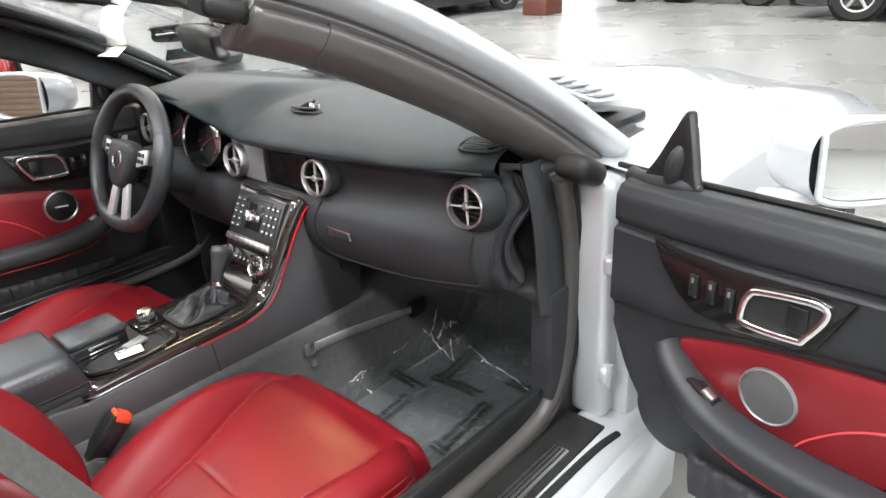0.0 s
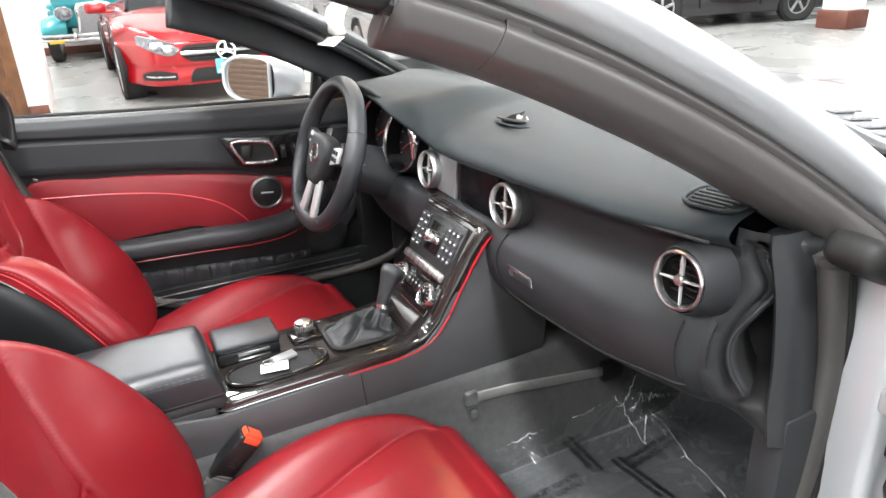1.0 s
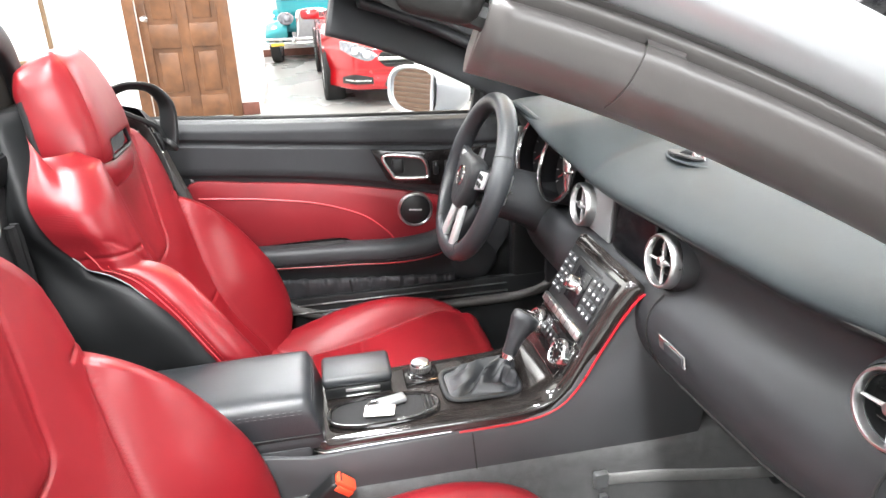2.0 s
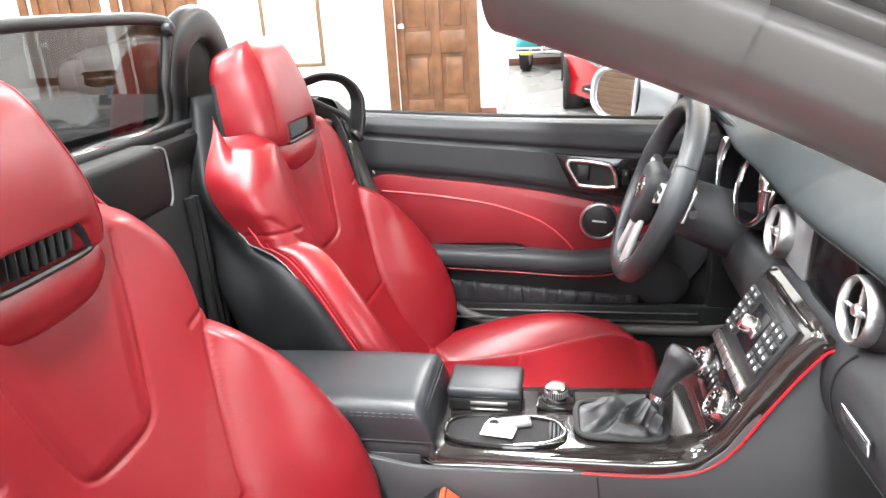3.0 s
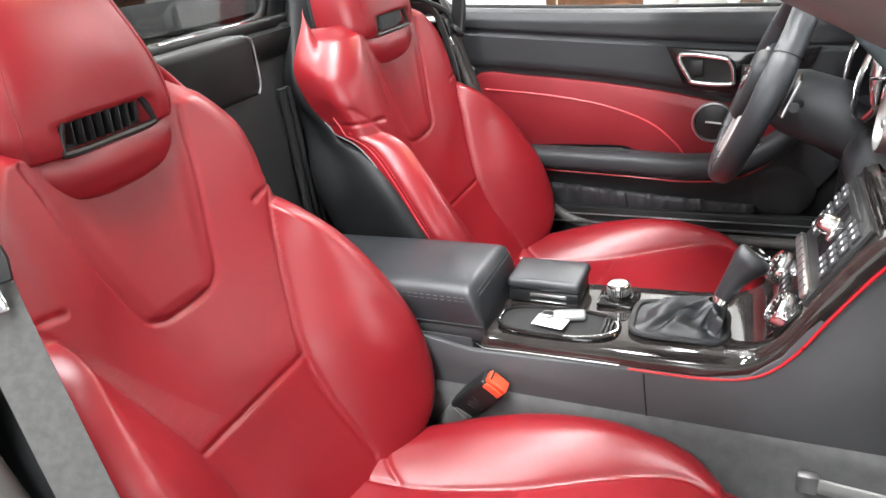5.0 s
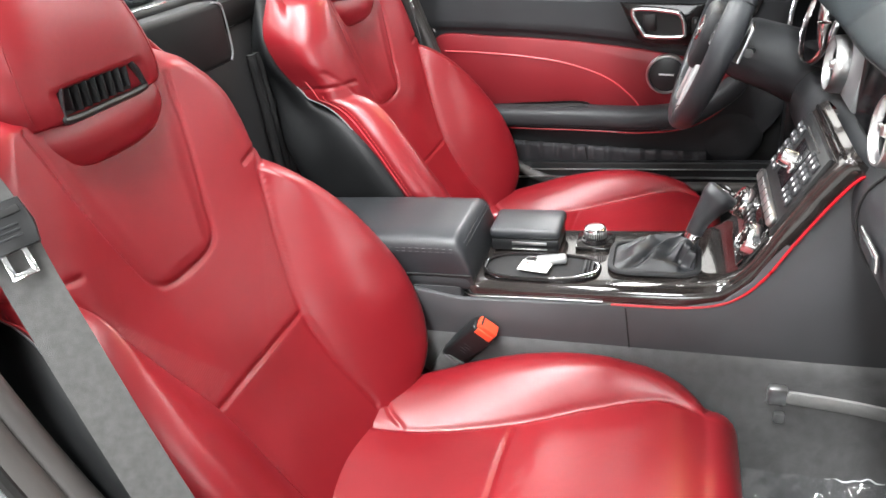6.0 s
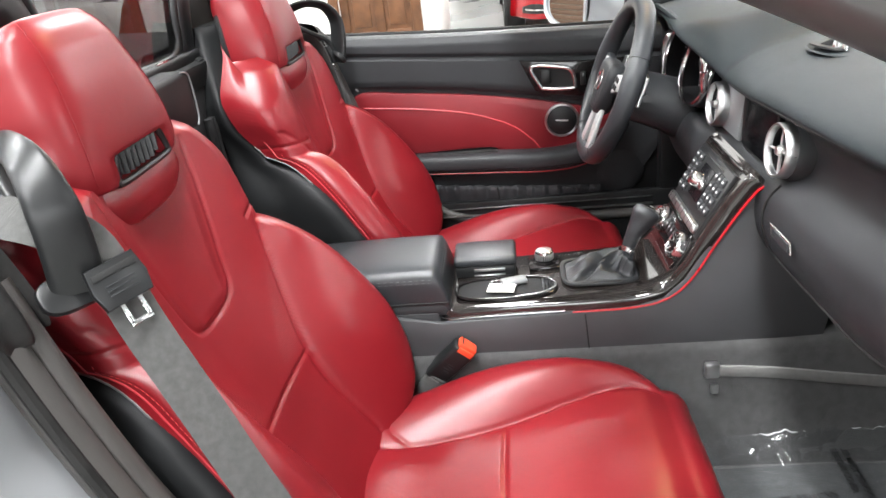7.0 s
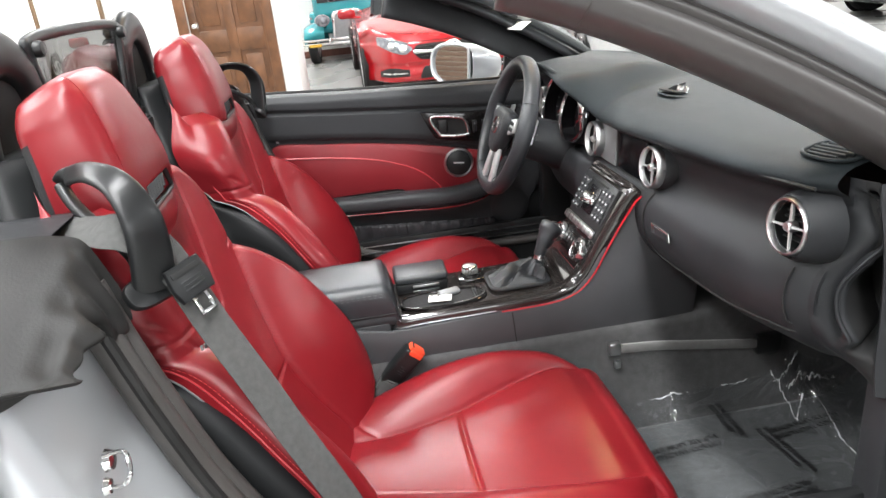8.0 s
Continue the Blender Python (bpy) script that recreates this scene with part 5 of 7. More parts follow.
# moulded recess at the passenger end: the dash edge, a lighter rim, a dark slot and the flat face beside the door seal
dash_edge = tab((0.600, 0.640), (0.640, 0.640), (0.663, 0.634), (0.698, 0.620), (0.743, 0.616), (0.780, 0.623), (0.821, 0.637), (0.842, 0.624), (0.868, 0.616), (0.900, 0.625))
rim_edge = tab((0.600, 0.662), (0.650, 0.668), (0.672, 0.662), (0.707, 0.640), (0.746, 0.632), (0.788, 0.645), (0.828, 0.657), (0.848, 0.643), (0.867, 0.632), (0.900, 0.64))
face_edge = tab((0.600, 0.684), (0.657, 0.674), (0.700, 0.673), (0.758, 0.668), (0.822, 0.658), (0.877, 0.643), (0.90, 0.640))
face_end = tab((0.600, 0.701), (0.687, 0.694), (0.736, 0.690), (0.782, 0.685), (0.827, 0.678), (0.868, 0.665), (0.891, 0.654), (0.90, 0.650))
pocket = []
for z in np.linspace(0.604, 0.894, 70):
    e, r, f, g = (float(fn(z)) for fn in (dash_edge, rim_edge, face_edge, face_end))
    deep = float(smooth(0.650, 0.680, z) * (1 - smooth(0.862, 0.884, z)))
    y0 = dash_face(0.606, max(z, 0.606)) + 0.0015
    ye, yf = max(y0 + 0.016, 0.046), 0.090
    flat = [(0.604, y0), (0.612, y0 + 0.003), (e - 0.006, ye - 0.006), (e, ye), (e + 0.002, ye + 0.008), (e + 0.003, ye + 0.012), (r - 0.004, ye + 0.008), (r, ye + 0.011), (r, ye + 0.018)]
    plain = [(0.604 + (f - 0.604) * t, y0 + (yf - y0) * t**1.6) for t in np.linspace(0, 1, 15)]
    hole = [(r - 0.012, 0.095), (r - 0.052, 0.150), (r - 0.030, 0.162), (f - 0.012, 0.150), (f - 0.005, 0.115), (f, yf)]
    front = [np.array(p) * deep + np.array(q) * (1 - deep) for p, q in zip(flat + hole, plain)]
    front = np.array(front + [np.array(p) for p in ((f + 0.006, yf - 0.003), (g - 0.004, 0.098), (g, 0.104), (g + 0.001, 0.125), (g - 0.004, 0.185))])
    pocket.append(np.c_[front[:, 0], front[:, 1], np.full(len(front), z)])
pocket = np.array(pocket)
# the slot's inner faces are also coloured near-black as its shade
recess = part("end_recess", sheet(pocket), soft_black, dash, "black moulded panel with a deep slot at the end of the dash", angle=55, flip=True,
              extra=shade_black, choose=np.tile((np.abs(np.arange(19) - 10.5) < 3).astype(int), 69).tolist())
line = spline(pocket[17:61, 6] + np.array((0.001, -0.002, 0)), 60)
part("recess_rim", tube(line, 0.0030, 10), soft_black, recess, "lighter rim of the slot")
# light sensor in its tray on the dash top
sm = Matrix.Translation((-0.004, 0.135, 0.912)) @ pose(0, 0, 0, -4, 0, 4)
tray = part("sensor_tray", moved(lathe([(0.0, -0.004), (0.045, -0.003), (0.062, 0.004), (0.066, 0.001)], 40), sm @ Matrix.Translation((0, 0, -0.004)) @ Matrix.Diagonal((1.0, 0.55, 0.7, 1))), dash_top_mat, dash, "shallow round tray with a small sensor")
part("sensor_slot", moved(slab(oval(0.040, 0.014, 30, 2.4), 0.003), sm @ pose(-0.012, -0.008, 0.001, 0, 0, 8)), shade_black, tray)
part("sensor_fin", moved(slab([(-0.022, 0.0), (0.010, 0.0), (0.020, 0.018), (-0.004, 0.010)], 0.010, 0.002, 2), sm @ pose(-0.010, 0.002, 0.002, 80, 0, 20)), plastic_black, tray)
part("sensor_eye", moved(merge(lathe([(0.0, 0.014), (0.006, 0.012), (0.008, 0.006), (0.008, 0.0)], 18), moved(lathe([(0.0, 0.012), (0.005, 0.010), (0.006, 0.0)], 18), Matrix.Translation((0.018, 0.004, 0)))), sm @ Matrix.Translation((0.004, 0.0, 0.002))), chrome, tray)

# instruments in their hood
inst = thing("instrument_cluster", (-0.36, 0.02, 0.80), "two round instruments with chrome rings under a hood", "instruments")
part("back_panel", box((-0.365, 0.052, 0.825), (0.40, 0.02, 0.16), 0.01), dial_black, inst)
for x in (-0.462, -0.300):
    m = frame_at((x, 0.022, 0.828), (0.10, -1, 0.28))
    g = part("gauge_tube", lathe([(0.068, -0.03), (0.0715, 0.026), (0.0735, 0.028), (0.0755, 0.024), (0.077, -0.03)], 48, m), dial_black, inst, "black gauge tube with a chrome ring")
    part("gauge_ring", lathe([(0.0705, 0.022), (0.0715, 0.028), (0.0735, 0.030), (0.0760, 0.026), (0.0765, 0.020)], 48, m), chrome, g, "chrome ring")
    part("dial", lathe([(0.0, -0.012), (0.067, -0.012)], 40, m), dial_black, g, "black dial")
    ticks = [moved(box((0, 0.058, -0.0105), (0.0014, 0.007, 0.001)), m @ pose(0, 0, 0, 0, 0, 130 - i * 13)) for i in range(0, 21, 2)]
    part("tick_marks", merge(*ticks), print_grey, g)
    part("needle", moved(box((0, 0.024, -0.008), (0.003, 0.05, 0.002), 0.0005, 1), m @ pose(0, 0, 0, 0, 0, 125)), red_line, g)
part("chrome_bridge", tube(spline([(-0.225, 0.0, 0.90), (-0.197, -0.012, 0.875), (-0.192, -0.016, 0.845), (-0.205, -0.012, 0.812)], 24), np.interp(np.linspace(0, 1, 24), [0, 0.3, 1], [0.006, 0.013, 0.006]), 12), chrome, inst, "chrome trim beside the gauge")
part("hood_edge", tube(spline([(-0.575, -0.004, 0.872), (-0.545, -0.030, 0.920), (-0.47, -0.052, 0.942), (-0.385, -0.058, 0.950), (-0.30, -0.052, 0.941), (-0.225, -0.030, 0.915), (-0.175, -0.002, 0.860)], 60), 0.007, 8), dash_top_mat, inst)

# ---- steering wheel ----
wheel = thing("steering_wheel", (-0.385, -0.16, 0.80), "black leather three-spoke steering wheel with silver lower spoke", "steering wheel")
wm = frame_at((-0.385, -0.160, 0.800), (0, -0.933, 0.36))
ang = np.linspace(0, 2 * math.pi, 120, endpoint=False)
rad = 0.172 - 0.010 * np.exp(-((np.abs((ang - 1.5 * math.pi + math.pi) % (2 * math.pi) - math.pi)) / 0.55) ** 2)
ring = np.c_[rad * np.cos(ang), rad * np.sin(ang), np.zeros(120)]
rim = part("rim", moved(sweep(ring, oval(0.0185, 0.0205, 18, 2.2), (0, 0, 1), 1 + 0.10 * np.exp(-((np.sin(ang) - 0.25) / 0.22) ** 2), True), wm), armrest_skin, wheel, "black leather rim", angle=180)
for a in (28, 152, 232, 308):
    t = radians(a)
    c = np.array((0.172 * math.cos(t), 0.172 * math.sin(t), 0))
    if a > 180:
        c *= 0.96
    rr = [(c[0] + 0.0205 * math.cos(b) * math.cos(t), c[1] + 0.0205 * math.cos(b) * math.sin(t), 0.0228 * math.sin(b)) for b in np.linspace(0, 2 * math.pi, 24, endpoint=False)]
    part("rim_seam", moved(tube(rr, 0.0008, 5, True, (math.cos(t), math.sin(t), 0.01)), wm), plastic_black, rim)
hub = part("airbag_cover", moved(slab(spline([(-0.060, 0.035), (-0.035, 0.048), (0.035, 0.048), (0.060, 0.035), (0.062, 0.0), (0.045, -0.045), (0.022, -0.068), (-0.022, -0.068), (-0.045, -0.045), (-0.062, 0.0)], 60, True), 0.040, 0.014, 4), wm @ Matrix.Translation((0, 0, -0.012))), soft_black, wheel, "black airbag cover with a round badge")
part("badge", moved(merge(lathe([(0.0195, 0.0), (0.0205, 0.003), (0.0225, 0.003), (0.0235, 0.0)], 32), *[moved(slab([(-0.004, 0.0), (0.004, 0.0), (0.0012, 0.020), (-0.0012, 0.020)], 0.002), pose(0, 0, 0, 0, 0, 120 * i)) for i in range(3)]), wm @ Matrix.Translation((0, 0.0, 0.029))), chrome, hub, "plain chrome badge")
for k in (1, -1):
    sp = part("side_spoke", moved(slab([(k * 0.055, 0.036), (k * 0.165, 0.046), (k * 0.168, 0.012), (k * 0.058, -0.012)][::k], 0.018, 0.005, 2), wm @ Matrix.Translation((0, 0, -0.014))), soft_black, wheel)
    part("button_pad", moved(slab([(k * 0.066, 0.032), (k * 0.112, 0.040), (k * 0.110, 0.004), (k * 0.064, -0.010)][::k], 0.008, 0.003, 2), wm @ Matrix.Translation((0, 0, 0.004))), vent_silver, sp, "silver button pad")
    for i in range(4):
        part("button", moved(box((k * (0.078 + 0.018 * (i % 2)), 0.024 - 0.016 * (i // 2), 0.013), (0.012, 0.010, 0.003), 0.001), wm), plastic_black, sp)
    part("lower_spoke", moved(slab([(k * 0.012, -0.060), (k * 0.038, -0.048), (k * 0.058, -0.146), (k * 0.026, -0.160)][::-k], 0.012, 0.004, 2), wm @ Matrix.Translation((0, 0, 0.002))), vent_silver, wheel, "silver lower spoke")
    part("shift_paddle", moved(slab([(k * 0.09, -0.02), (k * 0.135, -0.01), (k * 0.130, 0.05), (k * 0.105, 0.055)][::k], 0.006, 0.002, 2), wm @ Matrix.Translation((0, 0, -0.040))), satin_metal, wheel)
column_ = part("column_shroud", merge(lathe([(0.0, 0.0), (0.045, 0.0), (0.056, -0.03), (0.060, -0.10), (0.070, -0.16)], 32, wm @ Matrix.Translation((0, -0.01, -0.03)))), soft_black, wheel, "black steering column shroud")
for k, l in ((-1, 0.11), (1, 0.09)):
    part("stalk", moved(tube(spline([(k * 0.05, 0.0, -0.065), (k * (0.05 + l * 0.6), 0.008, -0.05), (k * (0.05 + l), 0.012, -0.045)], 14), [0.006] * 9 + [0.008] * 5, 10), wm), plastic_black, column_)

# ---- centre console ----
console = thing("centre_console", (0, -0.4, 0.44), "glossy black centre console with chrome and a red trim line", "console")
LINE = spline([(-0.548, 0.528), (-0.47, 0.533), (-0.36, 0.536), (-0.26, 0.538), (-0.195, 0.541), (-0.150, 0.553), (-0.118, 0.585), (-0.090, 0.637), (-0.058, 0.694), (-0.030, 0.740), (-0.012, 0.758)], 80)
half = np.interp(np.linspace(0, 1, 80), [0, 0.04, 0.3, 0.6, 0.8, 0.96, 1.0], [0.080, 0.098, 0.102, 0.104, 0.110, 0.122, 0.112])
tan = np.gradient(LINE, axis=0)
tan /= np.linalg.norm(tan, axis=1)[:, None]
nrm = np.c_[-tan[:, 1], tan[:, 0]]
trim_rows = []
for (y, z), (ny, nz), w in zip(LINE, nrm, half):
    r = 0.014
    prof = [(-w, -0.022)] + [(-w + r - r * math.cos(a), -r + r * math.sin(a)) for a in np.linspace(0, math.pi / 2, 7)]
    prof += [(x * (w - r), 0.0) for x in np.linspace(-0.8, 0.8, 9)]
    prof += [(w - r + r * math.sin(a), -r + r * math.cos(a)) for a in np.linspace(0, math.pi / 2, 7)] + [(w, -0.022)]
    trim_rows.append([(x, y + ny * h, z + nz * h) for x, h in prof])
trim = part("gloss_trim", sheet(np.array(trim_rows)), wood_black, console, "black high-gloss wood trim", angle=50, flip=True)
for k in (1, -1):
    RED_START = int(np.argmin(np.abs(LINE[:40, 0] + 0.309)))
    for off, r, mat, nm, i0 in ((0.020, 0.0009, satin_metal, "bright_edge", 0), (0.024, 0.0021, red_line, "red_strip", RED_START)):
        pts = [(k * (w + 0.003), y - ny * off, z - nz * off) for (y, z), (ny, nz), w in list(zip(LINE, nrm, half))[i0:77]]
        if nm == "bright_edge":
            pts = pts[:RED_START]
        part(nm, tube(pts, r, 8), mat, trim if nm == "bright_edge" else console, "thin red trim strip" if nm == "red_strip" else "")
    # grey side panels under the trim
    side = [(-0.90, 0.405), (-0.45, 0.412), (-0.20, 0.424), (0.0, 0.428), (0.13, 0.430), (0.15, 0.60), (0.10, 0.66), (0.02, 0.742), (-0.022, 0.735), (-0.055, 0.672), (-0.086, 0.616), (-0.112, 0.567), (-0.148, 0.531), (-0.20, 0.517), (-0.36, 0.512), (-0.54, 0.506), (-0.62, 0.520), (-0.90, 0.520)]
    m = Matrix(((0, 0, 1, k * 0.101 - 0.006), (1, 0, 0, 0), (0, 1, 0, 0), (0, 0, 0, 1)))
    part("side_panel", slab(side, 0.012, 0.004, 2, m), console_grey, console, "grey-black console side panel")
    part("panel_joint", rod((k * 0.1075, -0.275, 0.425), (k * 0.1075, -0.282, 0.510), 0.0012, 6), shade_black, console)
part("rear_body", box((0, -0.72, 0.475), (0.20, 0.36, 0.10), 0.012), soft_black, console)
part("stack_body", box((0, -0.01, 0.505), (0.18, 0.17, 0.12), 0.02), soft_black, console)

# armrest lid and the small lidded box in front of it
arm = thing("armrest", (0.01, -0.7, 0.52), "black leather armrest lid with stitched edges", "armrest")
ar = []
for y in np.linspace(-0.90, -0.522, 40):
    e = smooth(-0.522, -0.545, y)
    hgt = 0.520 + 0.090 * (0.25 + 0.75 * float(np.sqrt(np.clip(e, 0, 1)))) - 0.006 * smooth(-0.6, -0.9, y)
    q = [(x, z) for x, z in oval(0.090, 0.5, 56, 4.5)]
    ar.append([(x + 0.004, y, 0.515 + (hgt - 0.515) * (z + 0.5)) for x, z in q])
part("lid", sheet(np.array(ar), True, True, True), armrest_skin, arm, angle=60)
part("base", box((0.004, -0.71, 0.527), (0.182, 0.37, 0.026), 0.008), soft_black, arm)
part("split_line", box((0.004, -0.71, 0.5425), (0.184, 0.372, 0.003), 0.001), shade_black, arm)
for off in (0.0, 0.006):
    for k in (1, -1):
        line = np.array([(0.004 + k * 0.0885, y, 0.590 - off) for y in np.linspace(-0.88, -0.54, 60)])
        part("seam", merge(*[rod(line[i] + np.array((k * 0.0006, 0, 0)), line[i + 1] + np.array((k * 0.0006, 0.0, 0)), 0.0006, 4) for i in range(0, 58, 2)]), stitch_grey, arm)
    fx = np.linspace(-0.070, 0.078, 34)
    part("front_seam", merge(*[rod((fx[i], -0.5345 + off * 0.5, 0.5965 - off), (fx[i + 1], -0.5345 + off * 0.5, 0.5965 - off), 0.0006, 4) for i in range(0, 33, 2)]), stitch_grey, arm)
pb = thing("storage_lid", (-0.05, -0.46, 0.53), "small dark lidded compartment beside the cup recess", "compartment")
part("lid", box((-0.052, -0.458, 0.565), (0.084, 0.122, 0.020), 0.008, 3), armrest_skin, pb)
part("drawer", box((-0.050, -0.458, 0.545), (0.078, 0.116, 0.022), 0.003), plastic_black, pb)
part("catch", merge(box((-0.0105, -0.45, 0.549), (0.003, 0.060, 0.006), 0.001), box((-0.0105, -0.45, 0.538), (0.003, 0.060, 0.002), 0.0005, 1)), satin_metal, pb)

# cup recess with a key and a paper tag in it
cup = part("cup_recess", sweep(np.array([(0.045 + x, -0.420 + y, 0.538) for x, y in oval(0.040, 0.092, 60, 2.8)]), oval(0.004, 0.0035, 8), (0, 0, 1), closed=True), gloss_black, console, "oval recessed tray")
part("tray_floor", slab(oval(0.038, 0.090, 48, 2.8), 0.002, 0.0, 1, Matrix.Translation((0.045, -0.420, 0.5345))), fabric_black, cup)
# chrome arc laid on the rim as its highlight, no separate trim
part("tray_glint", tube([(0.045 + 0.040 * math.cos(a), -0.420 + 0.092 * math.sin(a), 0.541) for a in np.linspace(0.2, 2.0, 30)], 0.0016, 6), chrome, cup)
part("roller_cover", merge(*[box((0.045, -0.350 + 0.006 * i, 0.539), (0.055 - 0.004 * i, 0.004, 0.003), 0.001, 1) for i in range(4)]), plastic_black, cup)
key = thing("car_key", (0.045, -0.42, 0.537), "car key with a white paper tag lying in the tray", "key")
part("paper_tag", slab([(-0.026, -0.014), (0.024, -0.014), (0.026, 0.012), (-0.024, 0.014)], 0.0015, m=Matrix.Translation((0.055, -0.428, 0.5435)) @ pose(0, 0, 0, 4, 0, 82)), white_card, key, "white paper tag")
part("fob", moved(box((0, 0, 0), (0.024, 0.050, 0.010), 0.0045, 3), Matrix.Translation((0.030, -0.405, 0.5435)) @ pose(0, 0, 0, 0, 0, 14)), silver_plain, key)
part("key_ring", tube([(0.040 + 0.010 * math.cos(a), -0.436 + 0.010 * math.sin(a), 0.547) for a in np.linspace(0, 6.28, 24, endpoint=False)], 0.0014, 6, True), chrome, key)

# controller knob
kn = part("controller_base", box((-0.044, -0.343, 0.540), (0.058, 0.062, 0.008), 0.004), gloss_black, console, "black base of the control knob")
knob = part("control_knob", lathe([(0.0, 0.0245), (0.0145, 0.0245), (0.0168, 0.0235), (0.0178, 0.0210), (0.0178, 0.0060), (0.0166, 0.0045), (0.0166, 0.0)], 44, Matrix.Translation((-0.044, -0.343, 0.5435))), chrome, kn, "knurled silver control knob")
part("knob_cap", lathe([(0.0, 0.0258), (0.0115, 0.0256), (0.0140, 0.0246)], 36, Matrix.Translation((-0.044, -0.343, 0.5435))), satin_metal, knob)
for i in range(30):
    w = 2 * math.pi * i / 30
    part("knurl", moved(box((0.0180, 0, 0.0135), (0.0012, 0.0019, 0.0125), 0.0004, 1), Matrix.Translation((-0.044, -0.343, 0.5435)) @ Matrix.Rotation(w, 4, "Z")), satin_metal, knob)
part("knob_ring", lathe([(0.0205, 0.0), (0.0212, 0.003), (0.0228, 0.003), (0.0235, 0.0)], 40, Matrix.Translation((-0.044, -0.343, 0.5435))), gloss_black, kn)

# gear lever with its gaiter
lever = thing("gear_lever", (0.005, -0.24, 0.54), "black leather gear lever with a pleated gaiter", "gear lever")
part("surround", sweep(np.array([(0.008 + x, -0.245 + y, 0.543) for x, y in oval(0.050, 0.066, 56, 5)]), oval(0.005, 0.004, 8), (0, 0, 1), closed=True), soft_black, lever)
gaiter = []
for t in np.linspace(0, 1, 26):
    s = 1 - 0.80 * t**0.75
    cx, cy, cz = 0.008 - 0.006 * t, -0.245 + 0.050 * t, 0.542 + 0.040 * t
    ring_ = []
    for i, (x, y) in enumerate(oval(0.046 * s, 0.062 * s, 72, 2 + 3 * (1 - t))):
        a = i / 72 * 2 * math.pi
        w = 1 + 0.16 * math.sin(t * math.pi) * math.sin(7 * a + 5 * t) + 0.09 * math.sin(t * math.pi) * math.sin(13 * a - 9 * t)
        ring_.append((cx + x * w, cy + y * w, cz + 0.010 * math.sin(t * math.pi) * math.sin(5 * a + 9 * t)))
    gaiter.append(ring_)
part("gaiter", sheet(np.array(gaiter), True), armrest_skin, lever, "pleated black leather gaiter", angle=70)
part("collar", rod((0.002, -0.194, 0.574), (0.000, -0.188, 0.588), 0.0115, 18), chrome, lever)
stem = spline([(0.000, -0.189, 0.585), (-0.006, -0.176, 0.612), (-0.014, -0.160, 0.634), (-0.020, -0.148, 0.648)], 24)
part("grip", tube(stem, np.interp(np.linspace(0, 1, 24), [0, 0.25, 0.5, 0.72, 0.9, 1], [0.0125, 0.014, 0.019, 0.0255, 0.0255, 0.0205]), 26), armrest_skin, lever, "black leather grip", angle=180)
gt = Matrix.Translation((-0.0205, -0.1470, 0.6495)) @ pose(0, 0, 0, -28, -14, 0)
cap = part("grip_cap", lathe([(0.0, 0.004), (0.012, 0.0035), (0.0155, 0.0015), (0.016, -0.002)], 30, gt), gloss_black, lever, "black cap with a chrome rim")
part("cap_rim", lathe([(0.0155, 0.0), (0.0165, 0.002), (0.0175, 0.0)], 30, gt), chrome, cap)
part("cap_marks", moved(merge(*[box((-0.006 + 0.004 * i, 0.003 * (i % 2), 0.0045), (0.0022, 0.004, 0.0006)) for i in range(4)]), gt), print_grey, cap)

# radio and climate panel on the sloping stack
stack = Vector((0, -0.048, 0.712))
up_, out_ = Vector((0, 0.485, 0.874)), Vector((0, -0.874, 0.485))
sm_ = Matrix.Translation(stack) @ Matrix(((1, 0, 0), tuple((0, up_.y, out_.y)), tuple((0, up_.z, out_.z)))).to_4x4()
radio = thing("radio_unit", tuple(stack), "black radio with grey keys, chrome knob and disc slot", "radio")


def on_stack(geo):
    return moved(geo, sm_)


part("fascia", on_stack(slab([(-0.092, -0.090), (0.088, -0.090), (0.090, 0.034), (-0.094, 0.034)], 0.010, 0.004, 2, Matrix.Translation((0, 0, -0.004)))), plastic_black, radio)
part("screen", on_stack(box((-0.005, -0.018, 0.0065), (0.058, 0.062, 0.002), 0.001)), screen_mat, radio, "small dark radio screen")
part("tuning_knob", on_stack(merge(lathe([(0.0, 0.020), (0.010, 0.019), (0.0125, 0.016), (0.0135, 0.004), (0.015, 0.0)], 28, Matrix.Translation((-0.014, -0.018, 0.007))), box((0.012, -0.020, 0.010), (0.016, 0.014, 0.008), 0.002))), chrome, radio, "chrome tuning knob")
for r in range(4):
    for c in range(3):
        part("key", on_stack(box((0.040 + 0.0175 * c, 0.012 - 0.0185 * r, 0.0075), (0.0145, 0.0150, 0.004), 0.0015)), soft_black, radio)
        part("key_mark", on_stack(box((0.040 + 0.0175 * c, 0.012 - 0.0185 * r, 0.0098), (0.006, 0.0035, 0.0006))), print_grey, radio)
for r in range(5):
    for c in range(2):
        part("preset_key", on_stack(box((-0.079 + 0.021 * c, 0.014 - 0.0155 * r, 0.0075), (0.0180, 0.0125, 0.004), 0.0015)), soft_black, radio)
        part("key_mark", on_stack(box((-0.079 + 0.021 * c, 0.014 - 0.0155 * r, 0.0098), (0.008, 0.002, 0.0006))), print_grey, radio)
part("disc_slot", on_stack(box((0.0, 0.024, 0.0068), (0.10, 0.003, 0.002), 0.0005, 1)), shade_black, radio)
bar = part("switch_bar", on_stack(box((-0.003, -0.077, 0.0085), (0.172, 0.017, 0.010), 0.004, 3)), satin_metal, radio, "silver switch bar")
for i in range(8):
    part("bar_gap", on_stack(box((-0.078 + 0.0214 * i, -0.077, 0.0132), (0.0010, 0.0150, 0.0012))), shade_black, bar)
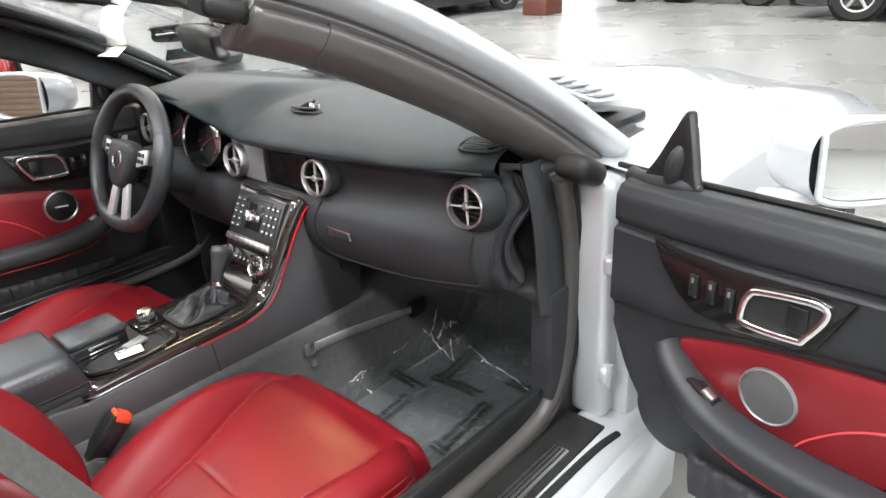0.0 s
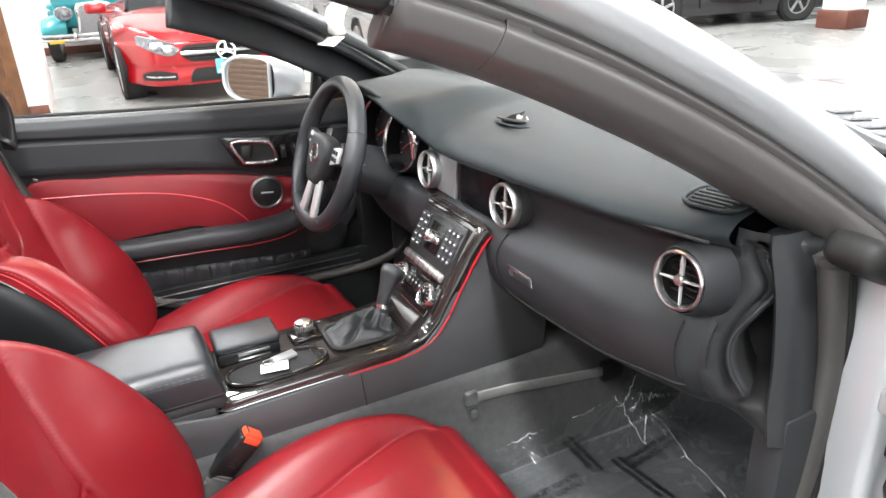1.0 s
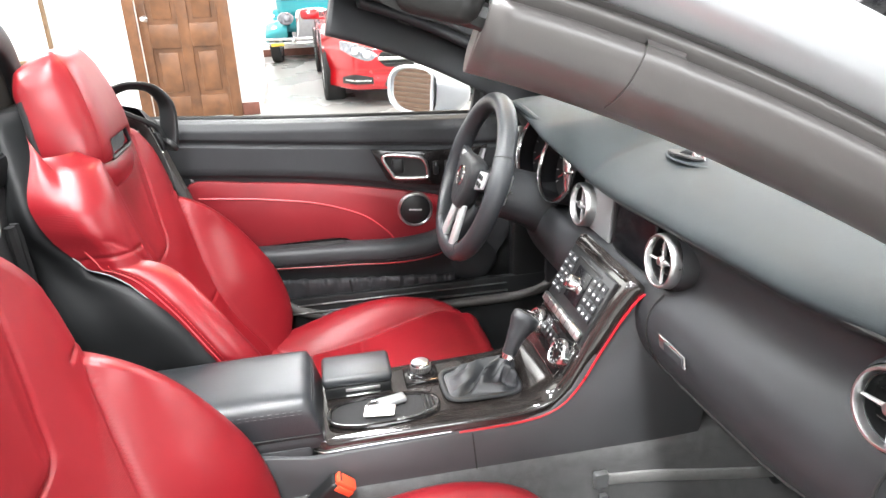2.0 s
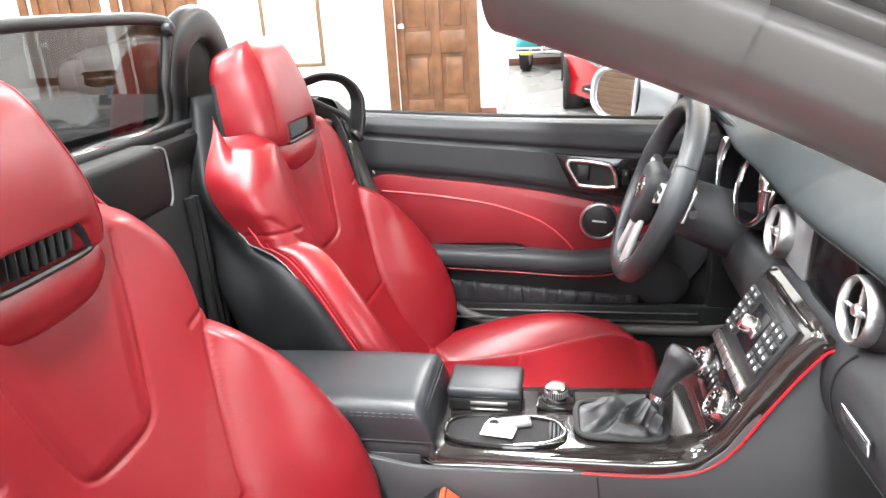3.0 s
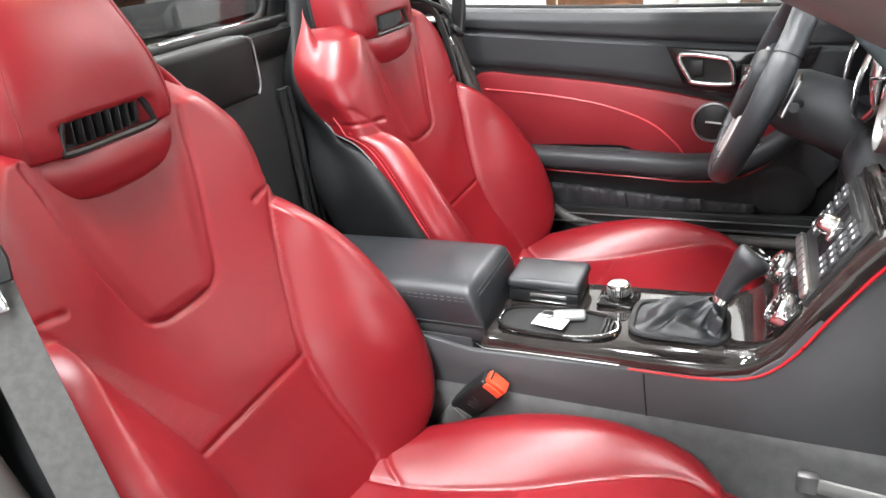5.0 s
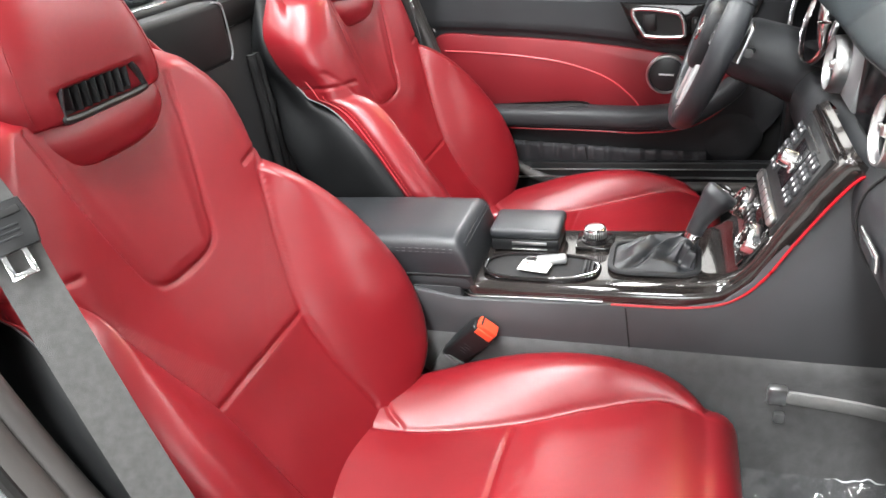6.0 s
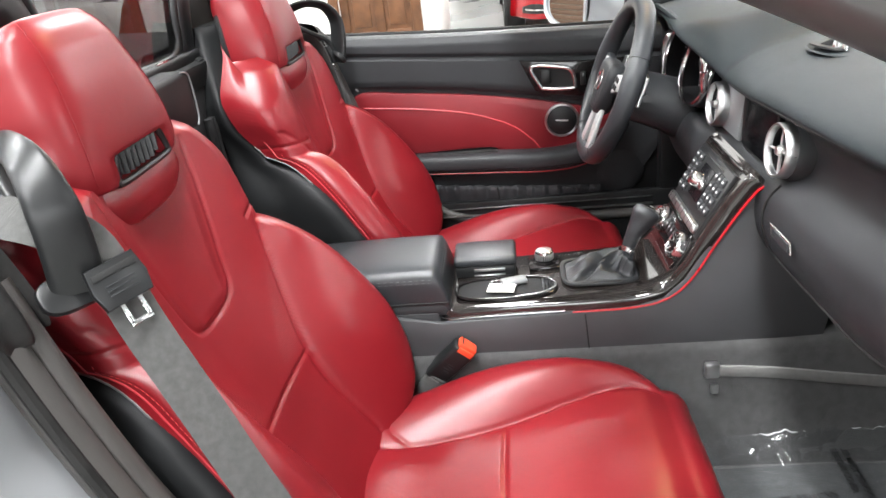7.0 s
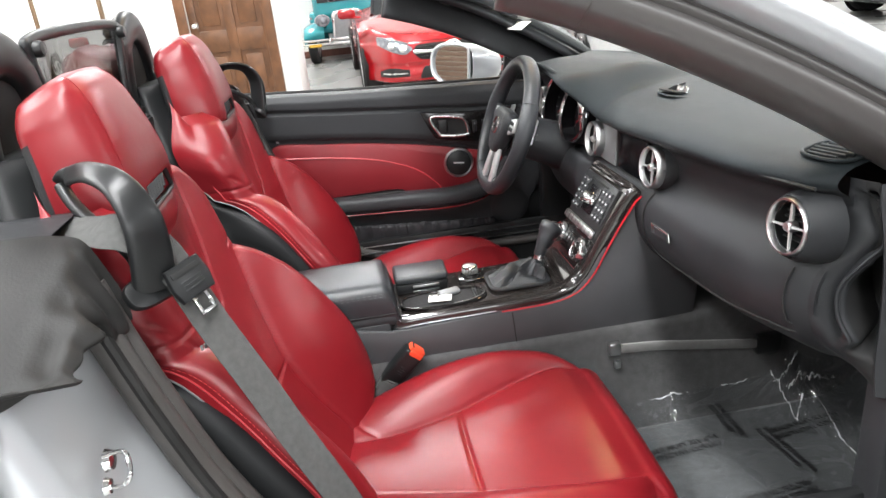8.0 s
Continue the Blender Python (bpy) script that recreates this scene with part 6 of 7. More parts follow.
part("top_glint_trim", on_stack(box((0.0, 0.046, 0.001), (0.19, 0.006, 0.004), 0.002)), gloss_black, radio)

climate = thing("climate_controls", (0, -0.1, 0.60), "climate panel with two chrome-ringed rotary dials", "controls")
part("panel", on_stack(slab([(-0.090, -0.150), (0.086, -0.150), (0.088, -0.096), (-0.092, -0.096)], 0.008, 0.004, 2, Matrix.Translation((0, 0, -0.003)))), gloss_black, climate)
for x in (-0.062, 0.060):
    m = sm_ @ Matrix.Translation((x, -0.122, 0.004))
    d = part("dial", lathe([(0.0195, 0.0145), (0.0205, 0.0160), (0.0222, 0.0165), (0.0240, 0.0150), (0.0252, 0.0110), (0.0256, 0.0)], 44, m), chrome, climate, "chrome-ringed rotary dial")
    part("dial_face", lathe([(0.0, 0.0150), (0.0120, 0.0150), (0.0130, 0.0142), (0.0197, 0.0145)], 36, m), gloss_black, d)
    part("dial_marks", moved(merge(*[moved(box((0, 0.0165, 0.0150), (0.0010, 0.0030, 0.0006)), pose(0, 0, 0, 0, 0, i * 30)) for i in range(12)]), m), print_grey, d)
    part("dial_pointer", moved(box((0, 0.0085, 0.0153), (0.0014, 0.0060, 0.0006)), m @ pose(0, 0, 0, 0, 0, 40)), print_grey, d)
for i in range(5):
    part("climate_key", on_stack(box((-0.032 + 0.016 * i, -0.120, 0.006), (0.013, 0.022, 0.004), 0.0015)), plastic_black, climate)
    part("key_mark", on_stack(box((-0.032 + 0.016 * i, -0.118, 0.0083), (0.005, 0.004, 0.0006))), print_grey, climate)
ashtray = part("ashtray_lid", sheet(np.array([[(x, y, z + 0.004) for x in np.linspace(-0.040, 0.072, 8)] for y, z in LINE[44:55]])), gloss_black, console, "black lidded tray", flip=True)
part("lid_edge", tube([(-0.040, *(LINE[44] + [0, 0.004])), (0.072, *(LINE[44] + [0, 0.004])), (0.072, *(LINE[48] + [0, 0.005])), (0.072, *(LINE[54] + [0, 0.005]))], 0.0012, 6), chrome, ashtray)

# ---- footwell ----
net = thing("tunnel_strap", (0.14, 0.1, 0.3), "grey elastic strap along the carpeted tunnel side", "strap")
sp_ = spline([(0.140, -0.062, 0.398), (0.143, 0.03, 0.392), (0.146, 0.13, 0.378), (0.146, 0.22, 0.364), (0.140, 0.29, 0.350)], 40)
part("strap", sweep(sp_, oval(0.004, 0.0115, 12, 3), (0, 0, 1)), strap_grey, net)
part("front_clip", box((0.140, 0.295, 0.352), (0.022, 0.060, 0.048), 0.006), plastic_black, net)
part("rear_clip", box((0.138, -0.066, 0.398), (0.014, 0.026, 0.030), 0.004), satin_metal, net)
part("hook", box((0.140, -0.060, 0.358), (0.010, 0.014, 0.018), 0.003), satin_metal, net)
mat_ = thing("floor_mat", (0.40, 0.2, 0.195), "charcoal floor mat under protective film", "floor mat")
part("mat", sheet(np.array([[(0.175 + 0.455 * s, y, z + 0.003 * math.sin(9 * s + 14 * y)) for s in np.linspace(0, 1, 16)] for y, z in spline([(-0.14, 0.203), (0.10, 0.203), (0.36, 0.205), (0.46, 0.225), (0.55, 0.310), (0.62, 0.42)], 40)])), mat_pile, mat_, angle=80)
film_thing = thing("protective_film", (0.40, 0.2, 0.21), "wrinkled clear film with black printing over the floor mat", "film")
random.seed(5)
FP = spline([(-0.16, 0.214), (0.10, 0.214), (0.35, 0.216), (0.45, 0.236), (0.54, 0.318), (0.60, 0.415)], 130)


CREASES = [((0.25, 0.361), (0.47, 0.312), 0.020, 0.005), ((0.26, 0.372), (0.45, 0.335), 0.012, 0.004), ((0.40, 0.483), (0.50, 0.415), 0.020, 0.005),
           ((0.175, 0.355), (0.277, 0.317), 0.026, 0.006), ((0.141, 0.347), (0.150, 0.474), 0.040, 0.006), ((0.173, 0.348), (0.195, 0.496), 0.034, 0.007),
           ((0.130, 0.320), (0.145, 0.16), 0.026, 0.006), ((0.165, 0.33), (0.19, 0.25), 0.018, 0.004), ((0.15, 0.15), (0.17, 0.01), 0.020, 0.005),
           ((0.60, 0.02), (0.63, -0.10), 0.018, 0.006), ((0.20, 0.33), (0.235, 0.29), 0.014, 0.003), ((0.30, 0.41), (0.36, 0.45), 0.010, 0.004)]


def film_at(s, t):
    """The film's surface, s across and t forward, with wrinkles gathering towards its inner front corner."""
    y = np.interp(t, np.linspace(0, 1, 130), FP[:, 0])
    z = np.interp(t, np.linspace(0, 1, 130), FP[:, 1])
    x = 0.135 + 0.525 * s
    w = 0.004 * np.sin(26 * s + 9 * t) * np.sin(15 * t - 4 * s) + 0.0015 * np.sin(47 * s - 21 * t)
    knot = np.exp(-(((x - 0.16) / 0.08) ** 2 + ((y - 0.35) / 0.08) ** 2))
    w = w + knot * (0.020 * np.abs(np.sin(16 * np.arctan2(y - 0.345, x - 0.145))) + 0.014)
    tri = np.abs((23 * x + 9 * y + 0.6 * np.sin(17 * y)) % 1 - 0.5) + np.abs((11 * x - 19 * y + 0.5 * np.sin(21 * x)) % 1 - 0.5) + 0.6 * np.abs((37 * x + 31 * y + 0.8 * np.sin(29 * (x - y))) % 1 - 0.5)
    w = w + 0.0030 * tri * (0.35 + smooth(0.30, 0.42, y) + np.exp(-(s / 0.12) ** 2) + np.exp(-((1 - s) / 0.10) ** 2))
    edge = np.exp(-(s / 0.06) ** 2) * 0.045 + np.exp(-((1 - s) / 0.05) ** 2) * 0.03
    w = w + 0.016 * np.exp(-((y - 0.06 - 0.10 * s) / 0.014) ** 2) * (1 - s) ** 2
    for (ax, ay), (bx, by), high, wide in CREASES:
        px, py = x - ax, y - ay
        dx, dy = bx - ax, by - ay
        k = np.clip((px * dx + py * dy) / (dx * dx + dy * dy), 0, 1)
        dist = np.hypot(px - k * dx, py - k * dy) + 0.0015 * np.sin(60 * k + 9 * ax)
        w = w + high * (1 - 0.6 * k) * np.exp(-(dist / wide))
    return np.stack([x, y, z + 0.004 + np.abs(w) * 0.8 + edge], -1)


ss, tt = np.meshgrid(np.linspace(0, 1, 200), np.linspace(0, 1, 260))
fl = part("film", sheet(film_at(ss, tt)), film, film_thing, "clear wrinkled plastic film", angle=180)
fl.visible_shadow = False
# pale ridges along the film's folds, standing in for the glints there
for i, line in enumerate((((0.24, 0.372), (0.33, 0.345), (0.42, 0.335), (0.50, 0.312)), ((0.128, 0.40), (0.140, 0.37), (0.160, 0.33), (0.168, 0.30)), ((0.172, 0.42), (0.180, 0.37), (0.178, 0.325)), ((0.148, 0.302), (0.19, 0.312), (0.26, 0.300)),
                          ((0.142, 0.290), (0.150, 0.22), (0.144, 0.14)), ((0.146, 0.13), (0.152, 0.06), (0.148, -0.01)), ((0.21, 0.345), (0.24, 0.315), (0.275, 0.290)), ((0.600, 0.30), (0.612, 0.22), (0.618, 0.15)), ((0.605, 0.02), (0.625, -0.05), (0.628, -0.10)))):
    q = spline(line, 40)
    q = q + 0.0009 * np.c_[np.sin(np.arange(40) * 1.1 + i), np.sin(np.arange(40) * 0.7 + 2 * i)]
    w = film_at((q[:, 0] - 0.135) / 0.525, np.interp(q[:, 1], FP[:, 0], np.linspace(0, 1, 130)))
    thick = 0.0011 * (0.25 + np.abs(np.sin(np.arange(40) * 0.37 + i) * np.sin(np.arange(40) * 0.13 + 1.7 * i)))
    part("fold_ridge", tube(w + np.array((0, 0, 0.0012)), thick, 6), film_glint, fl, "pale ridge drawn as a glint along a film fold")


def words(text, x, y, size, turn):
    cu = bpy.data.curves.new("printed_line", "FONT")
    cu.body, cu.size, cu.extrude, cu.offset = text, size, 0.0006, 0.00045
    cu.materials.append(print_black)
    ob = new("printed_line", cu)
    ob.matrix_world = pose(x, y, 0.2230, 0, 0, turn)
    ob.parent = film_thing
    ob.matrix_parent_inverse = BASES[film_thing.name].inverted()
    ob["label"] = "black printed warning words"
    return ob


for x, y, turn, size in ((0.290, -0.075, 96, 0.0185), (0.452, 0.215, 276, 0.0185), (0.120, -0.02, 92, 0.0165), (0.285, 0.225, 98, 0.0165), (0.555, 0.19, 96, 0.0185)):
    away = Matrix.Rotation(radians(turn), 4, "Z") @ Vector((0.004, -0.022, 0))
    words("DEALER MUST REMOVE", x, y, size, turn)
    words("PROTECTIVE COVER", x + away.x, y + away.y, size, turn)
for x, y, t in ((0.125, 0.166, -2), (0.262, 0.216, 6), (0.44, 0.02, -4), (0.43, 0.315, 4)):
    words("DEALER MUST REMOVE", x, y, 0.0145, t)
    words("PROTECTIVE COVER", x + 0.002, y - 0.018, 0.0145, t)

# ---- doors ----
belt_z = tab((-0.90, 0.917), (-0.85, 0.914), (-0.58, 0.897), (-0.25, 0.882), (0.0, 0.872), (0.16, 0.868))
line_z = tab((-0.90, 0.872), (-0.84, 0.866), (-0.35, 0.821), (-0.17, 0.806), (0.0, 0.800), (0.16, 0.80))
red_z = tab((-0.90, 0.778), (-0.80, 0.770), (-0.514, 0.742), (-0.35, 0.716), (-0.21, 0.686), (-0.12, 0.665), (0.16, 0.64))


def car_door(name, k, turn, label):
    """A whole door; k is the side of the car, turn the pose that opens it."""
    d = None
    flat = Matrix(((0, 0, -k, k * 0.70), (1, 0, 0, 0), (0, 1, 0, 0), (0, 0, 0, 1)))

    def add(nm, geo, mat, parent=None, lab="", angle=40):
        return part(nm, moved(geo, turn), mat, d or body, lab, angle)

    def plate(nm, outline, depth, mat, lift=0.0, r=0.002, parent=None, lab="", n=0):
        o = spline(outline, n, True) if n else outline
        return add(nm, slab(o, depth, r, 2, flat @ Matrix.Translation((0, 0, lift))), mat, parent, lab)

    def at(pts):
        return np.array([(k * (0.70 - dd), y, z) for y, z, dd in pts])
    ys = np.linspace(-0.885, 0.035, 64)
    foot = tab((-0.885, 0.345), (-0.30, 0.345), (-0.19, 0.362), (-0.10, 0.405), (-0.03, 0.462), (0.01, 0.53), (0.035, 0.60))
    rows_ = []
    for y in ys:
        zb, zl, zr = float(belt_z(y)), float(line_z(y)), float(red_z(y))
        rear = 0.02 * float(smooth(-0.84, -0.885, y))
        prof = [(-0.060, zb - 0.012), (-0.050, zb - 0.002), (-0.020, zb), (0.0, zb - 0.006), (0.010, zb - 0.022), (0.010, zl + 0.008), (0.003, zl + 0.001), (0.003, zl - 0.003), (0.012, zl - 0.010), (0.013, zr + 0.014), (0.004, zr + 0.004), (0.0, zr - 0.01),
                (0.0, 0.0), (0.0, 0.0), (0.002, 0.0), (0.0, 0.0), (-0.02, 0.0), (-0.06, 0.0)]
        zf = float(foot(y))
        for i, s_ in enumerate((0.86, 0.62, 0.36, 0.14, 0.04, 0.0)):
            prof[12 + i] = (prof[12 + i][0], zf + (zr - 0.01 - zf) * s_)
        q = []
        for (d0, z0), (d1, z1) in zip(prof, prof[1:]):
            for s in np.linspace(0, 1, 4, endpoint=False):
                q.append((y, z0 + (z1 - z0) * s, d0 + (d1 - d0) * s - rear))
        rows_.append(at(q))
    d = add(name, sheet(np.array(rows_)), soft_black, None, label, angle=50)
    red_out = [(-0.80, 0.762), (-0.66, 0.751), (-0.514, 0.735), (-0.35, 0.709), (-0.21, 0.679), (-0.135, 0.655), (-0.108, 0.640), (-0.130, 0.610), (-0.20, 0.572), (-0.30, 0.556), (-0.41, 0.562), (-0.45, 0.580), (-0.60, 0.580), (-0.72, 0.578), (-0.80, 0.60), (-0.815, 0.70)]
    red_in = plate("red_insert", red_out, 0.014, leather_door, -0.004, 0.005, lab="red leather door insert", n=110)
    seam = spline([(-0.79, 0.722, 0.0105), (-0.65, 0.708, 0.0105), (-0.518, 0.686, 0.0105), (-0.43, 0.658, 0.0105), (-0.375, 0.630, 0.0105), (-0.33, 0.590, 0.0105), (-0.312, 0.566, 0.0105)], 60)
    add("seam", tube(at(seam), 0.0022, 6), piping_red, red_in)
    # loudspeaker
    m = turn @ flat @ Matrix.Translation((-0.250 if k < 0 else -0.262, 0.641 if k < 0 else 0.622, 0.008))
    sp = part("speaker", lathe([(0.040, 0.004), (0.0425, 0.008), (0.0455, 0.007), (0.048, 0.0)] if k < 0 else [(0.040, 0.004), (0.0415, 0.007), (0.0435, 0.006), (0.045, 0.0)], 44, m), satin_metal if k < 0 else silver_plain, d, "round speaker with a bright ring")
    part("speaker_grille", lathe([(0.0, 0.006), (0.030, 0.0055), (0.041, 0.003)], 36, m), plastic_black if k < 0 else speaker_cloth, d)
    if k < 0:
        part("speaker_badge", moved(box((0, 0.0, 0.0062), (0.034, 0.004, 0.001)), m @ pose(0, 0, 0, 0, 0, -6)), print_grey, d)
    # gloss panel with the handle
    gp = plate("handle_panel", [(-0.356, 0.812), (-0.30, 0.806), (-0.20, 0.798), (-0.10, 0.796), (-0.052, 0.802), (-0.070, 0.765), (-0.105, 0.725), (-0.135, 0.707), (-0.20, 0.706), (-0.295, 0.718), (-0.318, 0.730), (-0.335, 0.765)], 0.010, gloss_black, 0.010, 0.003, lab="gloss black panel round the door handle")
    hr = spline([(-0.325, 0.795), (-0.245, 0.787), (-0.222, 0.775), (-0.214, 0.745), (-0.222, 0.730), (-0.290, 0.735), (-0.305, 0.745)], 60, True)
    add("handle_ring", sweep(at([(y, z, 0.024) for y, z in hr]), oval(0.0055, 0.006, 10, 2.6), (1, 0, 0), closed=True), chrome, gp, "chrome inner door handle")
    add("handle_bowl", slab([(y, z) for y, z in hr], 0.003, 0, 1, flat @ Matrix.Translation((0, 0, 0.0195))), shade_black, gp)
    add("handle_lever", moved(box((0, 0, 0), (0.030, 0.040, 0.008), 0.004, 3), flat @ Matrix.Translation((-0.290, 0.765, 0.022))), plastic_black, gp)
    for i in range(3):
        add("seat_switch", moved(box((0, 0, 0), (0.014, 0.036, 0.006), 0.002), flat @ Matrix.Translation((-0.192 + 0.030 * i, 0.752, 0.022))), plastic_black, gp)
        add("switch_mark", moved(box((0, 0, 0), (0.004, 0.008, 0.001)), flat @ Matrix.Translation((-0.192 + 0.030 * i, 0.762, 0.0256))), silver_plain, gp)
    # armrest with pull and red line
    ap = spline([(-0.735, 0.560, 0.020), (-0.60, 0.556, 0.030), (-0.44, 0.552, 0.036), (-0.30, 0.545, 0.036), (-0.20, 0.555, 0.030), (-0.13, 0.588, 0.018), (-0.085, 0.628, 0.004)], 60)
    arm_ = add("armrest", sweep(at(ap), oval(0.034, 0.024, 24, 3.2), (0, 0, 1), np.interp(np.linspace(0, 1, 60), [0, 0.1, 0.7, 0.9, 1], [0.75, 1, 1.05, 1.0, 0.7])), soft_black, None, "dark padded door armrest", 70)
    for y0, y1, zz in ((-0.66, -0.45, 0.580),):
        add("pull_cup", moved(slab([(y0, -0.012), (y1, -0.012), (y1 + 0.02, 0.010), (y0 - 0.01, 0.010)], 0.004, 0.001, 1), Matrix(((0, -k, 0, k * 0.668), (1, 0, 0, 0), (0, 0, 1, zz - 0.004), (0, 0, 0, 1)))), shade_black, arm_)
    rl = spline([(-0.735, 0.534, 0.044), (-0.60, 0.527, 0.048), (-0.44, 0.521, 0.054), (-0.30, 0.513, 0.054), (-0.20, 0.521, 0.046), (-0.13, 0.557, 0.038), (-0.09, 0.597, 0.016)], 60)
    add("red_strip", tube(at(rl), 0.0017, 6), red_line, arm_, "thin red trim strip")
    ws = Matrix(((0, -k, 0, k * 0.672), (1, 0, 0, -0.172), (0, 0, 1, 0.588), (0, 0, 0, 1)))
    add("window_switch", moved(box((0, 0, 0), (0.058, 0.026, 0.010), 0.003), ws @ pose(0, 0, 0, 0, -24, 0)), gloss_black, arm_)
    add("switch_rocker", moved(box((-0.010, 0, 0.006), (0.022, 0.016, 0.008), 0.003), ws @ pose(0, 0, 0, 0, -24, 0)), satin_metal, arm_)
    # gathered pocket
    pk = []
    for i, t in enumerate(np.linspace(0, 1, 130)):
        y = -0.68 + 0.53 * t
        zt = 0.482 - 0.042 * t
        ruff = 0.0022 * math.sin(t * 92) + 0.0018 * math.sin(t * 57 + 1) + 0.0010 * math.sin(t * 171)
        full = 0.016 * math.sin(t * math.pi) ** 0.5
        pk.append(at([(y, zt + 0.4 * ruff, 0.002), (y, zt + 0.008 + 0.5 * ruff, 0.010 + full + ruff), (y, zt - 0.004, 0.014 + full + 1.6 * ruff), (y, zt - 0.020, 0.012 + full + 0.8 * ruff), (y, zt - 0.05, 0.010 + 0.8 * full + 0.1 * ruff), (y, zt - 0.085, 0.002)]))
    add("pocket", sheet(np.array(pk)), pocket_cloth, None, "gathered black fabric map pocket", angle=180)
    add("pocket_seam", rod(at([(-0.44, 0.470, 0.034)])[0], at([(-0.432, 0.395, 0.020)])[0], 0.002, 6), rubber)
    # woofer bulge low in the front corner
    wf = turn @ flat @ Matrix.Translation((-0.095, 0.478, 0.0)) @ Matrix.Diagonal((0.72, 0.68, 1, 1))
    part("woofer_cover", lathe([(0.0, 0.005), (0.06, 0.0045), (0.085, 0.003), (0.095, -0.002)], 48, wf), soft_black, d, "round woofer cover", angle=60)
    # outer skin, edges, glass slot
    sk = []
    for y in np.linspace(-0.885, 0.040, 30):
        sk.append([(k * x, y, z) for x, z in spline([(0.770, float(belt_z(y)) - 0.006), (0.815, float(belt_z(y)) - 0.016), (0.868, 0.79), (0.888, 0.66), (0.885, 0.50), (0.862, 0.36), (0.80, 0.335)], 30)])
    add("outer_skin", sheet(np.array(sk)), silver_paint, None, "silver outer door skin", 180)
    for y, nm in ((-0.885, "rear_edge"), (0.036, "front_edge")):
        low = 0.35 if y < 0 else 0.60
        o = [(0.71, low), (0.80, low - 0.014), (0.862, low + 0.01), (0.885, max(0.50, low + 0.03)), (0.888, 0.66), (0.868, 0.79), (0.815, float(belt_z(y)) - 0.016), (0.77, float(belt_z(y)) - 0.006), (0.71, float(belt_z(y)) - 0.01)]
        add(nm, slab([(k * x, z) for x, z in o], 0.006, 0, 1, Matrix(((1, 0, 0, 0), (0, 0, 1, y - 0.003), (0, 1, 0, 0), (0, 0, 0, 1)))), silver_paint)
    add("window_seal", tube(np.array([(k * 0.768, y, float(belt_z(y)) - 0.002) for y in np.linspace(-0.88, 0.10, 40)]), 0.0055, 8), rubber)
    # sail panel at the foot of the windscreen pillar
    tri = spline([(0.022, 0.862), (-0.012, 0.915), (-0.050, 0.982), (-0.060, 0.990), (-0.066, 0.978), (-0.080, 0.905), (-0.082, 0.872), (-0.03, 0.862)], 50, True)
    sail = add("sail_panel", slab(tri, 0.022, 0.005, 2, flat @ Matrix.Translation((0, 0, -0.046))), plastic_black, None, "black triangular sail panel")
    skirt = spline([(0.046, 0.866, -0.040), (0.010, 0.869, -0.030), (-0.04, 0.873, -0.026), (-0.09, 0.877, -0.034)], 30)
    add("sail_skirt", sweep(at(skirt), oval(0.013, 0.015, 16), (0, 0, 1), np.interp(np.linspace(0, 1, 30), [0, 0.15, 0.8, 1], [1.1, 1.0, 0.9, 0.4])), soft_black, sail, "", 180)
    add("tweeter", moved(lathe([(0.0, 0.012), (0.010, 0.011), (0.015, 0.006), (0.017, -0.004)], 28), flat @ Matrix.Translation((-0.046, 0.905, -0.026)) @ pose(0, 0, 0, 0, 0, 12) @ Matrix.Diagonal((0.9, 2.2, 1.3, 1))), soft_black, sail)
    return d


OPEN = Matrix.Translation((0.747, 0.152, 0.021)) @ Matrix.Rotation(radians(76.5), 4, "Z") @ Matrix.Translation((-0.72, -0.12, 0))
car_door("door", -1, Matrix(), "closed driver's door with red leather insert")
car_door("door", 1, OPEN, "wide open passenger door with red leather insert")
door_mirror(OPEN @ frame_at((0.975, -0.222, 0.897), (-0.50, -0.86, 0.08)), 1, "silver door mirror on the open passenger door")
solo("sill_strip", merge(box((-0.650, -0.34, 0.394), (0.006, 0.66, 0.004), 0.001), box((-0.659, -0.34, 0.412), (0.004, 0.66, 0.003), 0.001)), satin_metal, "bright metal strip on the driver's door sill", "sill trim")

# ---- parked cars ----
def road_wheel(parent, c, r, w, axis_y=True, rim_mat=None):
    m = Matrix.Translation(c) @ pose(0, 0, 0, 90, 0, 0)
    wh = part("wheel", lathe([(r * 0.66, w * 0.46), (r * 0.94, w * 0.5), (r, w * 0.36), (r, -w * 0.36), (r * 0.94, -w * 0.5), (r * 0.66, -w * 0.46), (r * 0.62, 0), (r * 0.66, w * 0.46)], 40, m), tyre_mat, parent, "black tyre on a light alloy rim")
    sg = 1 if c[1] > parent.location.y else -1
    dish = lathe([(r * 0.66, -sg * w * 0.46), (r * 0.60, -sg * w * 0.44), (r * 0.58, -sg * w * 0.1), (0, -sg * w * 0.08)], 36, m)
    part("rim", merge(dish), rim_mat or satin_metal, wh)
    for i in range(5):
        part("spoke", moved(box((0, r * 0.34, -sg * w * 0.40), (r * 0.14, r * 0.52, w * 0.12), 0.01), m @ pose(0, 0, 0, 0, 0, 72 * i)), rim_mat or satin_metal, wh)
    part("hub_cap", lathe([(0, -sg * w * 0.5), (r * 0.10, -sg * w * 0.48), (r * 0.14, -sg * w * 0.36)], 18, m), chrome, wh)
    return wh


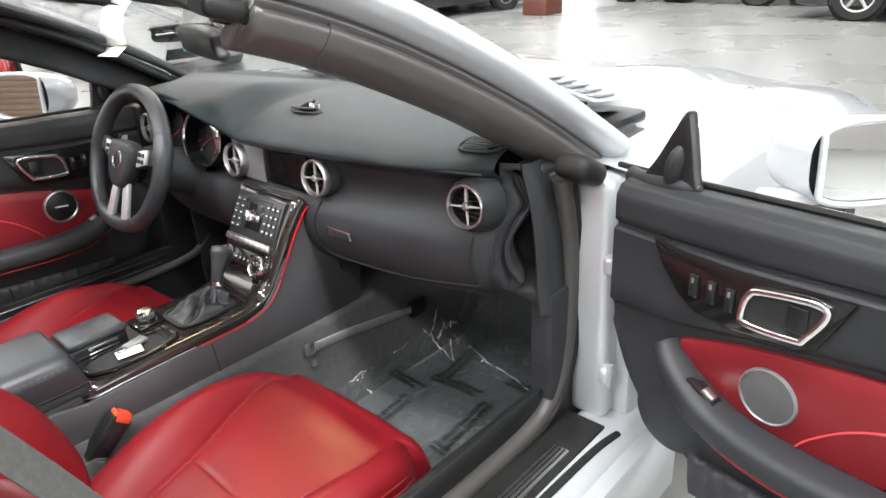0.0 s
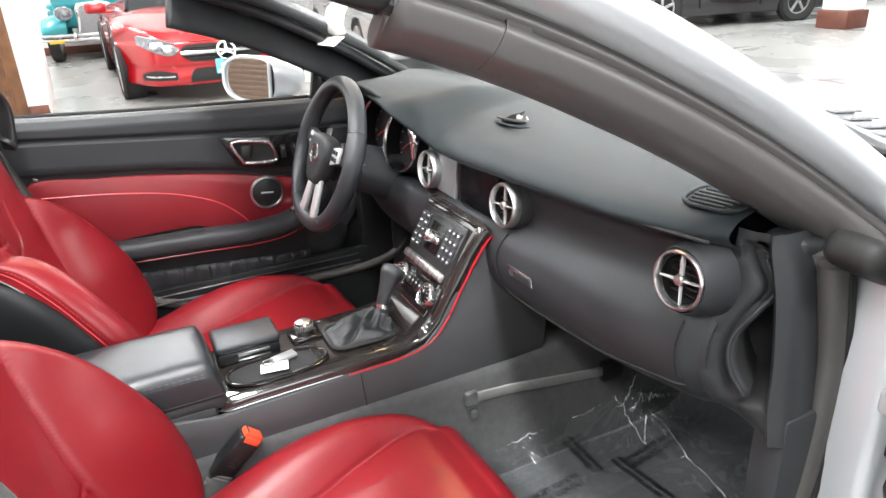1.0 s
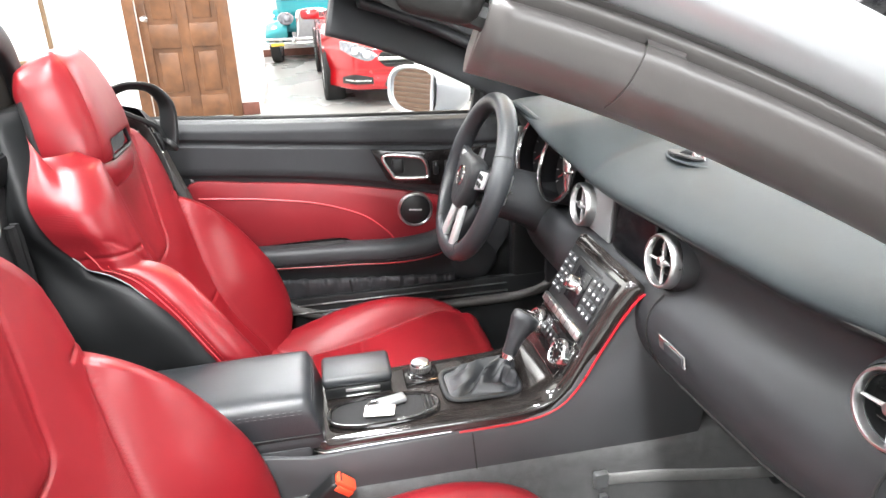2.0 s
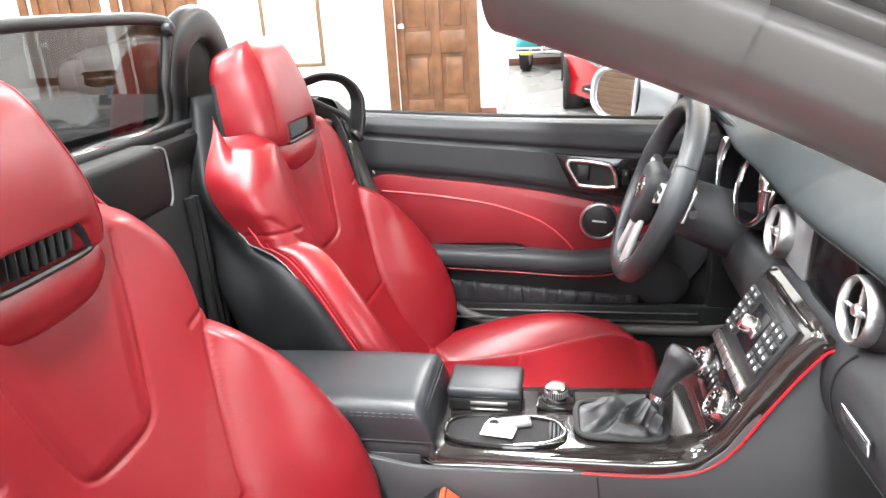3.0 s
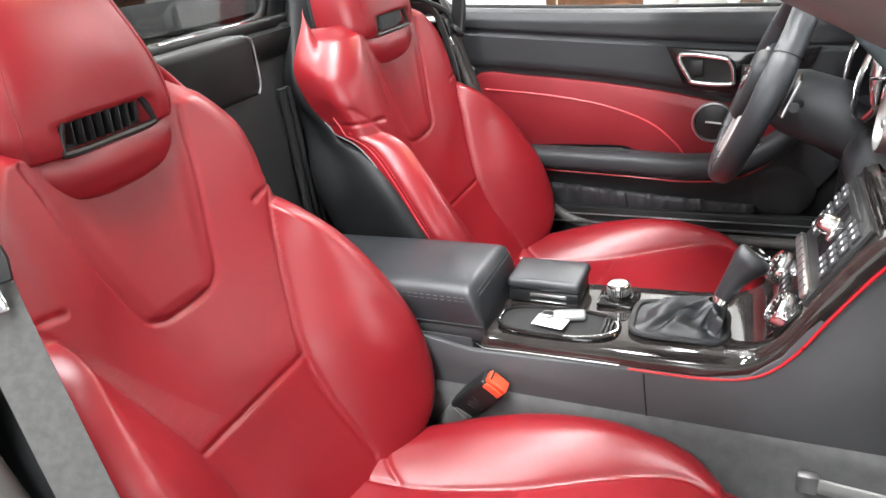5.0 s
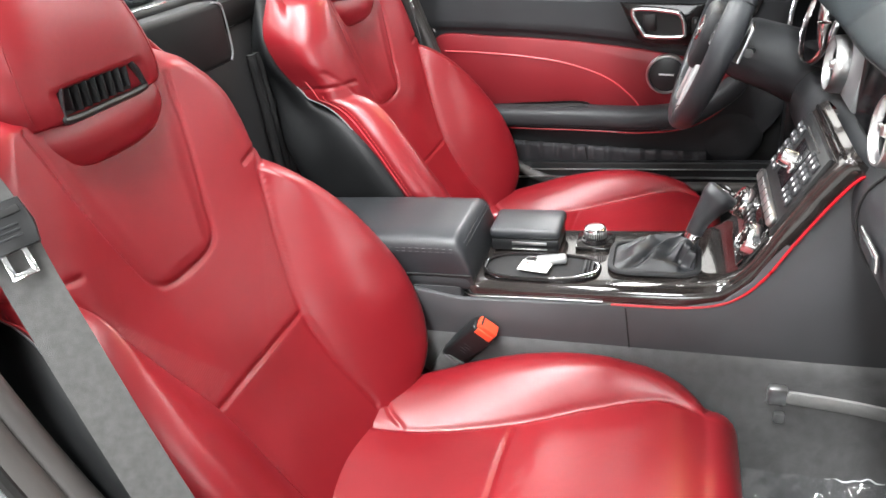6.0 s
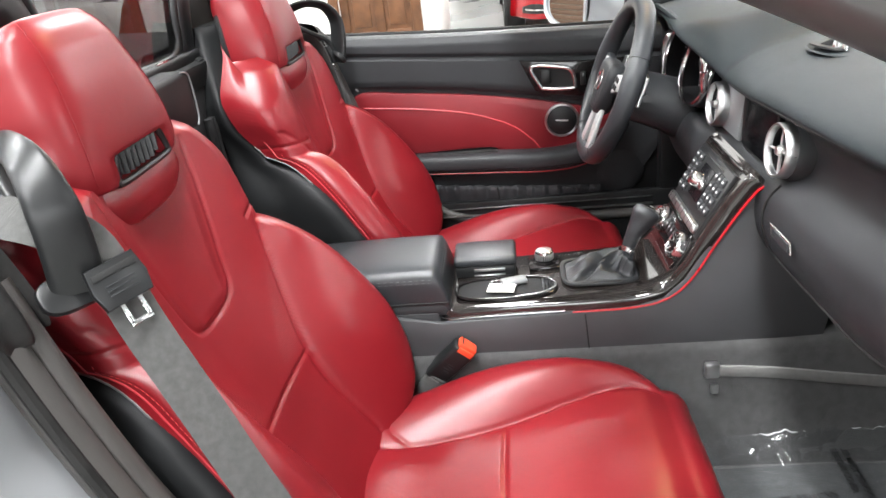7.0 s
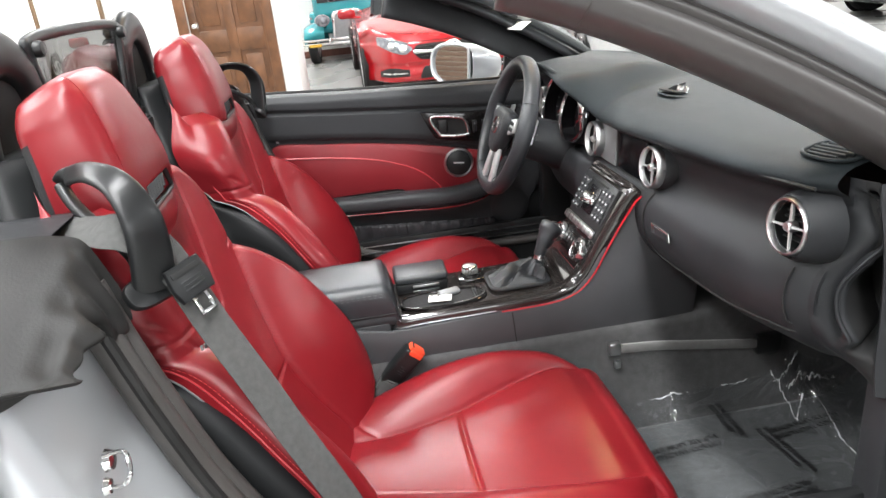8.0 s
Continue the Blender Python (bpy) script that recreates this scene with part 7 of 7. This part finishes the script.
def sport_nose(c, at, yaw, paint):
    """Low wide nose of a sports car: bumper, grille with bar and badge, headlamps, intakes and plate."""
    m = pose(at[0], at[1], 0, 0, 0, yaw)

    def add(nm, geo, mat, parent=None, lab="", angle=40, flip=False):
        return part(nm, moved(geo, m), mat, parent or c, lab, angle, flip)
    yy = np.linspace(-0.925, 0.925, 81)
    cols = []
    for y in yy:
        a = abs(y)
        xf = 2.27 - 0.10 * (a / 0.6) ** 2 - 0.42 * float(smooth(0.62, 0.95, a))
        crest = 0.022 * math.exp(-((a - 0.66) / 0.12) ** 2) - 0.05 * float(smooth(0.80, 0.925, a))
        back = lambda x: min(x, xf - 0.10)
        cols.append(spline([(xf - 0.16, y, 0.165), (xf - 0.03, y, 0.175), (xf, y, 0.235), (xf - 0.018, y, 0.335), (xf - 0.006, y, 0.385), (xf - 0.016, y, 0.47), (xf - 0.038, y, 0.545), (xf - 0.085, y, 0.590 + 0.4 * crest),
                            (back(1.98), y, 0.655 + crest), (back(1.65), y, 0.725 + crest), (1.28, y, 0.795 + 0.5 * crest)], 90))
    cols = np.array(cols)
    nose = add("nose", sheet(cols), paint, None, "red bonnet and bumper", 60, True)
    low_ = cols[:, :60]

    def surf(y, z):
        i = float(np.interp(y, yy, np.arange(81)))
        j, t = min(int(i), 79), i - min(int(i), 79)
        xs_ = [np.interp(z, np.maximum.accumulate(low_[k, :, 2]), low_[k, :, 0]) for k in (j, j + 1)]
        return xs_[0] * (1 - t) + xs_[1] * t

    def patch(y0, y1, lo, hi, off, bulge=0.0):
        g = []
        for v in np.linspace(0, 1, 9):
            row = []
            for u in np.linspace(0, 1, 25):
                y = y0 + (y1 - y0) * u
                z = float(lo(y)) * (1 - v) + float(hi(y)) * v
                row.append((surf(y, z) + off + bulge * math.sin(math.pi * u) * math.sin(math.pi * v), y, z))
            g.append(row)
        return sheet(np.array(g))
    lo = tab((-0.42, 0.470), (-0.34, 0.400), (-0.28, 0.395), (0, 0.395), (0.28, 0.395), (0.34, 0.400), (0.42, 0.470))
    hi = tab((-0.42, 0.480), (-0.38, 0.535), (-0.32, 0.545), (0, 0.550), (0.32, 0.545), (0.38, 0.535), (0.42, 0.480))
    gr = add("grille", patch(-0.42, 0.42, lo, hi, 0.004), shade_black, nose, "dark grille")
    for z, w in ((0.425, 0.35), (0.450, 0.38), (0.505, 0.38), (0.525, 0.37)):
        add("grille_slat", tube(np.array([(surf(y, z) + 0.008, y, z) for y in np.linspace(-w, w, 15)]), 0.005, 6), plastic_black, gr)
    add("grille_bar", sweep(np.array([(surf(y, 0.477) + 0.016, y, 0.477) for y in np.linspace(-0.41, 0.41, 25)]), oval(0.012, 0.018, 10, 3), (0, 0, 1)), chrome, gr, "chrome grille bar")
    bm_ = frame_at((surf(0, 0.478) + 0.036, 0, 0.478), (1, 0, 0.06))
    add("grille_badge", merge(lathe([(0.074, 0.0), (0.076, 0.012), (0.090, 0.012), (0.094, 0.0)], 36, bm_), *[moved(slab([(-0.020, 0), (0.020, 0), (0.004, 0.080), (-0.004, 0.080)], 0.010), bm_ @ pose(0, 0, 0, 0, 0, 120 * i)) for i in range(3)]), chrome, gr, "plain round chrome badge")
    add("lower_grille", patch(-0.36, 0.36, tab((-0.36, 0.205), (0.36, 0.205)), tab((-0.36, 0.235), (-0.32, 0.315), (-0.27, 0.325), (0, 0.325), (0.27, 0.325), (0.32, 0.315), (0.36, 0.235)), 0.004), shade_black, nose)
    for sy in (1, -1):
        def side(*p):
            return tab(*sorted((sy * y, z) for y, z in p))
        y0, y1 = sorted((sy * 0.42, sy * 0.76))
        head_ = add("headlamp", patch(y0, y1, side((0.42, 0.500), (0.48, 0.462), (0.60, 0.480), (0.76, 0.560)), side((0.42, 0.520), (0.50, 0.572), (0.62, 0.618), (0.76, 0.640)), 0.006, 0.022), lamp_glass, nose, "clear glass headlamp")
        for y, z, r in ((0.52, 0.522, 0.042), (0.63, 0.555, 0.040)):
            add("lens", lathe([(0, 0.012), (r * 0.6, 0.010), (r * 0.9, 0.004), (r, -0.004)], 22, frame_at((surf(sy * y, z) + 0.030, sy * y, z), (0.86, sy * 0.30, 0.38))), chrome, head_)
        add("lamp_brow", tube(np.array([(surf(sy * y, z) + 0.012, sy * y, z) for y, z in spline([(0.45, 0.560), (0.54, 0.592), (0.64, 0.622), (0.74, 0.640)], 16)]), 0.007, 6), chrome, head_)
        y0, y1 = sorted((sy * 0.47, sy * 0.76))
        fog = add("side_intake", patch(y0, y1, side((0.47, 0.235), (0.76, 0.230)), side((0.47, 0.300), (0.70, 0.315), (0.76, 0.285)), 0.004), shade_black, nose)
        add("day_lamp", sweep(np.array([(surf(sy * y, 0.268) + 0.012, sy * y, 0.268) for y in np.linspace(0.49, 0.73, 12)]), oval(0.008, 0.010, 8, 3), (0, 0, 1)), chrome, fog)
    add("bonnet_gap", tube(np.array([(surf(y, 0.575) + 0.001, y, 0.575) for y in np.linspace(-0.40, 0.40, 25)]), 0.003, 5), shade_black, nose)
    pl = add("number_plate", box((surf(0, 0.33) + 0.030, 0.04, 0.335), (0.012, 0.31, 0.14), 0.006), plate_blue, None, "light blue plate with plain bars")
    add("plate_bar", merge(box((surf(0, 0.33) + 0.038, 0.04, 0.292), (0.004, 0.28, 0.030)), box((surf(0, 0.33) + 0.038, 0.04, 0.345), (0.004, 0.22, 0.035))), white_card, pl)


def parked_car(name, at, yaw, paint, label, closed=True, lamps=True, plate=True, low=1.0):
    """A modern car; x is its nose."""
    m = pose(at[0], at[1], 0, 0, 0, yaw) @ Matrix.Diagonal((1, 1, low, 1))
    c = thing(name, (at[0], at[1], 0), label, "car", "parked cars")

    def add(nm, geo, mat, parent=None, lab="", angle=40):
        return part(nm, moved(geo, m), mat, parent or c, lab, angle)
    st = [(2.27, 0.60, 0.24, 0.60, 0.68), (2.22, 0.76, 0.20, 0.65, 0.745), (2.08, 0.86, 0.18, 0.72, 0.81), (1.80, 0.92, 0.17, 0.79, 0.88), (1.30, 0.925, 0.17, 0.80, 0.92), (0.80, 0.92, 0.17, 0.83, 0.97), (0.0, 0.91, 0.17, 0.87, 0.98), (-0.9, 0.92, 0.17, 0.90, 1.0), (-1.6, 0.90, 0.20, 0.90, 1.0), (-2.05, 0.82, 0.26, 0.84, 0.95), (-2.25, 0.66, 0.34, 0.76, 0.86)]
    xs = [s[0] for s in st]
    f = [tab(*sorted((s[0], s[i]) for s in st)) for i in range(1, 5)]
    rows_ = []
    for x in np.linspace(xs[0] if closed else 1.30, xs[-1], 70):
        w, lo, sh, tp = (float(g(x)) for g in f)
        prof = [(0, lo), (w * 0.86, lo), (w * 0.97, lo + 0.08), (w, (lo + sh) / 2), (w * 0.985, sh - 0.06), (w * 0.90, sh + 0.01), (w * 0.62, tp - 0.015), (w * 0.3, tp), (0, tp)]
        q = spline(prof + [(-a, b) for a, b in prof[-2:0:-1]], 56, True)
        rows_.append(np.c_[np.full(56, x), q])
    body_ = add("body", sheet(np.array(rows_), True, True, True), paint, None, "", 60)
    # cabin
    gh = []
    if closed:
        for x, w, tp in ((0.95, 0.62, 0.93), (0.55, 0.66, 1.12), (0.15, 0.66, 1.29), (-0.25, 0.65, 1.35), (-0.75, 0.64, 1.33), (-1.25, 0.62, 1.18), (-1.7, 0.58, 0.98)):
            q = spline([(0.80, 0.90), (w + 0.05, (0.9 + tp) / 2), (w - 0.02, tp - 0.05), (w * 0.5, tp), (0, tp + 0.005), (-w * 0.5, tp), (-w + 0.02, tp - 0.05), (-w - 0.05, (0.9 + tp) / 2), (-0.80, 0.90)], 40)
            gh.append(np.c_[np.full(40, x), q])
        gh = np.array([spline(np.array(gh)[:, i], 30) for i in range(40)]).transpose(1, 0, 2)
        add("glasshouse", sheet(gh), car_glass, None, "dark tinted windows", 60)
        roof = gh[8:22, 9:31] + np.array((0, 0, 0.006))
        add("roof", sheet(roof), paint, None, "", 60)
    else:
        scr = np.array([[(0.80 - 0.62 * v - 0.10 * abs(2 * u - 1) ** 2, (2 * u - 1) * (0.70 - 0.10 * v), 0.95 + 0.36 * v) for u in np.linspace(0, 1, 16)] for v in np.linspace(0, 1, 10)])
        add("windscreen", sheet(scr), car_glass, None, "raked windscreen", 60)
        add("screen_frame", tube(np.concatenate([scr[:, 0], scr[-1], scr[::-1, -1]]), 0.022, 8), black_paint)
        # near-black lid painted as the shaded inside of the open cockpit
        add("cockpit", box((-0.35, 0, 0.965), (0.95, 1.24, 0.06), 0.02), shade_black)
        for sy in (1, -1):
            add("seat_back", box((-0.62, sy * 0.35, 1.06), (0.16, 0.46, 0.34), 0.06, 3), leather)
    # nose
    if closed:
        add("grille", slab(spline([(-0.36, -0.085), (0.36, -0.085), (0.43, 0.03), (0.38, 0.085), (-0.38, 0.085), (-0.43, 0.03)], 50, True), 0.10, 0.01, 2, frame_at((2.195, 0, 0.535), (1, 0, 0.06))), shade_black, body_, "dark grille")
        add("grille_bar", box((2.300, 0, 0.545), (0.02, 0.80, 0.030), 0.008), chrome, body_, "chrome grille bar")
        for gz_ in (0.49, 0.515, 0.575, 0.60):
            add("grille_slat", box((2.297, 0, gz_), (0.014, 0.74, 0.008), 0.002, 1), plastic_black, body_)
        add("grille_badge", merge(lathe([(0.085, 0.0), (0.090, 0.014), (0.105, 0.014), (0.112, 0.0)], 32, frame_at((2.305, 0, 0.548), (1, 0, 0.1)) @ Matrix.Scale(0.62, 4)), *[moved(slab([(-0.018, 0), (0.018, 0), (0.005, 0.09), (-0.005, 0.09)], 0.012), frame_at((2.308, 0, 0.548), (1, 0, 0.1)) @ Matrix.Scale(0.62, 4) @ pose(0, 0, 0, 0, 0, 120 * i)) for i in range(3)]), chrome, body_, "plain round chrome badge")
        add("lower_grille", slab([(-0.34, -0.06), (0.34, -0.06), (0.30, 0.06), (-0.30, 0.06)], 0.06, 0.008, 2, frame_at((2.230, 0, 0.30), (1, 0, 0.02))), shade_black, body_)
    else:
        sport_nose(c, at, yaw, paint)
    for sy in (1, -1):
        if closed:
            add("side_intake", slab([(-0.14, -0.05), (0.14, -0.05), (0.16, 0.055), (-0.12, 0.04)], 0.08, 0.006, 2, frame_at((2.13, sy * 0.58, 0.33), (0.92, sy * 0.36, 0.02))), shade_black, body_)
            add("day_lamp", box((2.215, sy * 0.57, 0.335), (0.03, 0.22, 0.018), 0.006), chrome, body_)
        if lamps and closed:
            hm_ = frame_at((2.055, sy * 0.620, 0.640), (0.80, sy * 0.42, 0.42))
            hl = add("headlamp", moved(slab(spline([(-0.15, -0.08), (0.12, -0.10), (0.17, 0.0), (0.12, 0.09), (-0.06, 0.12), (-0.17, 0.03)], 50, True), 0.10, 0.03, 3), hm_ @ Matrix.Translation((0, 0, 0.01))), lamp_glass, None, "clear glass headlamp")
            for dx in (-0.06, 0.06):
                add("lens", lathe([(0, 0.035), (0.03, 0.03), (0.045, 0.014), (0.05, 0.0)], 20, hm_ @ Matrix.Translation((dx, 0, 0.10))), chrome, hl)
        mir = add("wing_mirror", moved(box((0, 0, 0), (0.12, 0.22, 0.14), 0.05, 4), Matrix.Translation((0.62, sy * 1.0, 1.0))), paint)
        add("mirror_stem", box((0.64, sy * 0.90, 0.945), (0.05, 0.14, 0.03), 0.01), paint, mir)
        for x, r in ((1.36, 0.335), (-1.25, 0.335)):
            # flat near-black disc painted as the shade inside the arch
            arch = lathe([(r + 0.045, -0.012), (r + 0.045, 0.012), (0.05, 0.012)], 40, Matrix.Translation((x, sy * 0.905, r)) @ pose(0, 0, 0, 90, 0, 0))
            add("wheel_arch", arch, shade_black, body_)
        add("door_line", merge(rod((0.62, sy * 0.926, 0.30), (0.66, sy * 0.915, 0.84), 0.006, 5), rod((-0.55, sy * 0.924, 0.30), (-0.60, sy * 0.915, 0.86), 0.006, 5)), shade_black, body_)
        add("door_handle", box((-0.42, sy * 0.925, 0.74), (0.18, 0.03, 0.025), 0.008), chrome, body_)
        add("tail_lamp", slab([(-0.12, -0.06), (0.12, -0.05), (0.12, 0.05), (-0.12, 0.06)], 0.05, 0.012, 2, frame_at((-2.12, sy * 0.64, 0.72), (-0.85, sy * 0.5, 0.1))), red_line, body_)
    if plate and closed:
        pl = add("number_plate", box((2.305, 0.03, 0.395), (0.012, 0.31, 0.14), 0.006), plate_blue, None, "light blue plate with plain bars")
        add("plate_bar", merge(box((2.313, 0.03, 0.388), (0.004, 0.22, 0.04)), box((2.313, 0.03, 0.440), (0.004, 0.12, 0.015))), white_card, pl)
    for x in (1.36, -1.25):
        for sy in (1, -1):
            w = Vector((x, sy * 0.83, 0.335))
            q = m @ w
            wh = road_wheel(c, (0, 0, 0), 0.335, 0.22)
            fix = Matrix.Translation(q) @ pose(0, 0, 0, 0, 0, yaw + (0 if sy < 0 else 180))
            for o in (wh, *wh.children):
                o.data.transform(fix)
    return c


parked_car("parked_car", (-8.20, 0.54), 1, red_paint, "red two-seat sports car with chrome grille, parked nose out", closed=False, low=0.86)
parked_car("parked_car", (-8.65, 3.55), -6, white_paint, "white sports car parked beside the red one", plate=True)
parked_car("parked_car", (-8.2, 9.0), 80, black_paint, "black car parked at the far side", plate=False)
parked_car("parked_car", (-9.6, 11.9), 84, black_paint, "black car parked near the back wall", plate=False)
parked_car("parked_car", (0.4, 10.6), 175, black_paint, "dark grey car parked near the windows", plate=False)
parked_car("parked_car", (-4.0, 12.6), 172, black_paint, "dark car parked in front of the windows", plate=False)

# vintage car in the alcove
vint = thing("vintage_car", (-12.0 + 0.0, -0.55, 0), "teal vintage saloon with chrome radiator and bumper", "car", "parked cars")
VM = pose(-10.75, -0.40, 0, 0, 0, -4) @ Matrix.Diagonal((1, 1, 0.78, 1))


def vadd(nm, geo, mat, parent=None, lab="", angle=45):
    return part(nm, moved(geo, VM), mat, parent or vint, lab, angle)


vadd("bonnet", sheet(np.array([[(x, w * math.sin(a), 0.55 + h * math.cos(a) if abs(a) < 1.5 else 0.55) for a in np.linspace(-1.57, 1.57, 24)] for x, w, h in ((0.0, 0.27, 0.46), (-0.3, 0.30, 0.50), (-0.62, 0.36, 0.55), (-0.8, 0.45, 0.60))])), teal_paint, None, "teal bonnet")
rad_ = vadd("radiator", slab(spline([(-0.24, -0.34), (0.24, -0.34), (0.26, 0.0), (0.25, 0.26), (0.14, 0.33), (-0.14, 0.33), (-0.25, 0.26), (-0.26, 0.0)], 50, True), 0.07, 0.02, 3, frame_at((0.0, 0, 0.72), (1, 0, 0.06))), chrome, None, "chrome radiator shell with a grey core")
vadd("radiator_core", slab(spline([(-0.20, -0.30), (0.20, -0.30), (0.215, 0.0), (0.20, 0.22), (0.11, 0.28), (-0.11, 0.28), (-0.20, 0.22), (-0.215, 0.0)], 50, True), 0.01, 0, 1, frame_at((0.073, 0, 0.72), (1, 0, 0.06))), silver_plain, rad_)
vadd("cabin", merge(box((-0.62, 0, 1.35), (0.5, 1.20, 0.95), 0.14, 4), box((-0.70, 0, 0.80), (0.5, 1.36, 0.5), 0.08, 3)), teal_paint)
vadd("windscreen", box((-0.365, 0, 1.42), (0.02, 1.0, 0.42), 0.006), car_glass, None, "upright windscreen")
for sy in (1, -1):
    fend = spline([(0.20, 0.50), (0.22, 0.66), (0.10, 0.80), (-0.10, 0.86), (-0.34, 0.78), (-0.62, 0.50), (-0.85, 0.36)], 40)
    vadd("front_fender", sheet(np.array([[(x, sy * (0.40 + 0.34 * t), z - 0.10 * t**3) for t in np.linspace(0, 1, 10)] for x, z in fend])), teal_paint, None, "sweeping teal front fender", 70)
    hl = vadd("headlamp", lathe([(0.0, -0.18), (0.06, -0.15), (0.11, -0.04), (0.125, 0.0), (0.118, 0.012)], 32, frame_at((0.22, sy * 0.40, 0.88), (1, 0, 0))), chrome, None, "round chrome headlamp")
    vadd("lens", lathe([(0.0, 0.03), (0.06, 0.024), (0.118, 0.008)], 28, frame_at((0.22, sy * 0.40, 0.88), (1, 0, 0))), lamp_glass, hl)
    vadd("side_lamp", lathe([(0.0, 0.05), (0.03, 0.03), (0.035, -0.04)], 18, frame_at((0.05, sy * 0.60, 0.92), (1, 0, 0))), chrome)
    wh = road_wheel(vint, (0, 0, 0), 0.36, 0.15)
    for o in (wh, *wh.children):
        o.data.transform(VM @ Matrix.Translation((-0.12, sy * 0.62, 0.36)) @ pose(0, 0, 0, 0, 0, 0 if sy < 0 else 180))
for z in (0.42, 0.50):
    vadd("bumper_bar", sweep(spline([(0.20, -0.86, z), (0.34, -0.6, z), (0.38, 0, z), (0.34, 0.6, z), (0.20, 0.86, z)], 30), oval(0.012, 0.028, 12, 3), (0, 0, 1)), chrome, None, "chrome bumper bar")
for y in (-0.3, 0.3):
    vadd("bumper_clamp", box((0.385, y, 0.46), (0.03, 0.05, 0.14), 0.01), chrome)
vadd("amber_tag", box((0.38, -0.55, 0.40), (0.012, 0.20, 0.06), 0.004), material("amber yellow", (0.75, 0.45, 0.05), 0.4), None, "amber yellow tag")
vadd("running_board", box((-0.75, 0, 0.32), (0.5, 1.5, 0.05), 0.01), tyre_mat)

# ---- outer shell of the silver convertible: nose, tail, wheels ----
def end_shell(rows):
    """Closed loft along y from (y, half width, low, top)."""
    ys = np.linspace(rows[0][0], rows[-1][0], 26)
    order = sorted(rows)
    f_ = [tab(*[(r[0], r[i]) for r in order]) for i in (1, 2, 3)]
    out = []
    for y in ys:
        w, lo, tp = (float(g(y)) for g in f_)
        half = [(0, lo), (w * 0.84, lo), (w * 0.96, lo + 0.06), (w, (lo + tp) / 2), (w * 0.98, tp - 0.15), (w * 0.90, tp - 0.055), (w * 0.74, tp - 0.03), (w * 0.4, tp), (0, tp)]
        q = spline(half + [(-a, b) for a, b in half[-2:0:-1]], 56, True)
        out.append(np.c_[q[:, 0], np.full(56, y), q[:, 1]])
    return sheet(np.array(out), True, True, True)


nose = part("front_bumper", end_shell([(1.62, 0.868, 0.20, 0.742), (1.77, 0.865, 0.19, 0.738), (1.92, 0.82, 0.19, 0.69), (2.04, 0.72, 0.20, 0.62), (2.10, 0.58, 0.24, 0.55)]), silver_paint, body, "silver front bumper", angle=60)
part("grille", slab(spline([(-0.34, -0.08), (0.34, -0.08), (0.40, 0.02), (0.35, 0.08), (-0.35, 0.08), (-0.40, 0.02)], 50, True), 0.06, 0.01, 2, frame_at((0, 2.06, 0.43), (0, 1, 0.05))), shade_black, nose, "dark front grille")
part("grille_bar", box((0, 2.122, 0.44), (0.76, 0.02, 0.03), 0.008), chrome, nose)
tail = part("rear_bumper", end_shell([(-1.80, 0.80, 0.24, 0.87), (-1.98, 0.80, 0.24, 0.87), (-2.10, 0.75, 0.27, 0.84), (-2.18, 0.64, 0.32, 0.78)]), silver_paint, body, "silver rear bumper", angle=60)
for k in (1, -1):
    part("headlamp", slab(oval(0.15, 0.085, 36, 2.6), 0.05, 0.02, 3, frame_at((k * 0.615, 1.925, 0.60), (k * 0.45, 0.80, 0.40))), lamp_glass, nose, "clear glass headlamp")
    part("tail_lamp", slab(oval(0.13, 0.06, 32, 3.0), 0.04, 0.012, 2, frame_at((k * 0.58, -2.13, 0.70), (k * 0.45, -0.87, 0.10))), red_line, tail, "red tail lamp")
    for y in (1.25, -1.38):
        side = pose(k * 0.874, y, 0.325, 0, k * 90, 0)
        part("wheel_arch", lathe([(0.372, 0.0), (0.372, 0.014), (0.05, 0.014)], 40, side), shade_black, body, "dark wheel arch")
        wh = road_wheel(body, (0, 0, 0), 0.325, 0.20)
        turn = Matrix.Translation((k * 0.80, y, 0.325)) @ pose(0, 0, 0, 0, 0, 90 * k)
        for o in (wh, *wh.children):
            o.data.transform(turn)
    part("lower_flank", merge(box((k * 0.845, 0.62, 0.30), (0.05, 0.62, 0.22), 0.02), box((k * 0.835, -0.955, 0.32), (0.05, 0.16, 0.24), 0.02)), silver_paint, body)
part("underbody", merge(box((0, 1.15, 0.24), (1.30, 1.2, 0.06), 0.01), box((0, -1.45, 0.28), (1.30, 0.95, 0.06), 0.01)), shade_black, body, "dark underbody")
